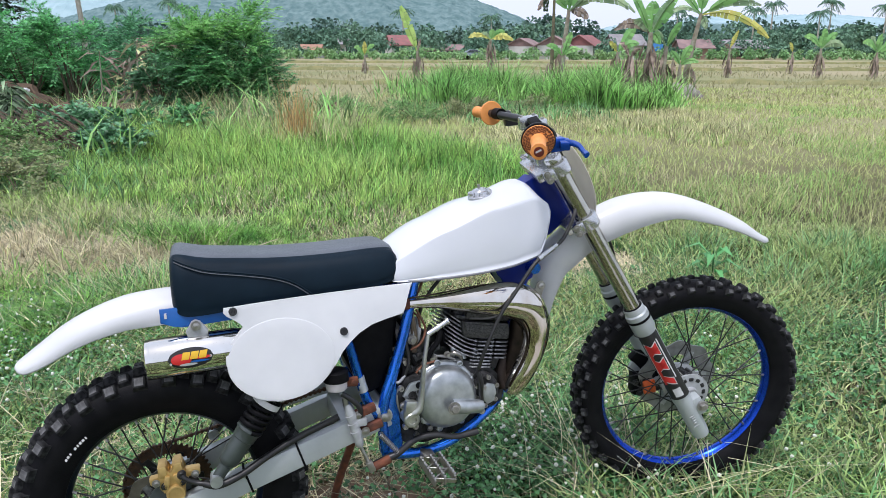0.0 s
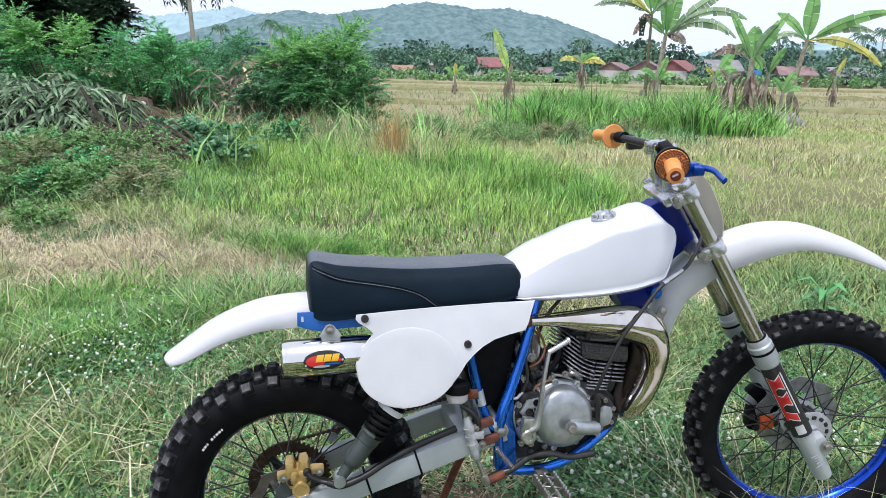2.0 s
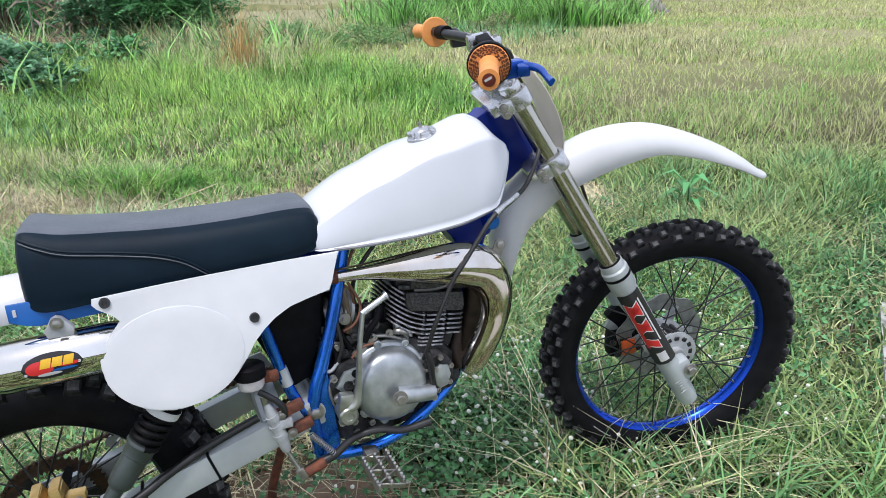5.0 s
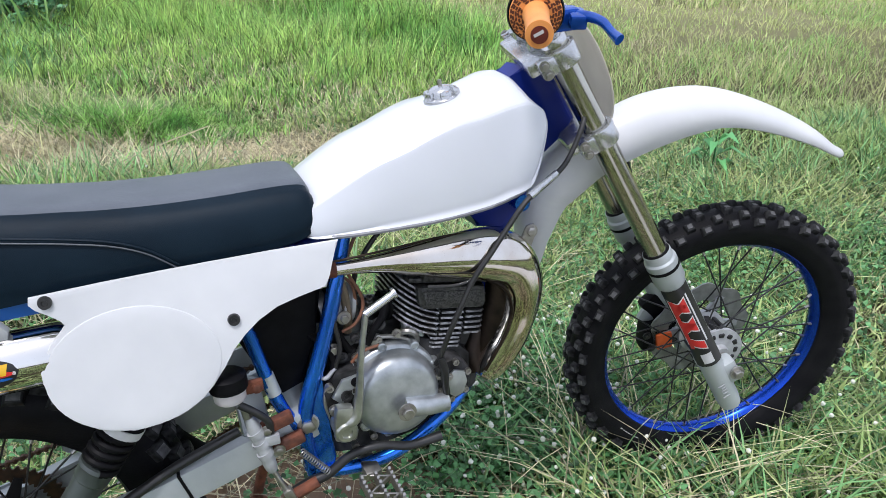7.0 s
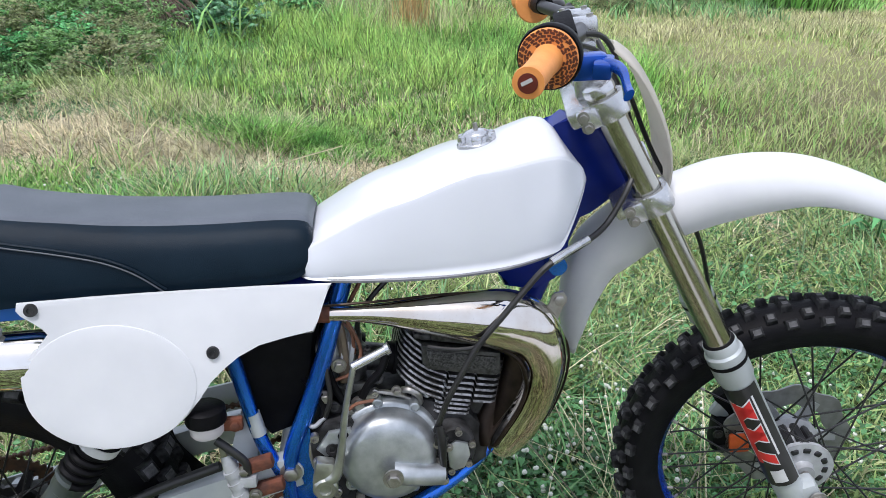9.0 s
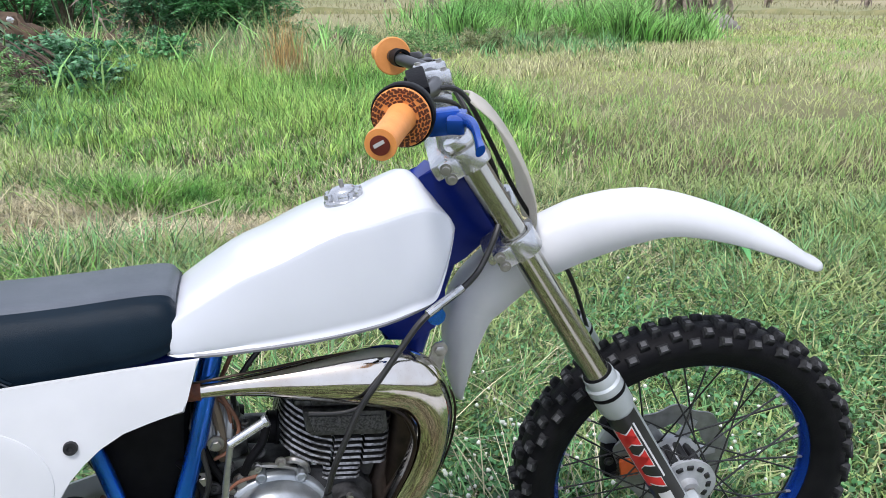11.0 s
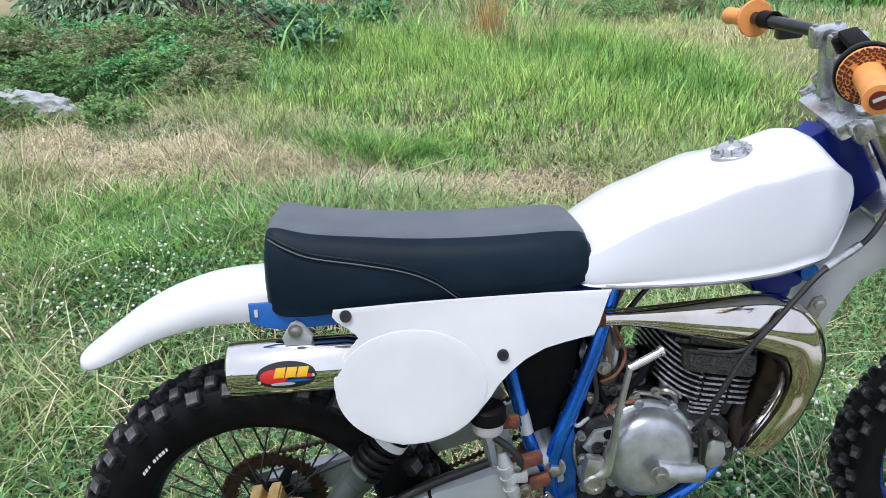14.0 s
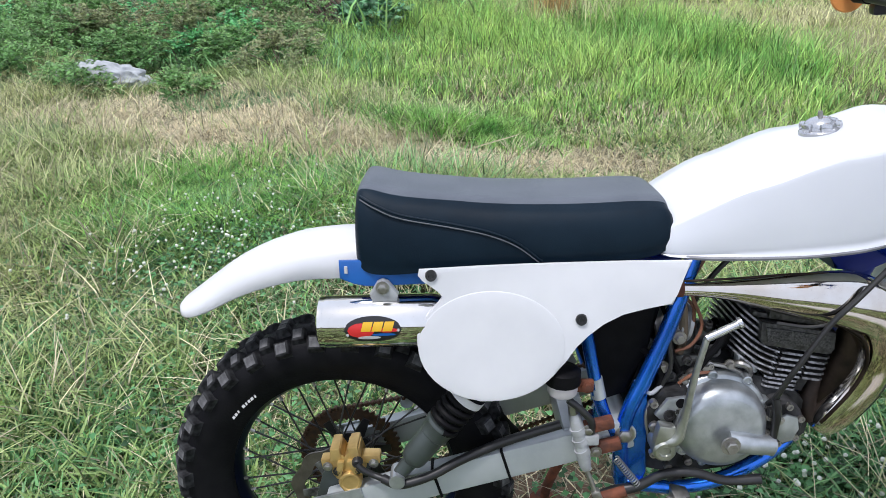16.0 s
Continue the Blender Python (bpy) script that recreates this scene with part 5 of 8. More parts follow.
    slab(bm, [(-0.03, -0.012), (-0.024, 0.012), (-0.026, 0.036), (-0.006, 0.038), (-0.005, 0.016), (0.005, 0.016), (0.006, 0.038), (0.028, 0.036), (0.026, 0.012), (0.034, -0.008), (0.02, -0.02), (0.016, -0.034), (-0.014, -0.034), (-0.018, -0.02)], -0.018, 0.024, 0.005, C)
    lugs = []
    for dx in (-0.016, 0.017):
        lugs.append(((0.018, 0.05, 0.026), C @ Matrix.Translation((dx, 0.004, 0.028)), 0.004))
        lugs.append(((0.012, 0.012, 0.03), C @ Matrix.Translation((dx * 0.75, -0.02, 0.002)) @ pose(0, 0, 0, 0, 18 if dx < 0 else -18, 0), 0.003))
    lugs.append(((0.036, 0.026, 0.018), C @ Matrix.Translation((0.043, 0.004, 0.004)) @ pose(0, 0, 0, 0, 8, 0), 0.005))
    lugs.append(((0.026, 0.024, 0.018), C @ Matrix.Translation((-0.036, 0.004, 0.004)), 0.005))
    ca = part("rear_caliper", bm, GOLD, bike, "gold painted rear brake caliper")
    for size, q, bev in lugs:
        bm = BM()
        block(bm, size, q, bev)
        part("caliper_lug", bm, GOLD, ca)
    bm = BM()
    lathe(bm, [(0, -0.012), (0.021, -0.012), (0.0215, 0.004), (0.0195, 0.008), (0.016, 0.0085), (0.0145, 0.0065), (0, 0.0065)], C @ Matrix.Translation((0.002, -0.018, -0.03)) @ pose(0, 0, 0, 90, 0, 0), 26)
    part("piston_cap", bm, GOLD, ca)
    for x, z in ((-0.034, 0.006), (0.05, 0.004), (-0.017, -0.006), (0.019, -0.006)):
        bm = BM()
        bolt(bm, C @ V(x, -0.02, z), (0, -1, 0), 0.006, 0.006)
        part("caliper_bolt", bm, BLACK_METAL if abs(x) < 0.03 else STEEL, ca)
    bm = BM()
    tube(bm, [tuple(C @ V(0.022, -0.03, 0.012)), tuple(C @ V(0.032, -0.033, 0.0)), tuple(C @ V(0.048, -0.032, -0.012)), (0.112, -0.13, 0.325)], 0.006, 10, 4)
    lathe(bm, [(0, 0), (0.010, 0), (0.010, 0.008), (0.007, 0.012), (0, 0.012)], Matrix.Translation(C @ V(0.022, -0.02, 0.012)) @ pose(0, 0, 0, 90, 0, 0), 12)
    part("banjo_hose", bm, CABLE, ca, "black banjo hose")
    bm = BM()
    slab(bm, [(-0.02, 0.25), (-0.005, 0.30), (0.03, 0.325), (0.085, 0.315), (0.08, 0.27), (0.04, 0.235), (0.0, 0.23)], -0.082, -0.072, 0.003)
    part("caliper_bracket", bm, SHOCK, bike)
    bm = BM()
    rod(bm, (0.026, -0.14, 0.25), (0.026, 0.13, 0.25), 0.01, 14)
    ra = part("rear_axle", bm, STEEL, bike)
    bm = BM()
    bolt(bm, (0.026, -0.122, 0.25), (0, -1, 0), 0.013, 0.014)
    part("axle_nut", bm, STEEL, ra)
    # rear brake line, cylinder, reservoir
    bm = BM()
    tube(bm, [(0.112, -0.13, 0.325), (0.145, -0.138, 0.318), (0.20, -0.134, 0.334), (0.25, -0.122, 0.356), (0.32, -0.112, 0.384), (0.38, -0.108, 0.404), (0.43, -0.106, 0.42)], 0.0085, 10, 6)
    part("brake_line", bm, CABLE, bike, "black rear brake line")
    bm = BM()
    tube(bm, [(0.447, -0.135, 0.46, 0.009), (0.452, -0.137, 0.44, 0.0115), (0.468, -0.14, 0.37, 0.0115), (0.472, -0.141, 0.352, 0.008)], seg=16, n=3)
    for u in (0.15, 0.45, 0.75):
        c0 = V(0.452, -0.137, 0.44).lerp(V(0.468, -0.14, 0.37), u)
        rod(bm, c0 - V(0.002, 0, -0.005), c0 + V(0.002, 0, -0.005), 0.0135, 14)
    block(bm, (0.03, 0.024, 0.02), Matrix.Translation((0.476, -0.134, 0.412)), 0.004)
    mc = part("rear_master_cylinder", bm, CAST_WHITE, bike, "silver rear brake master cylinder")
    bm = BM()
    rod(bm, (0.447, -0.135, 0.455), (0.444, -0.135, 0.478), 0.009, 6)
    part("cylinder_cap", bm, STEEL, mc)
    bm = BM()
    rod(bm, (0.472, -0.141, 0.352), (0.492, -0.145, 0.30), 0.0045, 8)
    part("push_rod", bm, STEEL, mc)
    bm = BM()
    block(bm, (0.016, 0.016, 0.028), Matrix.Translation((0.494, -0.145, 0.297)) @ pose(0, 0, 0, 0, -20, 0), 0.003)
    part("clevis", bm, STEEL, mc)
    for x, z in ((0.49, 0.435), (0.505, 0.392)):
        bm = BM()
        block(bm, (0.055, 0.02, 0.02), Matrix.Translation((x, -0.13, z)) @ pose(0, 0, 0, 0, -15, 0), 0.005)
        b = part("cylinder_bracket", bm, RUST, bike, "rusty bracket")
        bm = BM()
        bolt(bm, (x - 0.018, -0.14, z - 0.005), (0, -1, 0), 0.007, 0.006)
        part("bracket_bolt", bm, STEEL, b)
    bm = BM()
    lathe(bm, [(0, 0.0), (0.022, 0.0), (0.025, 0.004), (0.026, 0.022), (0, 0.022)], Matrix.Translation((0.424, -0.14, 0.503)), 24)
    rs = part("fluid_reservoir", bm, TRANSLUCENT, bike, "milky brake fluid reservoir with a black cap")
    bm = BM()
    lathe(bm, [(0, 0.022), (0.0275, 0.022), (0.0285, 0.026), (0.0275, 0.034), (0.0275, 0.044), (0.023, 0.048), (0, 0.048)], Matrix.Translation((0.424, -0.14, 0.503)) @ Matrix.Diagonal((1.08, 1.08, 1, 1)), 24)
    part("reservoir_cap", bm, BLACK, rs)
    bm = BM()
    block(bm, (0.03, 0.012, 0.022), Matrix.Translation((0.462, -0.135, 0.515)), 0.004)
    bolt(bm, (0.466, -0.141, 0.515), (0, -1, 0), 0.007, 0.006)
    part("reservoir_mount", bm, RUST, rs)
    bm = BM()
    tube(bm, [(0.435, -0.14, 0.49), (0.455, -0.145, 0.475), (0.475, -0.142, 0.45), (0.478, -0.138, 0.425)], 0.0065, 10, 5)
    part("reservoir_hose", bm, CABLE, rs)
    # brake pedal, foot pegs, stand
    bm = BM()
    tube(bm, [(0.50, -0.135, 0.292, 0.009), (0.53, -0.135, 0.302, 0.010), (0.565, -0.14, 0.315, 0.009), (0.61, -0.145, 0.345, 0.008), (0.66, -0.15, 0.35, 0.008), (0.71, -0.155, 0.338, 0.008), (0.77, -0.158, 0.343, 0.009)], seg=10, n=5, flat=0.7)
    pd = part("brake_pedal", bm, BLACK_METAL, bike, "worn black brake pedal")
    bm = BM()
    tube(bm, [(0.497, -0.138, 0.287), (0.545, -0.138, 0.304)], 0.011, 10, 1)
    part("pedal_lug", bm, RUST, pd)
    bm = BM()
    p0, p1 = V(0.523, -0.14, 0.372), V(0.568, -0.14, 0.313)
    ax = p1 - p0
    q = Matrix.Translation(p0) @ ax.to_track_quat("Z", "Y").to_matrix().to_4x4()
    tube(bm, [tuple(q @ V(0.006 * math.cos(a), 0.006 * math.sin(a), ax.length * a / (2 * math.pi * 14))) for a in (2 * math.pi * 14 * i / 140 for i in range(141))], 0.0014, 6, 1)
    part("return_spring", bm, STEEL, pd)
    for s in (-1, 1):
        q = Matrix.Translation((0.645, s * 0.175, 0.285)) @ pose(0, 0, 0, -12 * s, 0, 6)
        bm = BM()
        for dx in (-0.026, 0.0, 0.026):
            block(bm, (0.005, 0.095, 0.02), q @ Matrix.Translation((dx, s * 0.02, 0)), 0.001, 1)
            for k in range(9):
                block(bm, (0.005, 0.005, 0.006), q @ Matrix.Translation((dx, s * (-0.022 + 0.0105 * k), 0.012)) @ pose(0, 0, 0, 45, 0, 0))
        for k in range(5):
            block(bm, (0.056, 0.004, 0.012), q @ Matrix.Translation((0, s * (-0.022 + 0.021 * k), 0)) @ pose(0, 0, 0, 0, 0, 25 if k % 2 else -25), 0.001, 1)
        block(bm, (0.03, 0.05, 0.02), q @ Matrix.Translation((0, -s * 0.05, 0)), 0.004)
        part("foot_peg", bm, STEEL, bike, "toothed steel foot peg")
    bm = BM()
    tube(bm, [(0.53, 0.10, 0.31), (0.50, 0.15, 0.21), (0.465, 0.205, 0.07), (0.455, 0.225, 0.005)], 0.0115, 12, 4)
    st = part("side_stand", bm, RUST, bike, "rusty side stand leg")
    bm = BM()
    lathe(bm, [(0, -0.012), (0.034, -0.012), (0.036, -0.006), (0.03, 0.004), (0.014, 0.012), (0, 0.012)], Matrix.Translation((0.452, 0.23, -0.012)) @ pose(0, 0, 0, 12, 0, 0), 18)
    part("stand_foot", bm, RUST, st)


fork()
frame_tubes()
exhaust()
engine()
cables()
rear_end()

# ---- the ground ----
GZ = -0.065
rng = np.random.default_rng(7)


def relief(x, y):
    """Gentle unevenness of the ground in metres."""
    x, y = np.asarray(x, float), np.asarray(y, float)
    far = np.clip((np.hypot(x, y - 1.7) - 1.2) / 3, 0, 1)
    return GZ + far * (0.03 * np.sin(x * 0.9 + 1.3) * np.cos(y * 0.7) + 0.018 * np.sin(2.3 * x + y * 1.7))


def ground_sheet():
    bm = BM()
    rad = [0.0, 0.3, 0.6, 0.9, 1.2, 1.8, 2.4, 3, 3.7, 4.5, 5.5, 7, 9, 12, 16, 22, 30, 45, 70, 110, 180, 300, 600, 1500, 4000]
    rings = []
    for r in rad:
        rings.append([bm.verts.new((r * math.cos(2 * math.pi * k / 72), 2 + r * math.sin(2 * math.pi * k / 72), float(relief(r * math.cos(2 * math.pi * k / 72), 2 + r * math.sin(2 * math.pi * k / 72))) if r < 60 else GZ)) for k in range(72)])
    for a, b in zip(rings, rings[1:]):
        for k in range(72):
            bm.faces.new((a[k], a[(k + 1) % 72], b[(k + 1) % 72], b[k]))
    bmesh.ops.remove_doubles(bm, verts=bm.verts, dist=1e-4)
    return part("ground", bm, GROUND, None)


def ground_material():
    m = mat("field_soil", (0.062, 0.050, 0.028), (0.028, 0.036, 0.014), rough=0.95, scale=1.3, bump=0.6, bump_scale=30, spec=0.1)
    nt = m.node_tree
    N, L = nt.nodes, nt.links
    bs = N["Principled BSDF"]
    base = bs.inputs["Base Color"].links[0].from_socket
    tc = N.new("ShaderNodeTexCoord")
    n = N.new("ShaderNodeTexNoise")
    n.inputs["Scale"].default_value, n.inputs["Detail"].default_value = 0.05, 8
    L.new(tc.outputs["Object"], n.inputs["Vector"])
    r = N.new("ShaderNodeValToRGB")
    r.color_ramp.elements[0].position, r.color_ramp.elements[1].position = 0.4, 0.6
    r.color_ramp.elements[0].color, r.color_ramp.elements[1].color = (0.23, 0.24, 0.12, 1), (0.34, 0.30, 0.19, 1)
    L.new(n.outputs["Fac"], r.inputs["Fac"])
    sep = N.new("ShaderNodeSeparateXYZ")
    L.new(tc.outputs["Object"], sep.inputs["Vector"])
    mr = N.new("ShaderNodeMapRange")
    mr.inputs["From Min"].default_value, mr.inputs["From Max"].default_value = 5, 12
    L.new(sep.outputs["Y"], mr.inputs["Value"])
    mx = N.new("ShaderNodeMixRGB")
    L.new(mr.outputs["Result"], mx.inputs["Fac"])
    L.new(base, mx.inputs["Color1"])
    L.new(r.outputs["Color"], mx.inputs["Color2"])
    L.new(mx.outputs["Color"], bs.inputs["Base Color"])
    return m


GROUND = ground_material()
tagged(ground_sheet(), "flat field of soil and dry straw", "ground", kind="structure")


def blades(name, xy, h, w, lean, material, label, z=None, curl=0.5, az=None, seg=2):
    """Many tapered blades of grass in one mesh, each a strip that bends over towards its tip."""
    n = len(xy)
    x, y = xy[:, 0], xy[:, 1]
    zb = relief(x, y) if z is None else z
    a = rng.uniform(0, 2 * np.pi, n) if az is None else az
    face = a + np.pi / 2 + rng.normal(0, 0.7, n)
    ln = lean * rng.uniform(0.2, 1.0, n)
    hh = h * rng.uniform(0.55, 1.1, n)
    ww = w * rng.uniform(0.7, 1.2, n)
    bow = 0.25 + curl * rng.uniform(0.1, 0.7, n)
    sink = np.clip(0.35 * ln * bow, 0, 0.6)
    s = np.stack([np.cos(face), np.sin(face)], 1) * ww[:, None] / 2
    d = np.stack([np.cos(a), np.sin(a)], 1)
    v = np.zeros((n, 2 * seg + 1, 3))
    for i in range(seg + 1):
        u = (i / seg) ** 0.85
        c = np.stack([x, y], 1) + d * (ln * hh * (0.35 * u + bow * 1.4 * u * u))[:, None]
        zz = zb + hh * (u - sink * u * u) - 0.01 * (i == 0)
        if i < seg:
            k = (1.0, 0.9, 0.62)[i]
            v[:, 2 * i, :2], v[:, 2 * i + 1, :2] = c - s * k, c + s * k
            v[:, 2 * i, 2] = v[:, 2 * i + 1, 2] = zz
        else:
            v[:, 2 * seg, :2], v[:, 2 * seg, 2] = c, zz
    one, starts = [], []
    for i in range(seg - 1):
        starts.append(len(one))
        one += [2 * i, 2 * i + 1, 2 * i + 3, 2 * i + 2]
    starts.append(len(one))
    one += [2 * seg - 2, 2 * seg - 1, 2 * seg]
    k = 2 * seg + 1
    me = bpy.data.meshes.new(name)
    me.vertices.add(n * k)
    me.vertices.foreach_set("co", v.reshape(-1))
    me.loops.add(n * len(one))
    me.loops.foreach_set("vertex_index", (np.arange(n)[:, None] * k + np.array(one)[None]).reshape(-1).astype(np.int32))
    me.polygons.add(n * seg)
    me.polygons.foreach_set("loop_start", (np.arange(n)[:, None] * len(one) + np.array(starts)[None]).reshape(-1).astype(np.int32))
    me.update(calc_edges=True)
    me.validate()
    me.materials.append(material)
    ob = new(name, me)
    return tagged(ob, label, "grass", kind="stuff")


def leafmat(name, a, b, isl=0.3, tr=0.35, rough=0.45, scale=0.8, spec=0.4):
    return mat(name, a, b, rough=rough, scale=scale, island=isl, trans=tr, spec=spec)


LAWN = leafmat("lawn_green", (0.265, 0.38, 0.135), (0.38, 0.45, 0.19), isl=0.75)
LAWN_PALE = leafmat("pale_turf", (0.39, 0.45, 0.205), (0.50, 0.505, 0.27), isl=0.75)
LAWN_DARK = leafmat("clover_green", (0.08, 0.225, 0.088), (0.135, 0.31, 0.125), isl=0.8)
STRAW = leafmat("dry_straw", (0.69, 0.62, 0.43), (0.47, 0.43, 0.28), isl=0.75, tr=0.25)
SPRIG = leafmat("sprig_green", (0.10, 0.24, 0.07), (0.34, 0.52, 0.17), isl=0.7, tr=0.35, scale=7)
LIME = leafmat("tall_lime_grass", (0.53, 0.69, 0.22), (0.28, 0.48, 0.14), isl=0.8, tr=0.4, scale=4)
LIME_DARK = leafmat("tall_deep_grass", (0.15, 0.36, 0.09), (0.34, 0.56, 0.16), isl=0.8, tr=0.4, scale=5)
LIME_GREEN = leafmat("field_patch_green", (0.28, 0.47, 0.15), (0.40, 0.56, 0.20), isl=0.5, tr=0.4, scale=2)
FIELD = leafmat("field_grass", (0.41, 0.515, 0.19), (0.55, 0.57, 0.265), isl=0.45, tr=0.4, scale=1.5)
TAN = leafmat("tan_seed_heads", (0.57, 0.51, 0.34), (0.47, 0.46, 0.26), isl=0.5, tr=0.3)
SEED = leafmat("seed_heads", (0.56, 0.54, 0.32), (0.47, 0.47, 0.25), isl=0.75, tr=0.3)
REED = leafmat("reed_green", (0.22, 0.48, 0.14), (0.36, 0.57, 0.20), isl=0.8, tr=0.4)
RUSSET = leafmat("russet_grass", (0.62, 0.42, 0.19), (0.50, 0.35, 0.17), tr=0.3, isl=0.5)
WEED = leafmat("weed_green", (0.15, 0.34, 0.13), (0.24, 0.42, 0.18), isl=0.75, tr=0.3)


def patchy(x, y, f, seed):
    """Soft patches between 0 and 1."""
    return 0.5 + 0.25 * (np.sin(f * x + seed) * np.cos(f * 1.3 * y - seed * 2) + np.sin(f * 0.7 * (x + y) + 2 * seed) + 0.6 * np.sin(f * 2.1 * x - f * 1.7 * y + seed))


def tall_edge(x):
    """Where the short turf ends and the tall grass begins."""
    return 5.2 + 0.15 * np.sin(1.3 * x) + 0.14 * np.sin(2.9 * x + 1) + 0.4 * np.clip(-2.2 - x, 0, 4)


def wedge(x, y):
    u, v = (x - 1.02) * 0.866 - (y - 1.437) * 0.5, (x - 1.02) * 0.5 + (y - 1.437) * 0.866
    slab_here = (u > 0.02) & (u < 0.9) & (v > -1.18) & (v < 1.73)
    return ~slab_here & (x > -(1.3 * y + 1.0)) & (x < 0.85 * y + 0.5)


def soil(x, y):
    """The trodden bare patch beside the stand and the brown straw behind it."""
    return np.exp(-(((x + 0.2) / 0.42) ** 2 + ((y - 1.87) / 0.24) ** 2) ** 2)


def scatter(n, x0, x1, y0, y1, keep=None):
    p = np.stack([rng.uniform(x0, x1, n), rng.uniform(y0, y1, n)], 1)
    if keep is not None:
        p = p[keep(p[:, 0], p[:, 1])]
    return p[rng.random(len(p)) > 0.93 * soil(p[:, 0], p[:, 1])]


def turf(x, y):
    clover = np.exp(-(((x - 0.28) / 0.38) ** 2 + ((y - 2.25) / 0.32) ** 2))
    return wedge(x, y) & (rng.random(len(x)) > 0.55 * clover) & (y < tall_edge(x) + 0.5 * rng.random(len(x))) & (rng.random(len(x)) > 0.97 * soil(x, y))


def dry_band(x, y):
    return np.maximum(np.exp(-(((y - 4.55 - 0.05 * x) / (0.42 + 0.35 * np.clip(-1.6 - x, 0, 1))) ** 2)) * (x < 1.2) * (x > -5), np.exp(-(((x + 3.4) / 1.1) ** 2 + ((y - 4.5) / 0.6) ** 2)))


R_ = lambda x: rng.random(len(x))
BARE = lambda x, y: ((x + 7.5) / 1.6) ** 2 + ((y - 12.9) / 1.0) ** 2 < 1


def sward(name, p, h, w, lean, material, label, curl, uneven=0.5, az=None, seg=2):
    hh = h * (1 - uneven + 2 * uneven * np.clip(patchy(p[:, 0], p[:, 1], 2.6, 1.7), 0, 1))
    return blades(name, p, hh, w, lean, material, label, curl=curl, az=az, seg=seg)


def tufted(centres, per, spread):
    """Blades gathered in tufts that lean outwards: places and the ways they lean."""
    c = np.repeat(centres, per, 0)
    off = rng.normal(0, spread, c.shape)
    return c + off, np.arctan2(off[:, 1], off[:, 0]) + rng.normal(0, 0.5, len(c))


sward("turf", scatter(190000, -8.5, 4.5, 1.2, 6.4, lambda x, y: turf(x, y) & (patchy(x, y, 2.2, 1.0) - 0.75 * dry_band(x, y) > 0.5 * R_(x) + 0.08)), 0.12, 0.0095, 1.3, LAWN, "short green turf grass", 1.0)
sward("pale_turf", scatter(105000, -8.5, 4.5, 1.2, 6.4, lambda x, y: turf(x, y) & (patchy(x, y, 1.3, 5.0) - 0.55 * dry_band(x, y) > 0.3 + 0.3 * R_(x)) & (R_(x) > 0.7 * ((x > 0.7) & (y < 4.2)))), 0.13, 0.007, 1.7, LAWN_PALE, "pale green turf grass", 1.2)
sward("low_weeds", scatter(80000, -8.5, 4.5, 1.2, 5.6, lambda x, y: turf(x, y) & (patchy(x, y, 1.7, 4.0) - 0.5 * dry_band(x, y) > 0.45)), 0.07, 0.017, 1.6, LAWN_DARK, "low dark green weeds", 0.6)
sward("straw", scatter(170000, -8.5, 4.5, 1.2, 6.2, lambda x, y: wedge(x, y) & (y < tall_edge(x) + 0.3) & (patchy(x, y, 1.5, 2.0) + 0.4 * dry_band(x, y) + 0.1 * soil(x, y) > 0.3 + 0.45 * R_(x)) & (R_(x) > 0.5 * ((y < 3.4) & (x > 0.1)) + 0.3 * ((x > 0.7) & (y < 4.2)))), 0.09, 0.0055, 2.4, STRAW, "dry straw-coloured grass", 1.3)
sward("long_stalks", scatter(7000, -8, 4, 1.5, 5.8, lambda x, y: turf(x, y) & (R_(x) < np.clip(0.3 - 0.3 * x, 0.1, 1))), 0.22, 0.0055, 1.4, LAWN_PALE, "long pale grass stalks", 1.0)
TALL = lambda x, y: wedge(x, y) & (y > tall_edge(x) + rng.normal(-0.05, 0.15, len(x))) & (x > -3.8 - 0.32 * (y - 5.6) + rng.normal(0, 0.25, len(x))) & (x < np.minimum(0.85, 1.0 - 0.6 * (y - 7.0)) + rng.normal(0, 0.35, len(x)))
DEEP = lambda x, y: np.exp(-((y - 8.9 + 0.75 * (x + 1.6)) / 0.95) ** 2) * (np.abs(x + 1.3) < 2.0)
RISE = lambda p: np.clip(0.10 + 0.045 * (p[:, 1] - tall_edge(p[:, 0])) + 0.02 * np.clip(-1.5 - p[:, 0], 0, 3) + 0.16 * DEEP(p[:, 0], p[:, 1]) + rng.normal(0, 0.04, len(p)), 0.07, 0.5)
p, az = tufted(scatter(5200, -6, 2, 4.9, 11.5, lambda x, y: TALL(x, y) & (patchy(x, y, 2.6, 8.0) > 0.18 + 0.35 * R_(x))), 13, 0.06)
sward("tall_grass", p, RISE(p), 0.0105, 0.7, LIME, "tall bright green grass in tufts", 0.8, 0.45, az, 3)
p, az = tufted(scatter(4200, -6, 2, 4.9, 11.5, lambda x, y: TALL(x, y) & (R_(x) < 0.14 + 0.85 * DEEP(x, y) * np.clip(2.4 * patchy(x, y, 2.9, 5.1) - 0.3, 0, 1))), 14, 0.06)
sward("deep_grass", p, RISE(p), 0.012, 0.6, LIME_DARK, "deep green tall grass in tufts", 0.9, 0.3, az, 3)
sward("lime_fill", scatter(24000, -6, 2, 5.0, 11.5, lambda x, y: TALL(x, y)), 0.12, 0.013, 0.9, SPRIG, "short bright grass under the tall tufts", 0.8, 0.4)
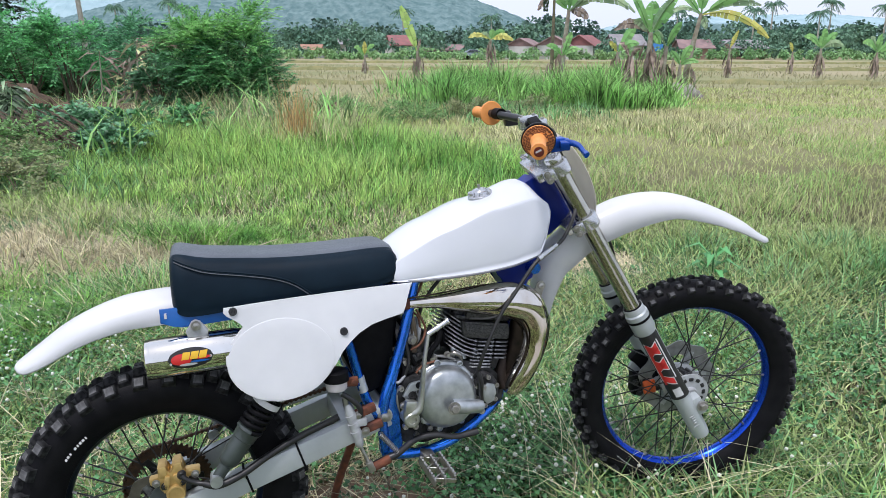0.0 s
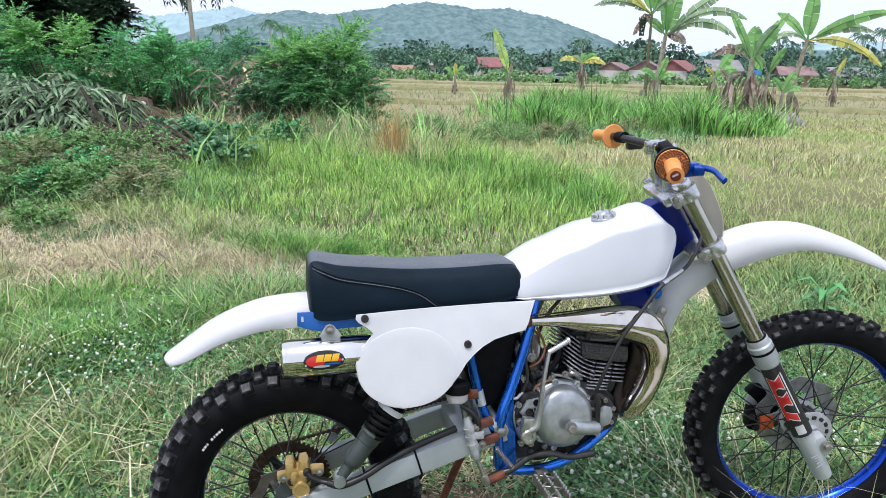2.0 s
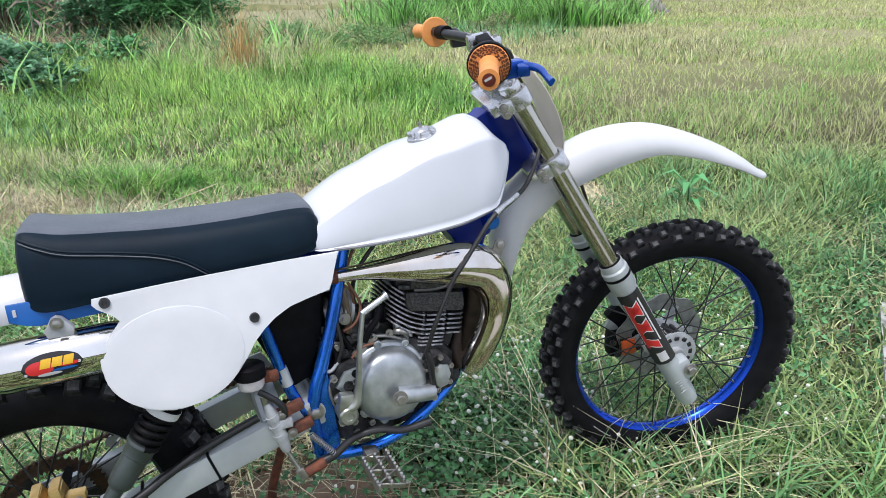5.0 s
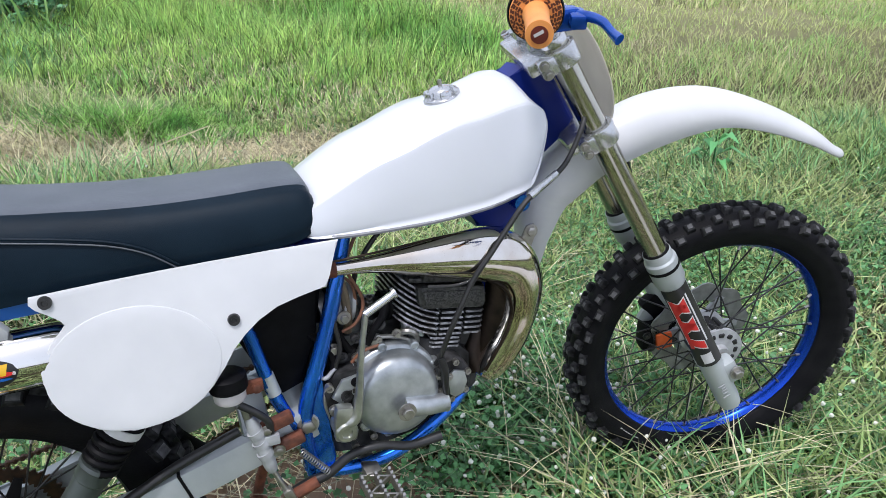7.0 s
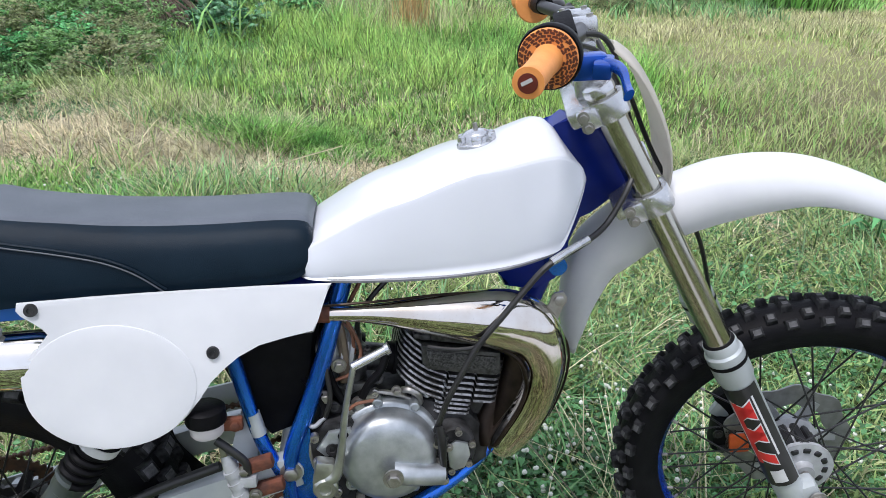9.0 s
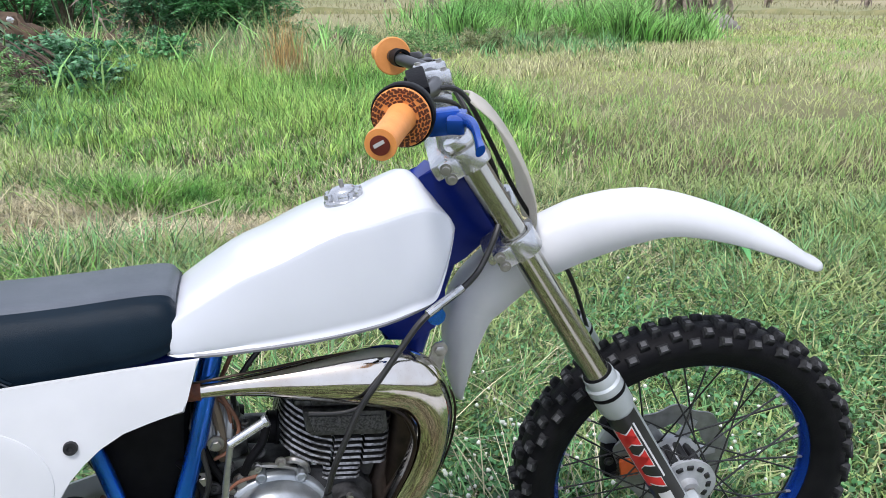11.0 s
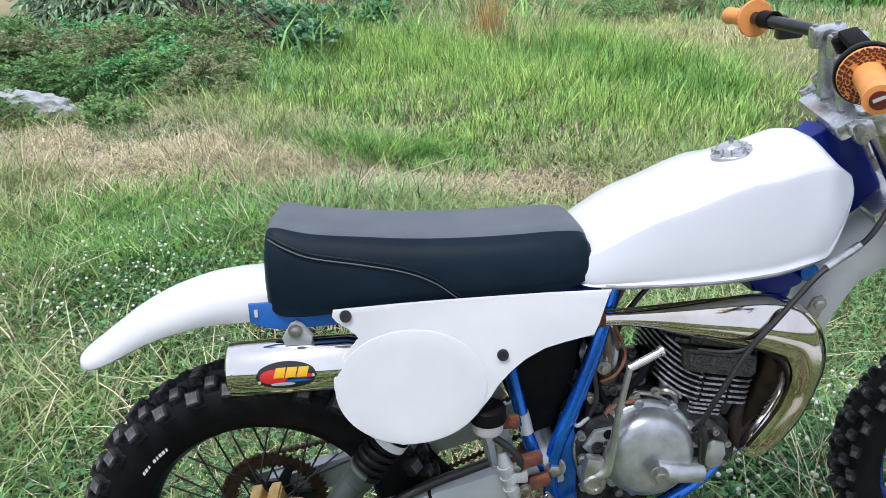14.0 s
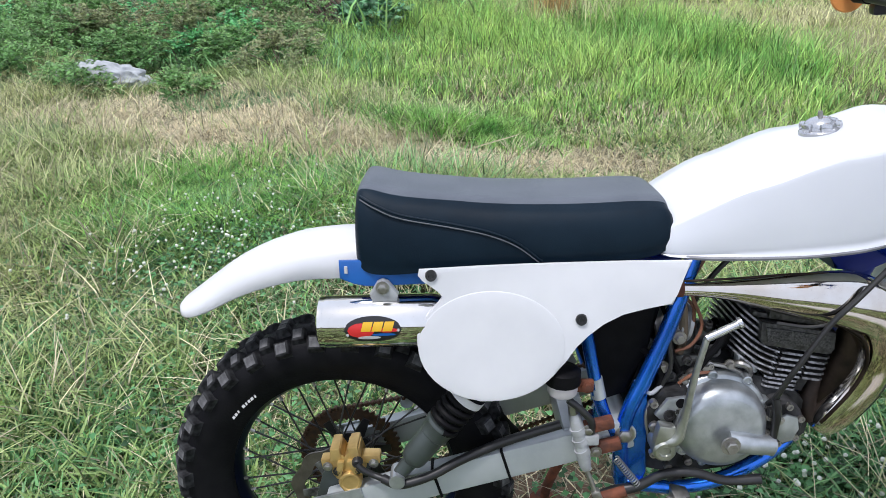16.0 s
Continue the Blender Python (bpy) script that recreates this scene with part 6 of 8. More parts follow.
sward("tall_dry_grass", scatter(36000, -6, 2, 5.0, 11.5, lambda x, y: TALL(x, y) & (patchy(x, y, 2.2, 6.0) > 0.2 + 0.5 * R_(x))), 0.13, 0.0075, 1.5, STRAW, "dry stalks among the tall grass", 0.9)
sward("rank_weeds", scatter(36000, -14, -2.8, 6.1, 12, lambda x, y: wedge(x, y) & ~BARE(x, y) & (x < -3.1 - 0.25 * (y - 5.2) + rng.normal(0, 0.35, len(x))) & (patchy(x, y, 1.4, 2.0) > 0.2 + 0.2 * R_(x))), 0.22, 0.016, 1.2, WEED, "rank weeds by the shrubs", 0.8)
FLD = lambda x, y: wedge(x, y) & (x > np.minimum(0.7, 0.9 - 0.6 * (y - 7.0)) + rng.normal(0, 0.4, len(x))) & (x > -2.4)
WIDE = lambda p: np.clip(p[:, 1] / 8, 0.8, 3.2)
p = scatter(170000, -3, 22, 4.7, 27, lambda x, y: FLD(x, y) & (R_(x) < np.clip(7 / y, 0.2, 1)))
sward("field_grass", p, 0.125, 0.0085 * WIDE(p), 1.2, FIELD, "fine yellowish field grass", 0.9, 0.45)
p = scatter(76000, -3, 16, 4.7, 18, lambda x, y: FLD(x, y) & (patchy(x, y, 1.1, 7.0) > 0.5) & (R_(x) < np.clip(7 / y, 0.2, 1)))
sward("field_green", p, 0.13, 0.009 * WIDE(p), 1.0, LIME_GREEN, "greener patches in the field", 0.8, 0.4)
p = scatter(90000, -3, 20, 4.9, 26, lambda x, y: FLD(x, y) & (R_(x) < np.clip(6.5 / y, 0.15, 1)) & (patchy(x, y, 0.8, 2.0) + 0.35 * ((x < 1.6) & (y > 7.5)) > 0.35 + 0.3 * R_(x)))
sward("seed_heads", p, 0.17, 0.0055 * WIDE(p), 1.0, TAN, "tan seed heads over the field", 0.9)
blades("russet_grass", np.stack([rng.normal(-2.2, 0.12, 200), rng.normal(9.55, 0.1, 200)], 1), 1.05, 0.008, 0.35, RUSSET, "dry russet tuft of tall grass")
sward("bank_weeds", scatter(22000, -9, 3, 10, 17, lambda x, y: wedge(x, y) & ~BARE(x, y) & ((x < -2.2) | ((y > 13.6) & (R_(x) < 0.25))) & (patchy(x, y, 0.8, 2.0) > 0.35)), 0.36, 0.026, 1.0, WEED, "dark weeds on the bank", 0.8)
p = scatter(22000, -8, 5, 10.5, 18, lambda x, y: wedge(x, y) & ~BARE(x, y) & (patchy(x, y, 0.9, 5.0) > 0.35))
sward("bank_straw", p, np.where(p[:, 0] > -1.4, 0.2, 0.42), 0.014, 0.9, SEED, "dry grass on the bank", 0.8)
sward("reeds", scatter(30000, -2.2, 6.0, 16.6, 22.5, lambda x, y: (patchy(x, y, 1.1, 3.0) > 0.4 + 0.15 * R_(x)) & (R_(x) < 0.06 + 0.94 * ((np.abs(x - 0.4) < 1.1) | (np.abs(x - 3.4) < 1.7)))), 0.8, 0.032, 0.8, REED, "tall green reeds on the dike", 0.8, 0.6)
sward("rough_pasture", scatter(42000, -30, 60, 20, 70, lambda x, y: (patchy(x, y, 0.3, 1.0) > 0.3) & (R_(x) < 26 / y)), 0.22, 0.035, 1.2, leafmat("stubble", (0.40, 0.37, 0.22), (0.32, 0.32, 0.17), isl=0.35), "rough far pasture grass", 0.8)

p, az = tufted(scatter(2200, -7, -1.2, 1.6, 5.6, lambda x, y: wedge(x, y) & (R_(x) < np.clip(-0.4 * (x + 1.1), 0, 0.75) * np.clip(1.1 * (y - 2.3), 0.2, 1)) & (R_(x) > 1.5 * dry_band(x, y)) & (patchy(x, y, 2.4, 4.4) > 0.25 + 0.35 * R_(x))), 16, 0.07)
sward("wild_grass", p, 0.20, 0.007, 1.1, LAWN_PALE, "long wild pale grass in tufts", 1.0, 0.5, az, 3)
p, az = tufted(scatter(300, -6, -1.0, 1.6, 5.2, lambda x, y: wedge(x, y)), 10, 0.05)
sward("straw_tufts", p, 0.24, 0.0055, 1.4, STRAW, "long bleached straw in loose tufts", 1.1, 0.5, az, 3)
p, az = tufted(scatter(1500, -6, 3, 1.6, 5.0, lambda x, y: wedge(x, y) & (patchy(x, y, 1.9, 2.5) - 0.5 * dry_band(x, y) > 0.35 + 0.2 * R_(x))), 16, 0.06)
sward("green_tufts", p, 0.17, 0.008, 1.0, WEED, "green grass tufts in the turf", 0.9, 0.5, az, 3)
sward("broad_blades", scatter(600, -6.6, -1.6, 8.6, 13.5, lambda x, y: patchy(x, y, 1.9, 4.0) > 0.5), 0.75, 0.03, 0.8, REED, "long broad grass blades by the thicket", 1.0)
sward("fresh_grass", np.stack([rng.normal(-2.35, 0.42, 9000), rng.normal(3.35, 0.30, 9000)], 1), 0.15, 0.008, 1.2, LIME_DARK, "patch of fresh green grass", 1.0, 0.5)
sward("fresh_tufts", np.stack([rng.normal(-1.6, 0.30, 5000), rng.normal(4.95, 0.13, 5000)], 1), 0.16, 0.009, 1.1, LIME_DARK, "low fresh green grass before the tall blades", 1.0, 0.6)
blades("straw_tuft", np.stack([rng.normal(-2.2, 0.45, 500), rng.normal(9.6, 0.4, 500)], 1), 0.6, 0.010, 0.8, SEED, "wispy straw round the russet tuft")
sward("dry_blades", scatter(2600, -8.5, -1.4, 9.4, 14.5, lambda x, y: patchy(x, y, 1.5, 9.0) > 0.4), 0.6, 0.014, 0.9, SEED, "withered long grass by the thicket", 1.0)
sward("brown_weeds", scatter(9000, -9.5, -2.5, 10.5, 15, lambda x, y: ~BARE(x, y) & (patchy(x, y, 1.1, 1.0) > 0.42)), 0.3, 0.018, 1.2, leafmat("withered_brown", (0.30, 0.21, 0.14), (0.20, 0.14, 0.09), isl=0.5), "withered brown weeds on the bank", 1.0)
THATCH = leafmat("matted_thatch", (0.70, 0.61, 0.41), (0.52, 0.45, 0.28), isl=0.65, tr=0.15)
sward("thatch", scatter(80000, -6, 1.6, 3.2, 5.9, lambda x, y: wedge(x, y) & (R_(x) < 1.1 * np.clip(dry_band(x, y), 0, 1) ** 1.5 * np.clip(1.8 * patchy(x, y, 2.7, 3.0) - 0.25, 0, 1))), 0.07, 0.007, 2.8, THATCH, "matted dead grass", 1.0)
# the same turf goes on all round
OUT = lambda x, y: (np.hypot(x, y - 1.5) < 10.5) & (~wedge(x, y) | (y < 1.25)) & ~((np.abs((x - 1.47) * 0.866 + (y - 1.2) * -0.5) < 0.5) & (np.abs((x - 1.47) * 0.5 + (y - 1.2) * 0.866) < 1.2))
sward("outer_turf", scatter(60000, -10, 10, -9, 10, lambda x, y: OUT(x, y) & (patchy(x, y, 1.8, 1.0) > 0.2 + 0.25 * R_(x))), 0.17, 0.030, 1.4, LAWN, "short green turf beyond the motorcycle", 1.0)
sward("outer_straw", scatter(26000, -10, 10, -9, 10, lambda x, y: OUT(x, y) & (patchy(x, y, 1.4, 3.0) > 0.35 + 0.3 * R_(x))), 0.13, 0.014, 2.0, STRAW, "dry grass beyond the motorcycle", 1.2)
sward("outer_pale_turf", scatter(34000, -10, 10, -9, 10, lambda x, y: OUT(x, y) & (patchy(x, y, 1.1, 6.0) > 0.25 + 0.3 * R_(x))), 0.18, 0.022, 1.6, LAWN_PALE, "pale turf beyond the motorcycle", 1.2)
p, az = tufted(scatter(130, -0.5, 0.85, 1.75, 3.0, lambda x, y: wedge(x, y) & (R_(x) < 0.12 + 0.9 * np.exp(-((x - 0.6) / 0.35) ** 2 - ((y - 1.95) / 0.3) ** 2))), 11, 0.05)
sward("lying_stalks", p, 0.26, 0.0042, 2.2, STRAW, "long bleached stalks fallen across the clover", 1.2, 0.4, az, 3)
sward("bleached_straw", scatter(5600, -2.6, 0.8, 1.3, 3.4, lambda x, y: wedge(x, y) & (patchy(x, y, 3.3, 2.0) > 0.4 + 0.25 * R_(x))), 0.12, 0.006, 2.0, STRAW, "bleached straw round the wheels", 1.2)
sward("pale_straw", np.stack([rng.normal(-0.95, 0.3, 2600), rng.normal(2.0, 0.18, 2600)], 1), 0.10, 0.006, 2.2, STRAW, "pale straw lying behind the rear wheel", 1.2)
STALK = [(0.62, 2.02), (0.75, 1.92), (0.9, 1.98), (0.55, 1.86), (0.42, 2.08), (0.98, 2.2), (-0.2, 1.7), (-0.35, 1.66)]
for x, y in STALK:
    blades("grass_stalks", np.stack([rng.normal(x, 0.04, 6), rng.normal(y, 0.04, 6)], 1), 0.30, 0.0045, 1.4, LAWN_PALE, "long bent straw stalks by the wheel", curl=1.0)
sward("dark_turf", scatter(46000, -2.4, 2.6, 1.25, 3.6, lambda x, y: turf(x, y) & (patchy(x, y, 2.4, 7.0) > 0.4 + 0.2 * R_(x))), 0.10, 0.010, 1.3, WEED, "dark green turf round the wheels", 0.9)

# ---- plants, pile and distance ----
def leaves(name, pos, d, nrm, length, width, material, parent=None, label="", fold=0.25, droop=0.3):
    """Many leaves in one mesh: each a folded lozenge of four triangles."""
    n = len(pos)
    d = d / np.linalg.norm(d, axis=1, keepdims=True)
    s = np.cross(d, nrm)
    s /= np.linalg.norm(s, axis=1, keepdims=True) + 1e-9
    u = np.cross(s, d)
    length = np.broadcast_to(length, n)[:, None] * rng.uniform(0.7, 1.2, (n, 1))
    width = np.broadcast_to(width, n)[:, None] * rng.uniform(0.75, 1.15, (n, 1))
    v = np.zeros((n, 5, 3))
    v[:, 0] = pos
    v[:, 1] = pos + d * length * 0.45 - s * width / 2 + u * width * fold
    v[:, 2] = pos + d * length * 0.5
    v[:, 3] = pos + d * length * 0.45 + s * width / 2 + u * width * fold
    v[:, 4] = pos + d * length
    v[:, 4, 2] -= droop * length[:, 0]
    me = bpy.data.meshes.new(name)
    me.vertices.add(n * 5)
    me.vertices.foreach_set("co", v.reshape(-1))
    idx = (np.arange(n)[:, None] * 5 + np.array([0, 2, 1, 1, 2, 4, 0, 3, 2, 2, 3, 4])[None]).reshape(-1)
    me.loops.add(n * 12)
    me.loops.foreach_set("vertex_index", idx.astype(np.int32))
    me.polygons.add(n * 4)
    me.polygons.foreach_set("loop_start", (np.arange(n * 4) * 3).astype(np.int32))
    me.update(calc_edges=True)
    me.materials.append(material)
    ob = new(name, me)
    if parent:
        ob.parent = parent
    return tagged(ob, label)


def unit(n):
    v = rng.normal(size=(n, 3))
    return v / np.linalg.norm(v, axis=1, keepdims=True)


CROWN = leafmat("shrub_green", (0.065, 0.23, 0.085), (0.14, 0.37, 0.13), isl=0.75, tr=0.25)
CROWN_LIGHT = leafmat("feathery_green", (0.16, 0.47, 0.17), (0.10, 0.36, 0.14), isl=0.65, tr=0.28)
CROWN_LIME = leafmat("lime_feathery_green", (0.24, 0.50, 0.15), (0.16, 0.42, 0.13), isl=0.5)
CROWN_DARK = leafmat("dark_tree_green", (0.018, 0.045, 0.022), (0.03, 0.07, 0.03), tr=0.2)
CROWN_BLUE = leafmat("bluish_green", (0.09, 0.24, 0.12), (0.16, 0.35, 0.18), isl=0.6, tr=0.25)
CROWN_TEAL = leafmat("grey_green", (0.10, 0.31, 0.15), (0.18, 0.42, 0.21), isl=0.6, tr=0.25)
WEEDLEAF = leafmat("weed_leaf", (0.23, 0.39, 0.14), (0.12, 0.28, 0.09), isl=0.65)
DRYWEED = leafmat("withering_weed", (0.30, 0.30, 0.16), (0.19, 0.27, 0.11), isl=0.6)
BARK = mat("bark", (0.16, 0.12, 0.085), (0.10, 0.08, 0.06), rough=0.9, scale=12, bump=0.6, bump_scale=40)
PALE_BARK = mat("pale_bark", (0.46, 0.43, 0.37), (0.34, 0.31, 0.26), rough=0.85, scale=9, bump=0.4, bump_scale=30)
CUT_LEAF = leafmat("wilted_leaf", (0.05, 0.115, 0.05), (0.22, 0.31, 0.18), tr=0.08, isl=0.8, spec=0.3, scale=7, rough=0.55)
BANANA = leafmat("banana_leaf", (0.17, 0.40, 0.13), (0.28, 0.52, 0.18), tr=0.4, isl=0.25, scale=2)
BANANA_OLD = leafmat("grey_banana_leaf", (0.22, 0.36, 0.20), (0.36, 0.46, 0.28), tr=0.35, isl=0.35, scale=3)
BANANA_DRY = leafmat("dry_banana_leaf", (0.15, 0.11, 0.09), (0.34, 0.27, 0.22), tr=0.15, isl=0.6, scale=6)
BANANA_PALE = leafmat("yellowed_banana_leaf", (0.62, 0.56, 0.16), (0.44, 0.50, 0.14), tr=0.4, isl=0.3, scale=4)
SHEATH = mat("banana_stem", (0.34, 0.33, 0.26), (0.20, 0.16, 0.12), rough=0.7, scale=7, bump=0.3, bump_scale=20)
SHEATH_DARK = mat("dark_banana_stem", (0.10, 0.09, 0.06), (0.17, 0.15, 0.09), rough=0.7, scale=7, bump=0.3, bump_scale=20)
EARTH = mat("brown_earth", (0.13, 0.085, 0.055), (0.065, 0.045, 0.03), rough=0.95, scale=5, bump=0.7, bump_scale=18)


def gz(x, y):
    return float(relief(x, y)) if math.hypot(x, y) < 60 else GZ


def sprays(base, d, length, pairs, leaf, droop=0.35, ratio=0.38):
    """Feathered sprays: pairs of leaflets along bending stalks. Gives places and directions."""
    n = len(base)
    d = d / (np.linalg.norm(d, axis=1, keepdims=True) + 1e-9)
    s = np.cross(d, np.array([0, 0, 1.0]) + unit(n) * 0.3)
    s /= np.linalg.norm(s, axis=1, keepdims=True) + 1e-9
    L = (length * rng.uniform(0.6, 1.15, n))[:, None]
    pos, dr = [], []
    for i in range(pairs):
        u = (i + 1) / pairs
        c = base + d * L * u
        c[:, 2] -= droop * L[:, 0] * u * u
        for sg in (-1, 1):
            pos.append(c)
            dr.append(s * sg + d * (0.45 + 0.8 * u * u) + np.array([0, 0, -0.5 * droop]) + unit(n) * 0.22)
    return np.concatenate(pos), np.concatenate(dr)


def shrub(name, label, x, y, w, h, material, clumps=30, each=13, length=0.42, pairs=7, leaf=0.085, stems=9, base=0.15, bark=None, deep=0.8, category="shrub", rise=0.5, droop=0.35, ratio=0.4, top=None):
    """Leaning stems under feathered sprays that grow out of clumps, with gaps between them."""
    z = gz(x, y)
    t = thing(name, label, category, pose(x, y, z))
    cs = []
    for k in range(clumps):
        a, r = rng.uniform(0, 2 * np.pi), math.sqrt(rng.uniform(0.05, 1))
        zz = rng.uniform(base, 0.9)
        rr = r * math.sqrt(max(0.05, 1 - ((zz - 0.45) / 0.62) ** 2))
        cs.append((rr * w / 2 * math.cos(a), rr * w / 2 * deep * math.sin(a), zz * h * rng.uniform(0.85, 1.05)))
    bm = BM()
    for k in range(stems):
        c = cs[k % len(cs)]
        tube(bm, [(rng.uniform(-0.1, 0.1) * w, rng.uniform(-0.08, 0.08) * w, -0.05, 0.014 * h + 0.004), (c[0] * 0.4, c[1] * 0.4, c[2] * 0.5, 0.009 * h + 0.003), (c[0], c[1], c[2] * 0.98, 0.004)], seg=6, n=3)
    part("trunk", bm, bark or BARK, t)
    # clumps above 0.62 of the height take the top colour
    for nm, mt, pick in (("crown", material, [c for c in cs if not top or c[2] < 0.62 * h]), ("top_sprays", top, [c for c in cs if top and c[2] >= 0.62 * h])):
        if not pick:
            continue
        pc = np.repeat(np.array(pick), each, 0)
        q = unit(len(pc))
        out = pc * np.array([1.6 / w, 1.6 / w, 0.6 / h])
        p, d = sprays(pc + q * 0.05 * w, q * 0.8 + out * 0.7 + np.array([0, -0.1, rise]), length, pairs, leaf, droop)
        leaves(nm, p, d, unit(len(p)) * 0.5 + np.array([0, -0.2, 1.0]), leaf, leaf * ratio, mt, t, droop=0.15)
    return t


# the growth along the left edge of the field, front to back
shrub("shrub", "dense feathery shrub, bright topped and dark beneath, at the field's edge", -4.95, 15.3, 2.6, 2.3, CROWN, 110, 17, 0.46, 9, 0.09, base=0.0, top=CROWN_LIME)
shrub("shrub", "bluish grey-green low shrub beside taller growth", -6.15, 14.7, 1.2, 1.25, CROWN_BLUE, 36, 14, 0.26, 6, 0.08, base=0.05, ratio=0.5)
shrub("shrub", "feathery lime top of a shrub in the thicket", -6.2, 17.6, 1.4, 1.75, CROWN_LIME, 26, 12, 0.36, 8, 0.08, base=0.4)
shrub("shrub", "feathery green cassava shrub with thin stems", -9.6, 15.8, 1.9, 2.35, CROWN_LIGHT, 38, 13, 0.42, 8, 0.09, base=0.35)
shrub("shrub", "feathery green cassava shrub with thin stems", -8.4, 15.4, 1.5, 2.5, CROWN_LIGHT, 34, 12, 0.4, 8, 0.09, base=0.35, stems=12)
shrub("shrub", "grey-green slim shrub with a drooping crown", -8.3, 17.8, 1.7, 2.3, CROWN_TEAL, 44, 13, 0.42, 8, 0.10, base=0.0)
shrub("shrub", "bluish green shrub among the cassava", -7.7, 16.3, 1.1, 1.5, CROWN_TEAL, 16, 11, 0.36, 8, 0.09, base=0.45)
shrub("shrub", "low dark shrub filling the thicket", -7.3, 17.6, 1.5, 1.0, CROWN, 24, 13, 0.36, 8, 0.09, base=0.1)
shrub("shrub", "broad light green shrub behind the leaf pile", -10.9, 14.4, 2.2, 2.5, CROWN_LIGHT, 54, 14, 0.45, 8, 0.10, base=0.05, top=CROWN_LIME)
shrub("shrub", "grey-green broad shrub behind the leaf pile", -12.6, 14.0, 2.6, 2.9, CROWN_TEAL, 70, 14, 0.45, 8, 0.11, base=0.0)
shrub("shrub", "tall grey-green shrub behind the leaf pile", -14.2, 15.6, 3.0, 4.2, CROWN_TEAL, 80, 14, 0.55, 8, 0.12, base=0.0)
shrub("shrub", "dark green bush beside the leaf pile", -11.6, 13.2, 1.6, 1.2, CROWN_BLUE, 36, 13, 0.36, 7, 0.10, base=0.0)
shrub("shrub", "broad-leaved weed among long grass blades", -5.5, 10.2, 1.5, 0.5, CROWN_BLUE, 26, 10, 0.18, 4, 0.10, base=0.05, ratio=0.6)
shrub("shrub", "broad-leaved weed among long grass blades", -4.5, 10.7, 1.5, 0.5, CROWN, 26, 10, 0.18, 4, 0.10, base=0.05, ratio=0.6)
shrub("shrub", "broad-leaved weed among long grass blades", -4.6, 9.3, 1.2, 0.42, CROWN_BLUE, 22, 10, 0.16, 4, 0.09, base=0.05, ratio=0.6)
for k in range(16):
    wx, wy = -4.9 - 0.3 * k + rng.uniform(-0.25, 0.25), 7.6 + rng.uniform(-0.9, 0.7)
    shrub("weed_bush", "low leafy green weed bush before the leaf pile", wx, wy, rng.uniform(0.9, 1.4), rng.uniform(0.35, 0.6), (WEEDLEAF, CROWN_LIGHT, WEEDLEAF, DRYWEED)[k % 4], 26, 14, 0.16, 5, 0.05, base=0.0, ratio=0.6, category="weeds")
for wx, wy, wh in ((-5.9, 6.2, 0.42), (-7.0, 6.3, 0.5), (-4.4, 6.6, 0.36), (-6.7, 5.6, 0.42), (-7.6, 7.0, 0.5), (-8.4, 8.2, 0.55), (-5.3, 6.4, 0.4), (-6.3, 5.3, 0.34), (-7.8, 6.2, 0.45)):
    shrub("weed_bush", "low pale weed bush beside the sack", wx, wy, 1.1, wh, WEEDLEAF, 24, 13, 0.14, 5, 0.045, base=0.0, ratio=0.6, category="weeds")
for wx, wy, wh in ((-5.1, 5.03, 0.3), (-5.4, 5.05, 0.22), (-4.2, 5.2, 0.2), (-6.0, 4.8, 0.22)):
    shrub("weed_bush", "small dark leafy weed before the sack", wx, wy, 0.5, wh, WEEDLEAF, 18, 11, 0.10, 4, 0.04, base=0.0, ratio=0.6, category="weeds")
for wx, wy, wh, ww in ((-3.95, 6.2, 0.34, 0.9), (-4.6, 7.2, 0.42, 1.0)):
    shrub("weed_bush", "withering brown-green weed bush", wx, wy, ww, wh, DRYWEED, 20, 12, 0.15, 5, 0.045, base=0.0, ratio=0.5, category="weeds")
for wx, wy, wh in ((-2.5, 13.3, 0.55), (-1.7, 13.2, 0.5), (-0.9, 14.0, 0.45), (0.3, 15.2, 0.4), (-2.5, 14.2, 0.4), (1.7, 16.2, 0.4)):
    shrub("bank_bush", "low olive green bush on the small earth bank", wx, wy, 1.2, 0.8 * wh, (WEEDLEAF, DRYWEED)[wx > -0.5], 22, 10, 0.2, 5, 0.06, base=0.0, ratio=0.5, category="shrub")
shrub("dark_tree", "dark leafy tree rising over the shrubs", -14.1, 19.4, 3.6, 4.6, CROWN_DARK, 80, 13, 0.6, 6, 0.24, stems=14, base=0.42, category="tree", ratio=0.5)
shrub("dark_tree", "dark leafy tree rising over the shrubs", -16.6, 21.0, 4.0, 5.6, CROWN_DARK, 60, 13, 0.7, 6, 0.26, stems=14, base=0.35, category="tree", ratio=0.5)

for k in range(11):
    wx, wy = -13.0 + 0.62 * k + rng.uniform(-0.2, 0.2), 19.0 + rng.uniform(-0.6, 0.8)
    shrub("thicket_bush", "dense green bush at the back of the thicket", wx, wy, rng.uniform(1.3, 1.8), rng.uniform(0.9, 1.4), (CROWN, CROWN_TEAL, CROWN_LIGHT)[k % 3], 34, 12, 0.36, 7, 0.10, base=0.0)
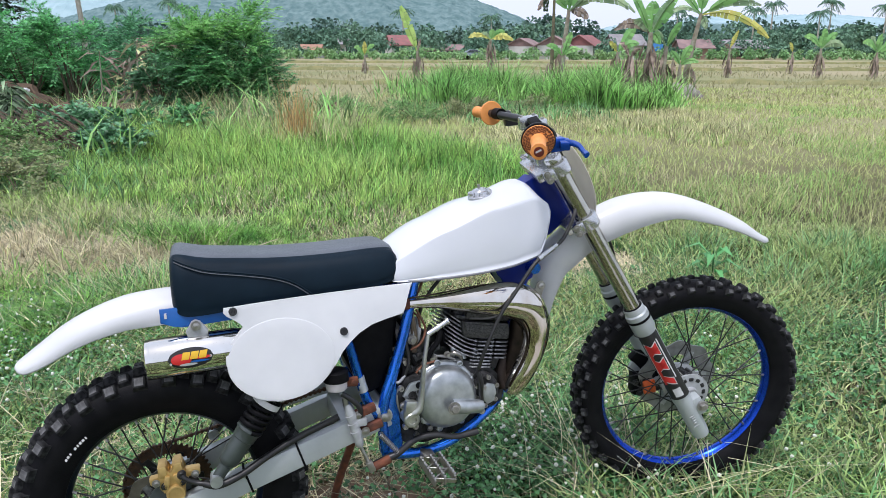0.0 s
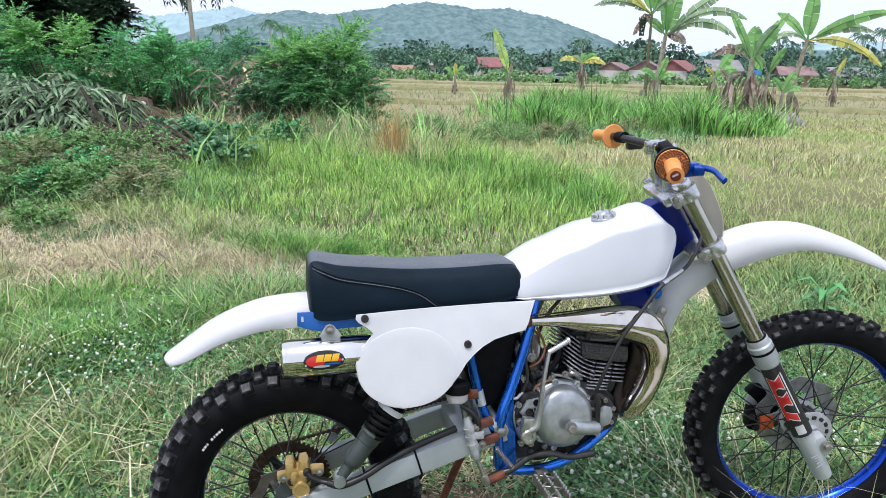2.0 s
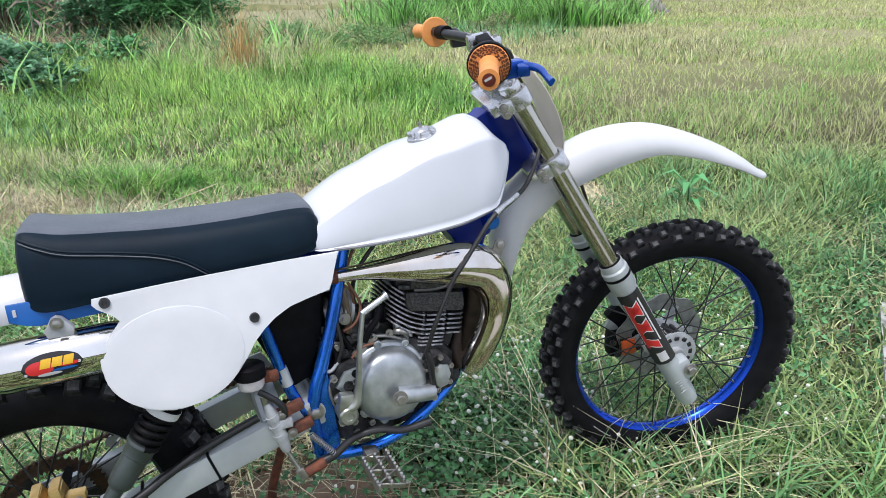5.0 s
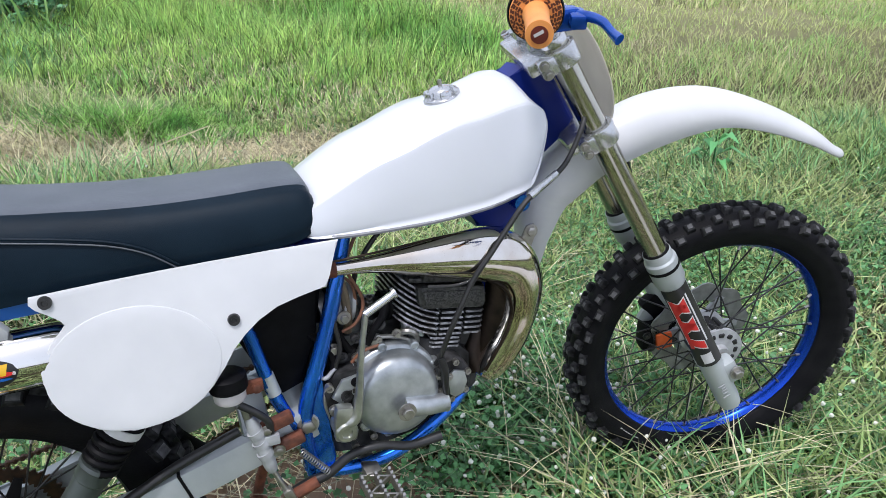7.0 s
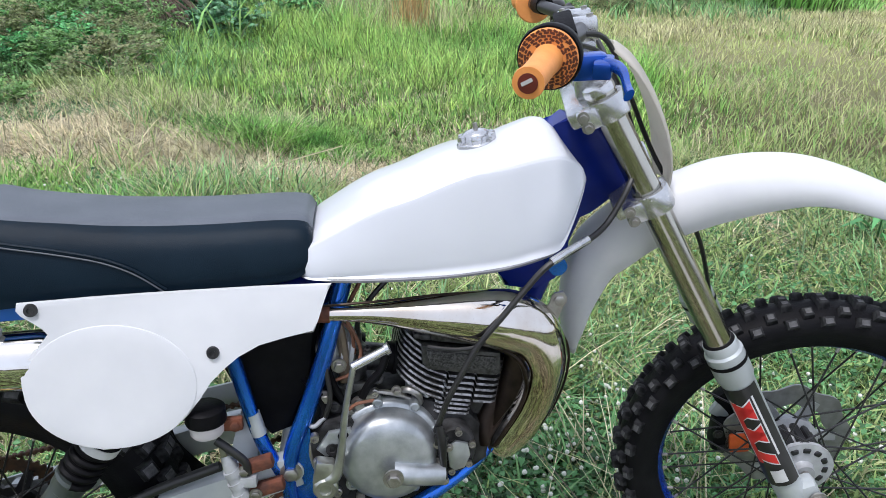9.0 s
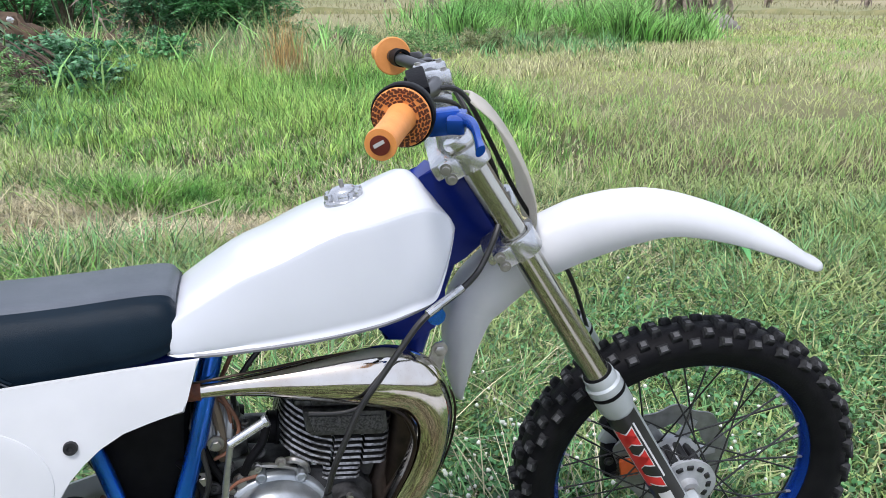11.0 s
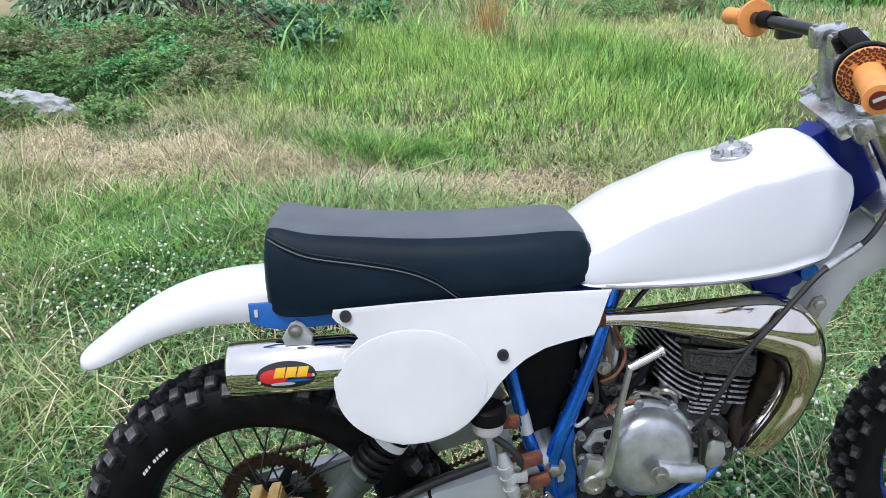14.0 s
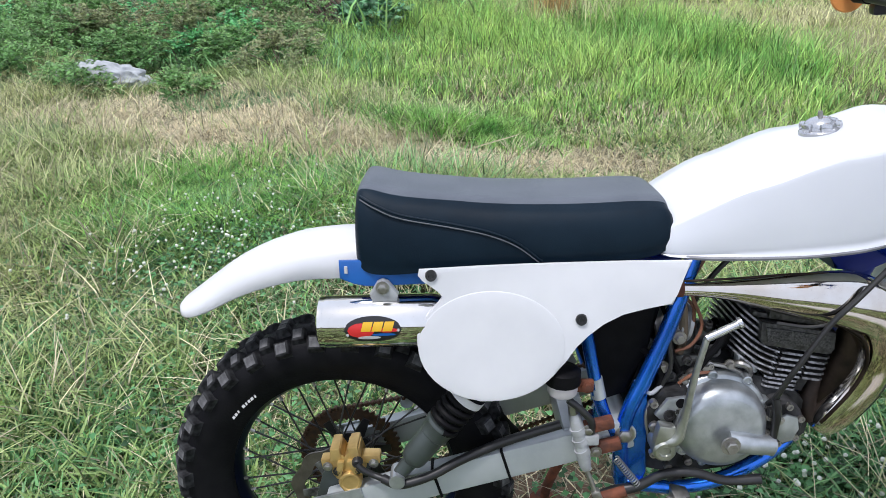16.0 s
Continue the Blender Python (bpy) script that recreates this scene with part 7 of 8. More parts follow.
# slim pale tree whose crown hangs above the shrubs
slim = thing("slim_tree", "slim pale-barked tree with a sparse drooping crown", "tree", pose(-10.76, 20.5, GZ))
bm = BM()
tube(bm, [(0, 0, -0.1, 0.085), (0.05, 0, 1.6, 0.075), (0.0, 0, 2.9, 0.065), (-0.03, 0, 4.0, 0.05)], seg=10, n=5)
part("trunk", bm, PALE_BARK, slim)
bm = BM()
ends = []
for k in range(9):
    a = k * 0.7 + rng.uniform(-0.2, 0.2)
    e = (rng.uniform(0.7, 1.3) * math.cos(a), 0.8 * math.sin(a), rng.uniform(3.35, 3.95))
    ends.append(e)
    tube(bm, [(-0.03, 0, 3.65 + 0.03 * k, 0.02), (e[0] * 0.5, e[1] * 0.5, e[2] + 0.12, 0.013), (*e, 0.006)], seg=5, n=3)
part("branch", bm, BARK, slim)
pc = np.repeat(np.array(ends), 5, 0)
p, d = sprays(pc, unit(len(pc)) + np.array([0, 0, -0.3]), 0.34, 5, 0.16, 0.7)
leaves("crown", p, d, unit(len(p)) + np.array([0, 0, 1.0]), 0.17, 0.055, CROWN_DARK, slim, droop=0.4)

# withered maize stalks in the thicket
for k in range(9):
    mx, my = -7.35 + 0.11 * k + rng.uniform(-0.1, 0.1), 14.9 + rng.uniform(-0.4, 0.5)
    st = thing("maize_stalk", "withered straw-brown maize stalk with hanging leaves", "maize", pose(mx, my, gz(mx, my)), "withered maize")
    h = rng.uniform(1.0, 1.55)
    bm = BM()
    tube(bm, [(0, 0, 0, 0.02), (0.03, 0, h * 0.6, 0.015), (0.06, 0, h, 0.007)], seg=6, n=3)
    part("stalk", bm, SHEATH, st)
    n = 14
    a = rng.uniform(0, 2 * np.pi, n)
    leaves("leaf", np.stack([np.full(n, 0.04), np.zeros(n), rng.uniform(0.3, 1.0, n) * h], 1), np.stack([np.cos(a), np.sin(a), rng.uniform(-0.8, 0.6, n)], 1), unit(n) + np.array([0, -0.6, 0.6]), 0.55, 0.06, SEED if k % 2 else BANANA_DRY, st, droop=0.4)

# pile of cut branches with wilted leaves
pile = thing("leaf_pile", "heap of cut branches with wilted grey-green leaves", "pile", pose(-7.45, 10.65, gz(-7.45, 10.65)))


def heap(x, y):
    """Height of the heap."""
    return np.clip(1.05 * (1 - ((x + 0.9) / 1.9) ** 4 - (y / 1.15) ** 2), 0.02, 2) + 0.10 * np.sin(3 * x + 1) * np.sin(4 * y)


bm = BM()
rows = [[V(-2.9 + 4.1 * i / 24, -1.15 + 2.3 * j / 12, float(heap(-2.9 + 4.1 * i / 24, -1.15 + 2.3 * j / 12)) - 0.10) for i in range(25)] for j in range(13)]
loft(bm, rows, closed=False)
# the shade in the gaps between leaves is put into the core's colour
part("heap_core", bm, mat("heap_gap_shade", (0.025, 0.027, 0.018), (0.05, 0.045, 0.03), rough=0.95, scale=9, bump=0.8, bump_scale=14), pile)
n = 400
bx, by = rng.uniform(-2.8, 0.85, n), rng.uniform(-1.1, 0.8, n)
a = rng.normal(-0.9, 0.9, n)
bz = heap(bx, by) * rng.uniform(0.85, 1.1, n)
p, d = sprays(np.stack([bx, by, bz], 1), np.stack([np.cos(a), 0.8 * np.sin(a) - 0.2, rng.normal(-0.25, 0.3, n)], 1), 0.42, 4, 0.3, 0.3)
leaves("wilted_leaves", p, d * np.array([1.0, 1.0, 0.6]) + np.array([0.25, -0.2, -0.2]), unit(len(p)) * 0.9 + np.array([0, -0.5, 1.0]), 0.33, 0.055, CUT_LEAF, pile, droop=0.3)
TWIG = mat("dead_twigs", (0.12, 0.085, 0.058), (0.04, 0.03, 0.022), rough=0.9, scale=12)
for k in range(7):
    bm = BM()
    x, y = rng.uniform(-2.2, 1.8), rng.uniform(-1.1, 0.3)
    dx, dy = rng.uniform(0.4, 1.1), rng.uniform(-0.5, 0.1)
    z0, z1 = float(heap(x, y)), float(heap(x + dx, y + dy))
    tube(bm, [(x, y, z0 + 0.06, 0.017), (x + dx * 0.5, y + dy * 0.5, (z0 + z1) / 2 + 0.1, 0.013), (x + dx, y + dy, z1 + 0.02, 0.006)], seg=5, n=3)
    part("branch", bm, TWIG, pile)
bm = BM()
tube(bm, [(0.28, -0.55, 0.98, 0.028), (0.62, -0.75, 0.62, 0.03), (0.95, -0.95, 0.30, 0.025), (1.2, -1.15, 0.08, 0.014)], seg=8, n=4)
part("branch", bm, mat("dark_bark", (0.05, 0.035, 0.025), (0.025, 0.02, 0.015), rough=0.9, scale=20, bump=0.5, bump_scale=60), pile, "thick dark cut branch")
twigs = thing("twig_heap", "low heap of dead brown twigs beside the leaf pile", "pile", pose(-5.6, 9.35, gz(-5.6, 9.35)))
for k in range(150):
    bm = BM()
    x, y, a = rng.normal(-0.15, 0.45), rng.normal(-0.1, 0.42), rng.normal(-0.75, 0.3)
    L = rng.uniform(0.4, 1.0)
    z0 = rng.uniform(0.08, 0.45) * max(0.2, 1 - (x / 1.2) ** 2)
    tube(bm, [(x - L * 0.4, y + 0.1, z0 + 0.2 * L, 0.013), (x, y, z0, 0.011), (x + L * 0.6 * math.cos(a), y + L * 0.6 * math.sin(a), max(0.02, z0 - 0.4 * L), 0.005)], seg=5, n=2)
    part("twig", bm, TWIG, twigs)


def mound(name, label, x, y, w, d, h, material, category="mound", seed=0):
    bm = BM()
    bmesh.ops.create_icosphere(bm, subdivisions=4, radius=1)
    for v in bm.verts:
        k = 1 + 0.28 * noise.noise(v.co * 2.1 + V(seed, 0, 0)) + 0.12 * noise.noise(v.co * 6 + V(0, seed, 0))
        v.co = V(v.co.x * w / 2 * k, v.co.y * d / 2 * k, v.co.z * h * k)
    ob = part(name, bm, material, None)
    ob.matrix_basis = pose(x, y, gz(x, y))
    return tagged(ob, label, category)


mound("earth_mound", "bare brown earth mound behind the leaf pile", -8.3, 13.2, 1.35, 0.8, 0.74, EARTH, seed=4)
mound("earth_mound", "low bare brown bank under the shrubs", -7.0, 13.5, 2.6, 0.9, 0.40, EARTH, seed=5)
mound("earth_mound", "low bare brown bank under the shrubs", -9.0, 14.2, 2.4, 0.9, 0.5, EARTH, seed=6)
mound("earth_mound", "low bare brown bank before the thicket", -6.0, 12.2, 2.4, 0.8, 0.3, EARTH, seed=11)
mound("earth_mound", "small clod of red-brown earth", -2.35, 12.9, 0.8, 0.5, 0.4, EARTH, seed=8)
mound("rubble_heap", "grey heap of rubble by the banana plants", 6.3, 21.2, 1.4, 0.8, 0.42, mat("grey_rubble", (0.34, 0.31, 0.29), (0.2, 0.18, 0.16), rough=0.9, scale=6, bump=0.8, bump_scale=9), seed=9)

mound("paper_scrap", "scrap of crumpled white litter on the earth mound", -7.92, 12.95, 0.11, 0.08, 0.05, WHITE, "litter", seed=21).matrix_basis = pose(-7.92, 12.95, gz(-7.92, 12.95) + 0.66, 20, 35, 40)
# crumpled pale sack lying in the weeds
bm = BM()
bmesh.ops.create_icosphere(bm, subdivisions=5, radius=1)
for v in bm.verts:
    c = v.co.copy()
    k = 1 + 0.2 * noise.noise(c * 2.5) + 0.22 * abs(noise.noise(c * 5)) + 0.10 * abs(noise.noise(c * 12))
    v.co = V(c.x * 0.38 * k, c.y * 0.18 * k, max(-0.02, c.z * 0.16 * k) + 0.02 - 0.05 * max(0, c.x))
ob = part("sack", bm, mat("grey_sacking", (0.46, 0.48, 0.49), (0.28, 0.30, 0.32), rough=0.7, scale=12, bump=0.8, bump_scale=40), None, smooth=70)
ob.matrix_basis = pose(-5.17, 5.32, gz(-5.17, 5.32) + 0.05, 0, 6, 36)
tagged(ob, "crumpled pale grey plastic sack lying in weeds", "sack")


def frond(t, hub, reach, w, material, arch=0.18, name="leaf", torn=0.5, rnd=random, face=0.0):
    """One banana leaf: a midrib that arches from the hub, and torn strips on both sides of it."""
    reach = V(*reach)
    L = reach.length
    d = reach.normalized()
    s = d.cross(V(0, -1, 0.35)).normalized()
    s = (s * math.cos(face) + d.cross(s) * math.sin(face)).normalized()
    if s.z > 0:
        s = -s
    m = 16
    bm = BM()

    def at(u):
        return V(*hub) + reach * u + V(0, 0, arch * L * 4 * u * (1 - u) - 0.0 * u)
    def half(u):
        return w / 2 * (0.0 if u < 0.12 else max(0.03, math.sin(math.pi * min(1, 0.06 + (u - 0.12) / 0.94)) ** 0.5))
    for sg in (-1, 1):
        fold = d.cross(s) * 0.16
        k = 0
        while k < m:
            step = 1 if rnd.random() < torn else rnd.choice((2, 3))
            k2 = min(m, k + step)
            u0, u1 = 0.12 + 0.88 * k / m, 0.12 + 0.88 * k2 / m - 0.008 * torn
            cut = 1 if rnd.random() > 0.25 * torn else rnd.uniform(0.5, 0.9)
            sag = V(0, 0, -rnd.uniform(0.0, 0.55) * torn)
            sweep = d * 0.10 * w
            e0, e1 = at(u0), at(u1)
            o0 = e0 + (s * sg + fold + sag) * half(u0) * cut + sweep
            o1 = e1 + (s * sg + fold + sag) * half(u1) * cut + sweep
            bm.faces.new([bm.verts.new(p) for p in (e0, o0, o1, e1)])
            k = k2
    tube(bm, [(*at(0), 0.028), (*at(0.3), 0.02), (*at(0.65), 0.014), (*at(1), 0.005)], seg=5, n=3)
    part(name, bm, material, t)


def skirt(t, x, z0, z1, n, length, spread=0.16, material=None):
    """Dry leaves that hang round a stem."""
    a = rng.uniform(0, 2 * np.pi, n)
    r = rng.uniform(0.04, spread, n)
    pos = np.stack([x + r * np.cos(a), r * np.sin(a), rng.uniform(z0, z1, n)], 1)
    d = np.stack([0.35 * np.cos(a), 0.35 * np.sin(a), np.full(n, -1.0)], 1) * np.array([0.45, 0.45, 1]) + unit(n) * 0.22
    leaves("dry_leaf", pos, d, np.stack([np.cos(a), np.sin(a), np.zeros(n)], 1) + unit(n) * 0.5, np.minimum(length, pos[:, 2] * 0.95), 0.12, material or BANANA_DRY, t, droop=0.0)


def banana(x, y, stem_h, stem_r, label, fronds, lean=0.0, stem=None, dry=(0.3, 0.9, 20, 0.5), seed=1):
    rnd = random.Random(seed)
    t = thing("banana_plant", label, "banana plant", pose(x, y, gz(x, y)))
    bm = BM()
    tube(bm, [(0, 0, -0.1, stem_r), (lean * 0.3, 0, stem_h * 0.4, stem_r * 0.85), (lean, 0, stem_h, stem_r * 0.5)], seg=10, n=4)
    part("stem", bm, stem or SHEATH, t)
    for dx, dz, w, mt, arch in fronds:
        torn = 0.5 if mt is not BANANA else 0.22
        frond(t, (lean, 0, stem_h - 0.05), (dx, rnd.uniform(-0.35, 0.35) * abs(dx), dz), w, mt, arch, rnd=rnd, torn=torn, face=rnd.uniform(-0.4, 0.4))
    if dry:
        skirt(t, lean * 0.5, dry[0], dry[1], dry[2], dry[3])
    return t


YOUNG = leafmat("young_banana_leaf", (0.38, 0.60, 0.16), (0.48, 0.62, 0.20), tr=0.4, isl=0.2, scale=3)
G, O, P, D = BANANA, BANANA_OLD, BANANA_PALE, BANANA_DRY
banana(5.25, 20.8, 1.85, 0.12, "large banana plant with a skirt of dry leaves", ((-0.72, 1.25, 0.26, G, 0.04), (0.02, 0.85, 0.5, G, 0.0), (0.72, 1.2, 0.26, G, 0.05), (0.62, 0.72, 0.36, G, 0.1), (0.3, -0.25, 0.3, G, 0.3), (-1.0, 0.1, 0.26, D, 0.25), (0.5, 0.9, 0.3, O, 0.1), (-0.5, 0.35, 0.26, O, 0.2)), 0.0, seed=1, dry=(0.5, 1.7, 46, 0.8))
banana(4.75, 20.7, 1.15, 0.11, "short banana stem wrapped in shredded brown leaves", ((-0.3, 0.45, 0.16, D, 0.2), (0.25, 0.3, 0.14, D, 0.2)), -0.05, seed=2, dry=(0.35, 1.25, 60, 0.8))
banana(5.7, 21.1, 1.5, 0.11, "banana stem with hanging brown leaves in the clump", ((0.35, 0.7, 0.2, G, 0.1), (-0.4, 0.5, 0.2, O, 0.15)), 0.1, seed=21, dry=(0.4, 1.4, 40, 0.7))
banana(6.5, 21.6, 2.4, 0.10, "tall leaning banana plant with a yellowed drooping leaf", ((0.05, 1.3, 0.42, G, 0.0), (1.85, 0.75, 0.30, G, 0.08), (1.6, 0.25, 0.26, O, 0.15), (1.75, -0.65, 0.28, P, 0.16), (-1.0, 0.0, 0.2, O, 0.2), (0.2, -0.35, 0.3, O, 0.2), (-0.8, 0.75, 0.24, G, 0.1)), 0.35, seed=3, dry=(0.3, 1.2, 16, 0.5))
banana(6.25, 21.3, 1.0, 0.07, "young banana plant with bright leaves beside tall stems", ((0.25, 0.55, 0.24, G, 0.1), (-0.3, 0.4, 0.2, G, 0.1), (0.5, 0.1, 0.2, G, 0.2)), 0.05, seed=4, dry=None)
banana(2.85, 23.5, 3.2, 0.07, "tall slim banana plant with a dark stem", ((-1.75, 0.25, 0.3, O, 0.14), (-1.7, 0.85, 0.28, P, 0.1), (-0.35, 1.2, 0.36, G, 0.05), (0.4, 1.0, 0.34, G, 0.05), (0.8, 0.5, 0.28, O, 0.15), (-0.35, -0.3, 0.22, D, 0.2), (-0.5, -0.6, 0.2, D, 0.1)), 0.0, SHEATH_DARK, (0.6, 1.2, 10, 0.4), seed=5)
banana(3.15, 23.7, 2.6, 0.11, "tall banana plant with a pale stem", ((1.75, 1.35, 0.36, O, 0.06), (0.3, 1.3, 0.46, G, 0.0), (-0.1, 1.4, 0.4, G, 0.0), (2.2, 0.45, 0.28, O, 0.2), (2.1, -0.05, 0.3, O, 0.22), (-0.6, 0.5, 0.26, G, 0.1), (0.6, -0.2, 0.3, D, 0.2)), 0.2, None, (0.5, 1.4, 10, 0.5), seed=6)
banana(3.05, 22.6, 1.2, 0.06, "young banana plant in the reeds", ((0.25, 0.7, 0.22, G, 0.05), (-0.5, 0.3, 0.2, G, 0.2), (0.5, 0.2, 0.2, G, 0.2)), seed=7, dry=None)
banana(1.35, 37.0, 1.9, 0.10, "small banana plant with wilted leaves", ((-1.1, 0.1, 0.34, P, 0.2), (1.1, 0.0, 0.36, P, 0.2), (0.1, 0.5, 0.3, G, 0.1), (0.7, 0.4, 0.3, G, 0.2), (-0.5, 0.3, 0.3, O, 0.2)), seed=8, dry=(0.6, 1.9, 34, 0.9))
banana(-1.4, 22.4, 1.35, 0.08, "young banana plant with one upright leaf", ((-0.5, 1.35, 0.3, YOUNG, 0.03), (0.1, 0.4, 0.1, D, 0.1)), seed=19, dry=(0.45, 1.25, 26, 0.6))
banana(7.2, 34.4, 1.3, 0.10, "small banana plant with one light leaf", ((0.75, 1.2, 0.45, G, 0.05), (0.9, 0.4, 0.35, G, 0.2), (-0.4, 0.5, 0.25, P, 0.1)), seed=10, dry=(0.4, 1.2, 24, 0.7))
banana(9.4, 33.0, 0.9, 0.09, "dried banana stump with brown leaves", ((0.1, 0.5, 0.15, D, 0.1),), seed=11, dry=(0.3, 0.9, 20, 0.5))
banana(13.75, 38.2, 1.5, 0.09, "thin banana plant with one pale leaf", ((0.35, 0.9, 0.22, P, 0.05), (-0.3, 0.2, 0.2, D, 0.2)), seed=12, dry=(0.4, 1.4, 28, 0.7))
banana(18.3, 38.0, 1.5, 0.11, "banana plant with broad drooping leaves", ((-1.0, 0.6, 0.4, G, 0.2), (0.8, 0.8, 0.4, G, 0.1), (0.1, 1.0, 0.4, G, 0.0), (1.1, 0.1, 0.36, O, 0.25)), seed=13, dry=(0.4, 1.4, 24, 0.8))
banana(20.6, 37.0, 1.3, 0.10, "low leafy banana plant", ((-0.9, 0.5, 0.4, G, 0.2), (0.8, 0.6, 0.4, G, 0.1), (0.1, 0.9, 0.4, G, 0.0), (-0.4, 0.8, 0.36, O, 0.1)), seed=14, dry=(0.3, 1.2, 18, 0.7))
banana(20.0, 45.0, 1.3, 0.09, "dried banana stump in the field", ((-0.2, 0.6, 0.2, P, 0.1),), seed=15, dry=(0.4, 1.2, 18, 0.6))
banana(-6.0, 44.0, 1.1, 0.09, "small banana plant far in the field", ((-0.6, 0.5, 0.3, G, 0.2), (0.6, 0.6, 0.3, G, 0.2), (0, 0.8, 0.3, P, 0)), seed=16, dry=(0.3, 0.9, 14, 0.6))
# dark hanging bunch under the slim plant's crown
bunch = thing("banana_bunch", "dark hanging bunch on a slim banana plant", "banana bunch", pose(2.58, 23.4, gz(2.58, 23.4) + 2.5))
bm = BM()
tube(bm, [(0.2, 0.05, 0.6, 0.02), (0.02, 0, 0.62, 0.018), (0, 0, 0.2, 0.016)], seg=6, n=4)
part("bunch_stalk", bm, SHEATH_DARK, bunch)
for k in range(5):
    bm = BM()
    for j in range(9):
        a, q_ = j * 0.7, rng.uniform(0.06, 0.13) * (1 - 0.12 * k)
        tube(bm, [(0.03 * math.cos(a), 0.03 * math.sin(a), 0.49 - 0.11 * k, 0.012), (q_ * math.cos(a), q_ * math.sin(a), 0.46 - 0.11 * k, 0.022), (q_ * 1.2 * math.cos(a), q_ * 1.2 * math.sin(a), 0.55 - 0.11 * k, 0.009)], seg=6, n=3)
    part("fruit_tier", bm, CROWN_DARK, bunch)

# dikes across the far paddies
for x0, x1, y, h in ((-25, 40, 31, 0.22), (-30, 60, 52, 0.28), (-40, 90, 80, 0.3)):
    bm = BM()
    n = 60
    rows = []
    for i in range(n + 1):
        x = x0 + (x1 - x0) * i / n
        yy = y + 0.8 * math.sin(x * 0.25)
        hh = h * (0.8 + 0.3 * math.sin(x * 1.7))
        rows.append([V(x, yy - 0.5, GZ - 0.05), V(x, yy - 0.2, GZ + hh), V(x, yy + 0.25, GZ + hh * 0.95), V(x, yy + 0.6, GZ - 0.05)])
    loft(bm, rows, closed=False)
    tagged(part("field_dike", bm, mat("dike_grass", (0.26, 0.24, 0.11), (0.16, 0.17, 0.07), rough=0.95, scale=2, bump=0.8, bump_scale=14), None), "low grassy dike between paddies", "dike", "paddy dikes", "structure")

# ---- the far village ----
HEDGE = leafmat("hedge_green", (0.20, 0.38, 0.16), (0.30, 0.47, 0.21), tr=0.2, scale=0.1, isl=0.45)
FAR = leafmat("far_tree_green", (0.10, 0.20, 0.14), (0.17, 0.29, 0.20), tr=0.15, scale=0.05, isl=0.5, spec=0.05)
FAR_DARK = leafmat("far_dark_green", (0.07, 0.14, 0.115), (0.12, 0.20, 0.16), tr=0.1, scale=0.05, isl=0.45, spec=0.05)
ROOF = mat("clay_roof", (0.30, 0.12, 0.115), (0.21, 0.10, 0.10), rough=0.8, scale=1.2, bump=0.5, bump_scale=6)
ROOF_DULL = mat("weathered_roof", (0.20, 0.14, 0.14), (0.30, 0.20, 0.19), rough=0.8, scale=1.0, bump=0.5, bump_scale=6)
WALLS = mat("plaster", (0.60, 0.60, 0.58), (0.5, 0.5, 0.48), rough=0.85, scale=0.8)
BRICKISH = mat("brick_wall", (0.42, 0.26, 0.22), (0.36, 0.23, 0.2), rough=0.85, scale=0.8)
GLASSY = mat("dark_window", (0.04, 0.05, 0.06), (0.06, 0.07, 0.08), rough=0.2, scale=1)


ROOF_GREY = mat("grey_roof", (0.30, 0.29, 0.30), (0.20, 0.19, 0.20), rough=0.8, scale=1.0, bump=0.5, bump_scale=6)


def house(x, y, w, d, wall_h, roof_h, roof, wall, label, turn=0.0):
    wall_h, roof_h = wall_h * 0.72, roof_h * 0.6
    t = thing("house", label, "house", pose(x, y, GZ, 0, 0, turn), "village houses")
    bm = BM()
    slab(bm, [(-w / 2, 0), (w / 2, 0), (w / 2, wall_h), (-w / 2, wall_h)], -d / 2, d / 2)
    part("wall", bm, wall, t)
    bm = BM()
    o = 0.5
    for sgn in (-1, 1):
        a = [V(-w / 2 - o, sgn * (d / 2 + o), wall_h - 0.2), V(w / 2 + o, sgn * (d / 2 + o), wall_h - 0.2), V(w / 2 + o * 0.5, 0, wall_h + roof_h), V(-w / 2 - o * 0.5, 0, wall_h + roof_h)]
        loft(bm, [[p, p + V(0, 0, 0.15)] for p in a] + [[a[0], a[0] + V(0, 0, 0.15)]], closed=False)
        bm.faces.new([bm.verts.new(p + V(0, 0, 0.15)) for p in a])
        bm.faces.new([bm.verts.new(p) for p in a])
    for sgn in (-1, 1):
        bm.faces.new([bm.verts.new(p) for p in (V(sgn * w / 2, -d / 2, wall_h), V(sgn * w / 2, d / 2, wall_h), V(sgn * w / 2, 0, wall_h + roof_h))])
    part("roof", bm, roof, t)
    for k in range(max(1, int(w / 3.5))):
        bm = BM()
        block(bm, (1.1, 0.1, 1.2), Matrix.Translation((-w / 2 + 1.8 + 3.5 * k, -d / 2 - 0.03, wall_h * 0.55)), 0.02)
        part("window", bm, GLASSY, t)


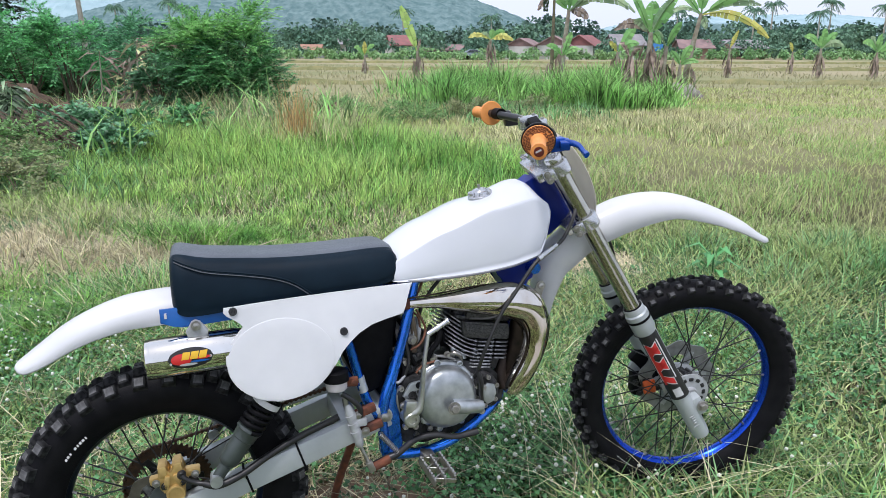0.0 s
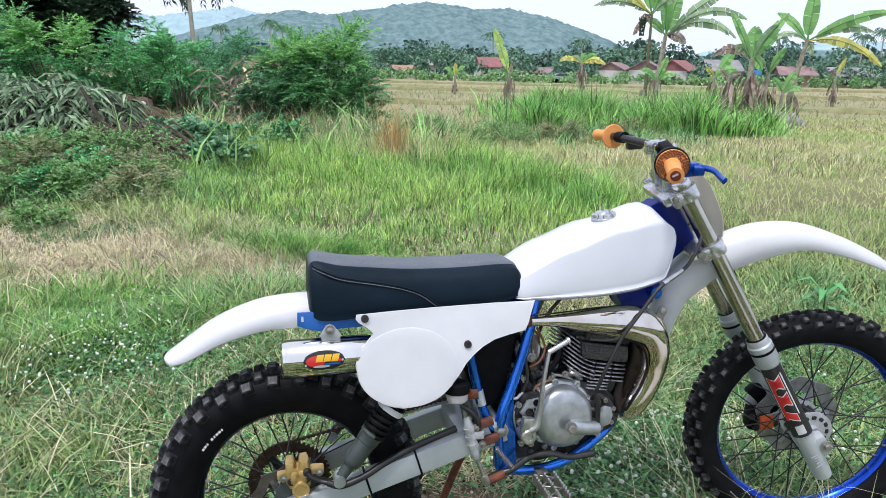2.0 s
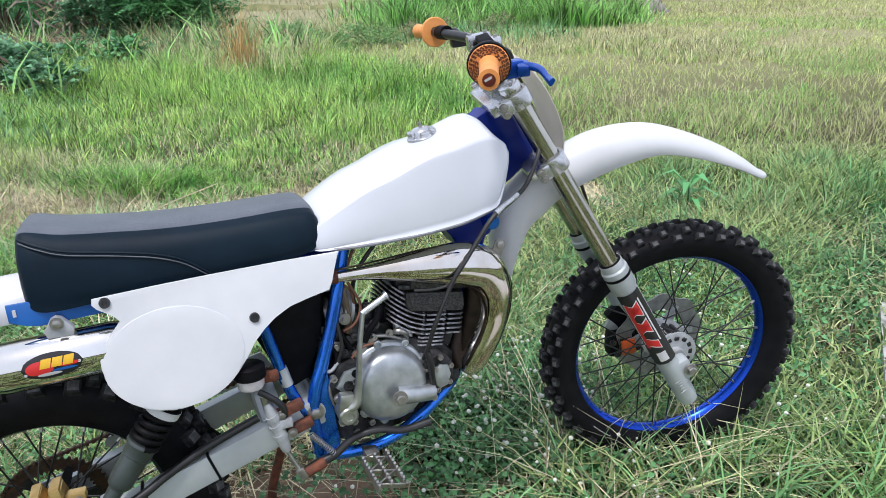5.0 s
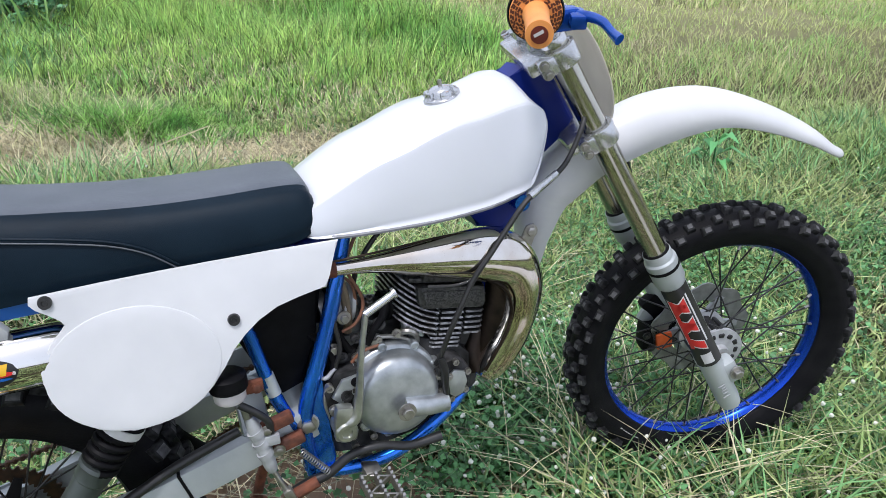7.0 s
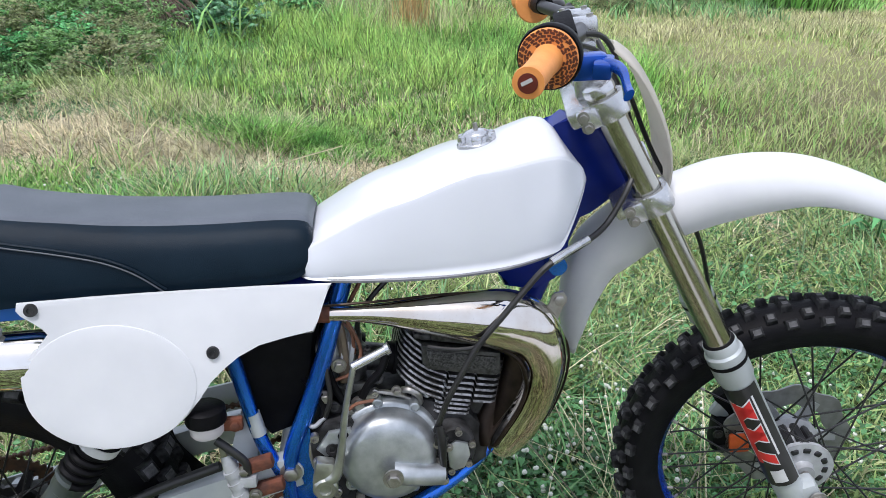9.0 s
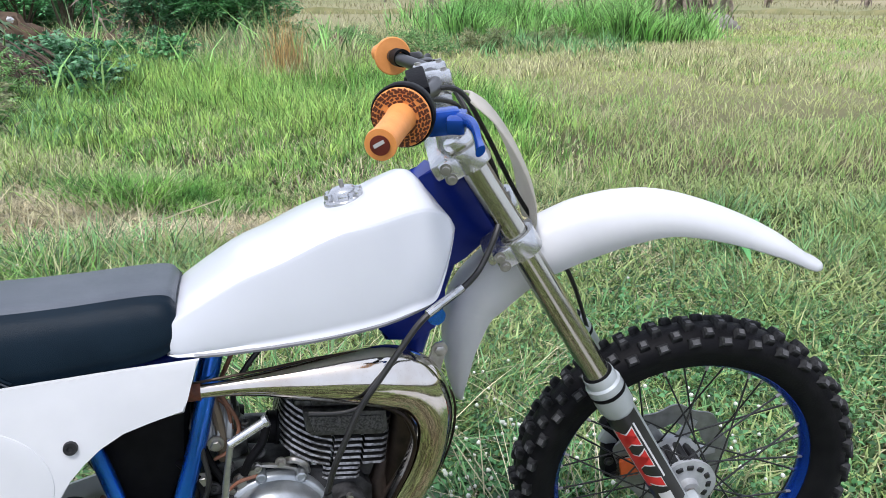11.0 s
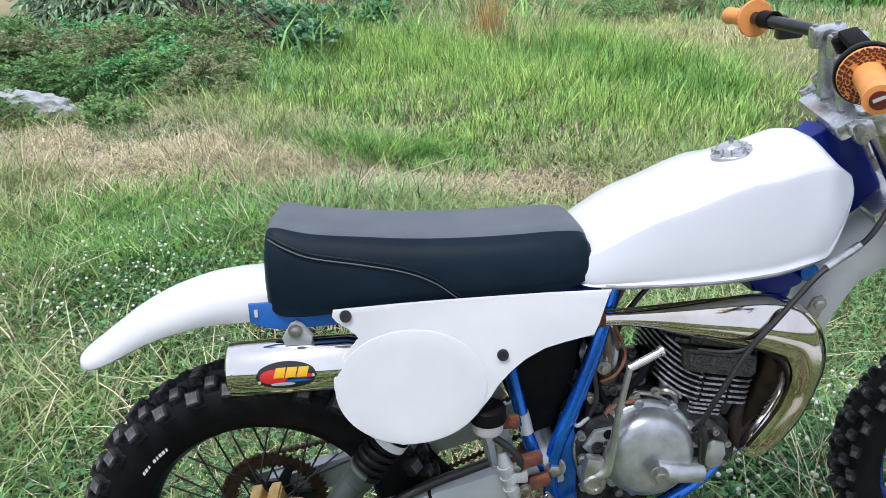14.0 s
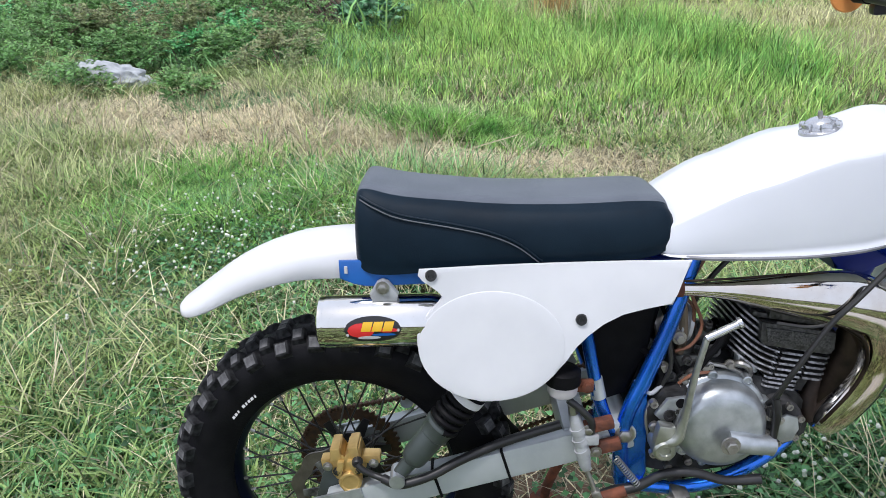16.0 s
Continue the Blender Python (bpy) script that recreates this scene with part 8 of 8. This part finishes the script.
house(-51, 121, 10, 7, 2.6, 2.2, ROOF, WALLS, "low house with a red clay roof and pale walls")
house(-42, 128, 6, 6, 1.8, 1.0, ROOF_GREY, WALLS, "low pale shed beside a red-roofed house")
house(-29, 135, 5, 6, 2.0, 1.4, mat("orange_roof", (0.38, 0.21, 0.14), (0.30, 0.17, 0.12), rough=0.8, scale=1), WALLS, "small house with an orange roof")
house(-22, 150, 8, 7, 3.6, 1.6, ROOF_GREY, WALLS, "two-storey pale house among trees", 15)
house(-10.8, 125, 4.5, 5, 3.2, 2.4, ROOF, WALLS, "house with a tall red clay roof", 20)
house(-3.5, 135, 7, 6, 2.0, 1.4, ROOF_DULL, WALLS, "house with a weathered gabled roof", -15)
house(10, 122, 4.5, 5, 2.8, 2.0, ROOF_DULL, WALLS, "grey-walled house with a weathered roof", 65)
house(14.8, 120, 4.5, 5, 3.0, 2.4, ROOF_DULL, WALLS, "grey-walled house with a gabled end", 75)
house(20, 122, 5, 5, 3.0, 2.6, ROOF, WALLS, "house with a dull red roof", 58)
house(26.5, 122, 5, 5, 3.2, 2.6, ROOF_GREY, WALLS, "house with a dark weathered roof", 6)
house(38, 123, 5, 5, 2.6, 2.0, ROOF_DULL, BRICKISH, "long low brick house", 0)
house(47, 126, 6, 6, 2.6, 2.0, ROOF_GREY, BRICKISH, "long low brick house with a pale roof", 4)
house(98, 160, 10, 7, 2.8, 2.0, ROOF, WALLS, "far house with a red roof among palms", 0)
# bright blue tarpaulin on the village wall
bm = BM()
slab(bm, [(-0.9, 1.3), (0.9, 1.4), (1.0, 2.4), (-0.6, 2.5)], -0.05, 0.05, 0.02)
ob = part("tarpaulin", bm, mat("blue_tarp", (0.06, 0.25, 0.62), (0.05, 0.2, 0.5), rough=0.6, scale=2, bump=0.4, bump_scale=4), None)
ob.matrix_basis = pose(31, 118.5, GZ)
tagged(ob, "bright blue tarpaulin hung beside a brick house", "tarpaulin")
# mosque dome beyond the houses
dome = thing("mosque", "small mosque with a pale green dome among trees", "mosque", pose(-40, 250, GZ))
bm = BM()
slab(bm, [(-4, 0), (4, 0), (4, 5), (-4, 5)], -4, 4)
part("wall", bm, WALLS, dome)
bm = BM()
lathe(bm, [(2.2, 4.8), (2.2, 5.6), (2.0, 6.4), (1.4, 7.2), (0.5, 7.8), (0.1, 8.4), (0.05, 9.6), (0, 9.6)], None, 24)
part("dome", bm, mat("dome_metal", (0.45, 0.58, 0.54), (0.4, 0.5, 0.48), rough=0.4, metal=0.4, scale=1), dome)

# parked car at the far side of the field
car = thing("car", "small silver-blue car parked at the field's far edge", "car", pose(1.6, 112, GZ, 0, 0, 8))
bm = BM()
slab(bm, [(-1.9, 0.35), (1.9, 0.35), (2.0, 0.7), (1.85, 0.95), (1.0, 1.02), (0.5, 1.45), (-0.9, 1.5), (-1.6, 1.05), (-1.95, 0.95)], -0.8, 0.8, 0.08)
part("body", bm, mat("car_paint", (0.36, 0.42, 0.5), (0.32, 0.38, 0.46), rough=0.25, coat=0.6, scale=2), car)
bm = BM()
slab(bm, [(0.9, 1.03), (0.45, 1.4), (-0.85, 1.44), (-1.4, 1.06)], -0.82, 0.82, 0.02)
part("window", bm, GLASSY, car)
for wx in (-1.2, 1.2):
    for wy in (-0.75, 0.75):
        bm = BM()
        lathe(bm, [(0, -0.1), (0.31, -0.1), (0.33, 0), (0.31, 0.1), (0, 0.1)], Matrix.Translation((wx, wy, 0.33)) @ pose(0, 0, 0, 90, 0, 0), 18)
        part("wheel", bm, BLACK, car)


def woods(name, label, xs, ys, hs, ws, per, leaf, material):
    """Far trees: crowns of leafy clumps in one mesh."""
    pos, dr, ln = [], [], []
    for x, y, h, w in zip(xs, ys, hs, ws):
        m = 9
        for k in range(m):
            c = np.array([x + rng.uniform(-0.35, 0.35) * w, y + rng.uniform(-0.3, 0.3) * w, GZ + h * rng.uniform(0.3, 0.85)])
            q = unit(per // m)
            pos.append(c + q * np.array([w * 0.26, w * 0.26, h * 0.17]) * rng.uniform(0.5, 1, (per // m, 1)))
            dr.append(q)
    pos, dr = np.concatenate(pos), np.concatenate(dr)
    ob = leaves(name, pos, dr, unit(len(pos)) + np.array([0, -0.4, 0.8]), leaf, leaf * 0.8, material)
    return tagged(ob, label, "trees", kind="stuff")


k = 170
woods("hedge", "hedge and young bananas along the far field edge", np.linspace(-75, 125, k), rng.uniform(104, 114, k) + np.abs(np.linspace(-75, 125, k)) * 0.18, rng.uniform(0.8, 2.0, k), rng.uniform(1.2, 2.2, k), 108, 0.45, HEDGE)
k = 150
xs = np.linspace(-140, 220, k) + rng.normal(0, 2, k)
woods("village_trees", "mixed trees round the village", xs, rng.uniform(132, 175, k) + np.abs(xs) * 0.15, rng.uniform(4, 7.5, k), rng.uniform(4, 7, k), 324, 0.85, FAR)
k = 64
xs = np.linspace(-90, 110, k) + rng.normal(0, 3, k)
woods("yard_trees", "small trees in the village yards", xs, rng.uniform(113, 119, k) + np.abs(xs) * 0.15, rng.uniform(1.6, 4.6, k), rng.uniform(1.6, 4, k), 225, 0.5, FAR)
k = 110
xs = np.linspace(-220, 320, k) + rng.normal(0, 3, k)
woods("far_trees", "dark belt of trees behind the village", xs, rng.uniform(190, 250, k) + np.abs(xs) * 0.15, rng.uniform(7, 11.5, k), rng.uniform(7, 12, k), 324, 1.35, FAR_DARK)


def palm(x, y, h, seed):
    rnd = random.Random(seed)
    t = thing("coconut_palm", "tall coconut palm behind the village", "palm", pose(x, y, GZ), "coconut palms")
    bm = BM()
    tube(bm, [(0, 0, 0, 0.22), (0.2, 0, h * 0.5, 0.16), (0.1, 0, h, 0.12)], seg=7, n=3)
    part("trunk", bm, PALE_BARK, t)
    n = 16
    pos, dr = [], []
    for f in range(n):
        a = 2 * math.pi * f / n + rnd.uniform(-0.2, 0.2)
        L, up = rnd.uniform(1.9, 2.7), rnd.uniform(-0.2, 0.9)
        for i in range(16):
            u = i / 15
            c = np.array([0.1 + L * u * math.cos(a), L * u * math.sin(a), h + up * L * u - 1.1 * L * u * u * 0.7])
            for sgn in (-1, 1):
                pos.append(c)
                dr.append([-math.sin(a) * sgn * 0.6 + math.cos(a) * 0.5, math.cos(a) * sgn * 0.6 + math.sin(a) * 0.5, -0.8])
    pos, dr = np.array(pos), np.array(dr)
    leaves("fronds", pos, dr, unit(len(pos)) + np.array([0, 0, 1.0]), 0.7, 0.12, FAR, t)


for i, (x, y, h) in enumerate(((58, 150, 9.5), (64, 156, 11), (71, 150, 9), (77, 158, 11.5), (84, 150, 10), (100, 175, 12), (-58, 150, 10), (-64, 158, 11.5), (-52, 160, 9), (-72, 150, 10), (-14, 165, 10), (47, 165, 10), (6, 170, 9), (118, 180, 12))):
    palm(x, y, h, i)

# pole with wires over the village
pole = thing("utility_pole", "grey utility pole above the village", "pole", pose(88, 140, GZ))
bm = BM()
tube(bm, [(0, 0, 0, 0.16), (0, 0, 9, 0.11)], seg=8, n=1)
part("pole", bm, PALE_BARK, pole)
bm = BM()
block(bm, (1.6, 0.1, 0.1), Matrix.Translation((0, 0, 8.5)), 0.01)
part("crossarm", bm, PALE_BARK, pole)


def hill_height(u, v, h, seed):
    e = max(0.0, 1 - u * u) ** 1.1 * max(0.0, 1 - v * v)
    nn = 0.22 * noise.noise(V(u * 3 + seed, v * 2, 0)) + 0.09 * noise.noise(V(u * 9, v * 6 + seed, 1))
    fuzz = 0.05 * abs(noise.noise(V(u * 48, v * 50, seed))) + 0.04 * abs(noise.noise(V(u * 105, v * 100, seed)))
    return GZ - 1 + h * e * (0.92 + nn) + h * (fuzz if e > 0.03 else 0)


def hill(name, label, cx, cy, w, d, h, material, seed):
    """A ridge whose sheet bulges with tree crowns."""
    bm = BM()
    nx, ny = 220, 70
    grid = []
    for j in range(ny + 1):
        row = []
        for i in range(nx + 1):
            u, v = 2 * i / nx - 1, 1.25 * j / ny - 1
            row.append(V(cx + u * w / 2, cy + v * d / 2, hill_height(u, v, h, seed)))
        grid.append(row)
    loft(bm, grid, closed=False)
    return tagged(part(name, bm, material, None, smooth=25), label, "hill", kind="structure")


# the haze of distance is mixed into both base colours, bluish and pale
HILL = mat("haze_tinted_hill", (0.10, 0.17, 0.175), (0.18, 0.26, 0.265), rough=1.0, scale=0.09, bump=1.0, bump_scale=0.3, spec=0.0)
HILL_FAR = mat("haze_tinted_far_hill", (0.29, 0.41, 0.45), (0.35, 0.47, 0.51), rough=1.0, scale=0.03, bump=1.0, bump_scale=0.05, spec=0.0)
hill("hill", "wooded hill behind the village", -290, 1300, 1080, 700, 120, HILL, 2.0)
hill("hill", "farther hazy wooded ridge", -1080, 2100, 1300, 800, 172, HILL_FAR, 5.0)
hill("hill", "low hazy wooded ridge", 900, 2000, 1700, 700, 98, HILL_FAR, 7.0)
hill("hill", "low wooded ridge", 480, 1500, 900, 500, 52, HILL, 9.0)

# ---- small things round the motorcycle ----
FLOWER = mat("white_flower", (0.78, 0.78, 0.72), (0.66, 0.68, 0.58), rough=0.8, scale=60)


def flower_heads(n, cx, cy, sx, sy):
    pts = np.stack([rng.normal(cx, sx, n), rng.normal(cy, sy, n)], 1)
    bm = BM()
    for x, y in pts:
        r = rng.uniform(0.0045, 0.0075)
        z = gz(x, y) + rng.uniform(0.05, 0.14)
        bmesh.ops.create_icosphere(bm, subdivisions=1, radius=r, matrix=pose(x, y, z, rng.uniform(0, 90), 0, rng.uniform(0, 90)))
    return bm


for i, (n, cx, cy, sx, sy) in enumerate(((210, 0.30, 2.2, 0.22, 0.2), (90, 0.75, 2.45, 0.4, 0.3), (170, -1.95, 2.75, 0.28, 0.26), (50, -2.2, 3.2, 0.35, 0.3), (160, 0.35, 2.5, 0.3, 0.2), (40, -0.3, 3.2, 0.8, 0.5))):
    tagged(part("clover_flowers", flower_heads(n, cx, cy, sx, sy), FLOWER, None), "small white round clover flowers", "flowers", kind="stuff")
for i, (n, cx, cy, sx, sy) in enumerate(((7600, 0.30, 2.24, 0.27, 0.24), (1500, 0.8, 2.6, 0.4, 0.3), (3400, -1.9, 2.9, 0.32, 0.4), (2200, -1.2, 3.3, 0.5, 0.4), (2200, 1.5, 3.4, 0.5, 0.6), (2000, 0.9, 3.7, 0.7, 0.4), (1600, -1.0, 2.1, 0.3, 0.3))):
    p = np.stack([rng.normal(cx, sx, n), rng.normal(cy, sy, n)], 1)
    z = relief(p[:, 0], p[:, 1]) + rng.uniform(0.01, 0.10, n)
    u = unit(n)
    tagged(leaves("clover_leaves", np.column_stack([p, z]), u * np.array([1, 1, 0.3]), unit(n) * 0.6 + np.array([0, 0, 1.0]), 0.023, 0.018, LAWN_DARK, droop=0.1), "patch of dark green clover leaves", "clover", kind="stuff")

# bare trodden soil beside the stand
bm = BM()
bmesh.ops.create_icosphere(bm, subdivisions=5, radius=1)
for v in bm.verts:
    k = 1 + 0.25 * noise.noise(v.co * 2.3) + 0.1 * noise.noise(v.co * 7)
    v.co = V(v.co.x * 0.46 * k, v.co.y * 0.27 * k, v.co.z * 0.014 * (1 + 0.8 * noise.noise(v.co * 9)))
ob = part("soil_patch", bm, mat("trodden_soil", (0.30, 0.20, 0.135), (0.17, 0.11, 0.075), rough=0.95, scale=9, bump=0.9, bump_scale=45), None)
ob.matrix_basis = pose(-0.2, 1.86, GZ + 0.006)
tagged(ob, "bare trodden brown soil in the grass", "soil", kind="structure")

# long dry stem lying across the grass
bm = BM()
tube(bm, [(-1.60, 3.92, GZ + 0.07, 0.005), (-1.4, 4.2, GZ + 0.13, 0.005), (-1.16, 4.5, GZ + 0.17, 0.003)], seg=6, n=5)
tagged(part("straw_stem", bm, STRAW, None), "long dry yellow stem lying across the grass", "stem")

# a broad-leaved seedling in the turf
seedling = thing("seedling", "small upright plant with long green leaves in the turf", "plant", pose(1.55, 4.2, gz(1.55, 4.2)))
n = 11
a = 2.4 * np.arange(n)
h = np.linspace(0.05, 0.2, n)
leaves("leaf_spray", np.stack([0.01 * np.cos(a), 0.01 * np.sin(a), h], 1), np.stack([np.cos(a), np.sin(a), 0.35 + 2.2 * h], 1), np.tile([0, 0, 1.0], (n, 1)) + unit(n) * 0.2, 0.2, 0.05, CROWN, seedling, droop=0.5)
bm = BM()
tube(bm, [(0, 0, -0.01, 0.006), (0.005, 0, 0.12, 0.005), (0.0, 0.005, 0.22, 0.003)], seg=6, n=3)
part("stem", bm, CROWN, seedling)

# dead leaf on the grass
bm = BM()
rows = []
for i in range(9):
    u = i / 8
    w = 0.042 * math.sin(math.pi * (0.05 + 0.92 * u)) ** 0.8
    rows.append([V(-0.11 + 0.22 * u, -w, 0.02 * u), V(-0.11 + 0.22 * u, 0, 0.008 + 0.02 * u), V(-0.11 + 0.22 * u, w, 0.022 * u + 0.006)])
loft(bm, rows, closed=False)
ob = part("dead_leaf", bm, mat("dead_leaf", (0.44, 0.33, 0.2), (0.34, 0.24, 0.14), rough=0.8, scale=30), None)
ob.matrix_basis = pose(-1.12, 2.78, gz(-1.12, 2.78) + 0.075, 6, -4, 28)
tagged(ob, "pale brown dead leaf on the grass", "leaf")

# edge of a pale concrete slab
bm = BM()
slab(bm, [(0, -0.15), (0.9, -0.15), (0.9, 0.035), (0, 0.035)], -1.2, 1.75, 0.012)
ob = part("concrete_slab", bm, mat("pale_concrete", (0.52, 0.51, 0.49), (0.40, 0.39, 0.37), rough=0.9, scale=7, bump=0.4, bump_scale=50), None)
ob.matrix_basis = pose(1.02, 1.437, GZ, 0, 0, -30)
tagged(ob, "pale concrete slab edge in the grass", "slab", kind="structure")
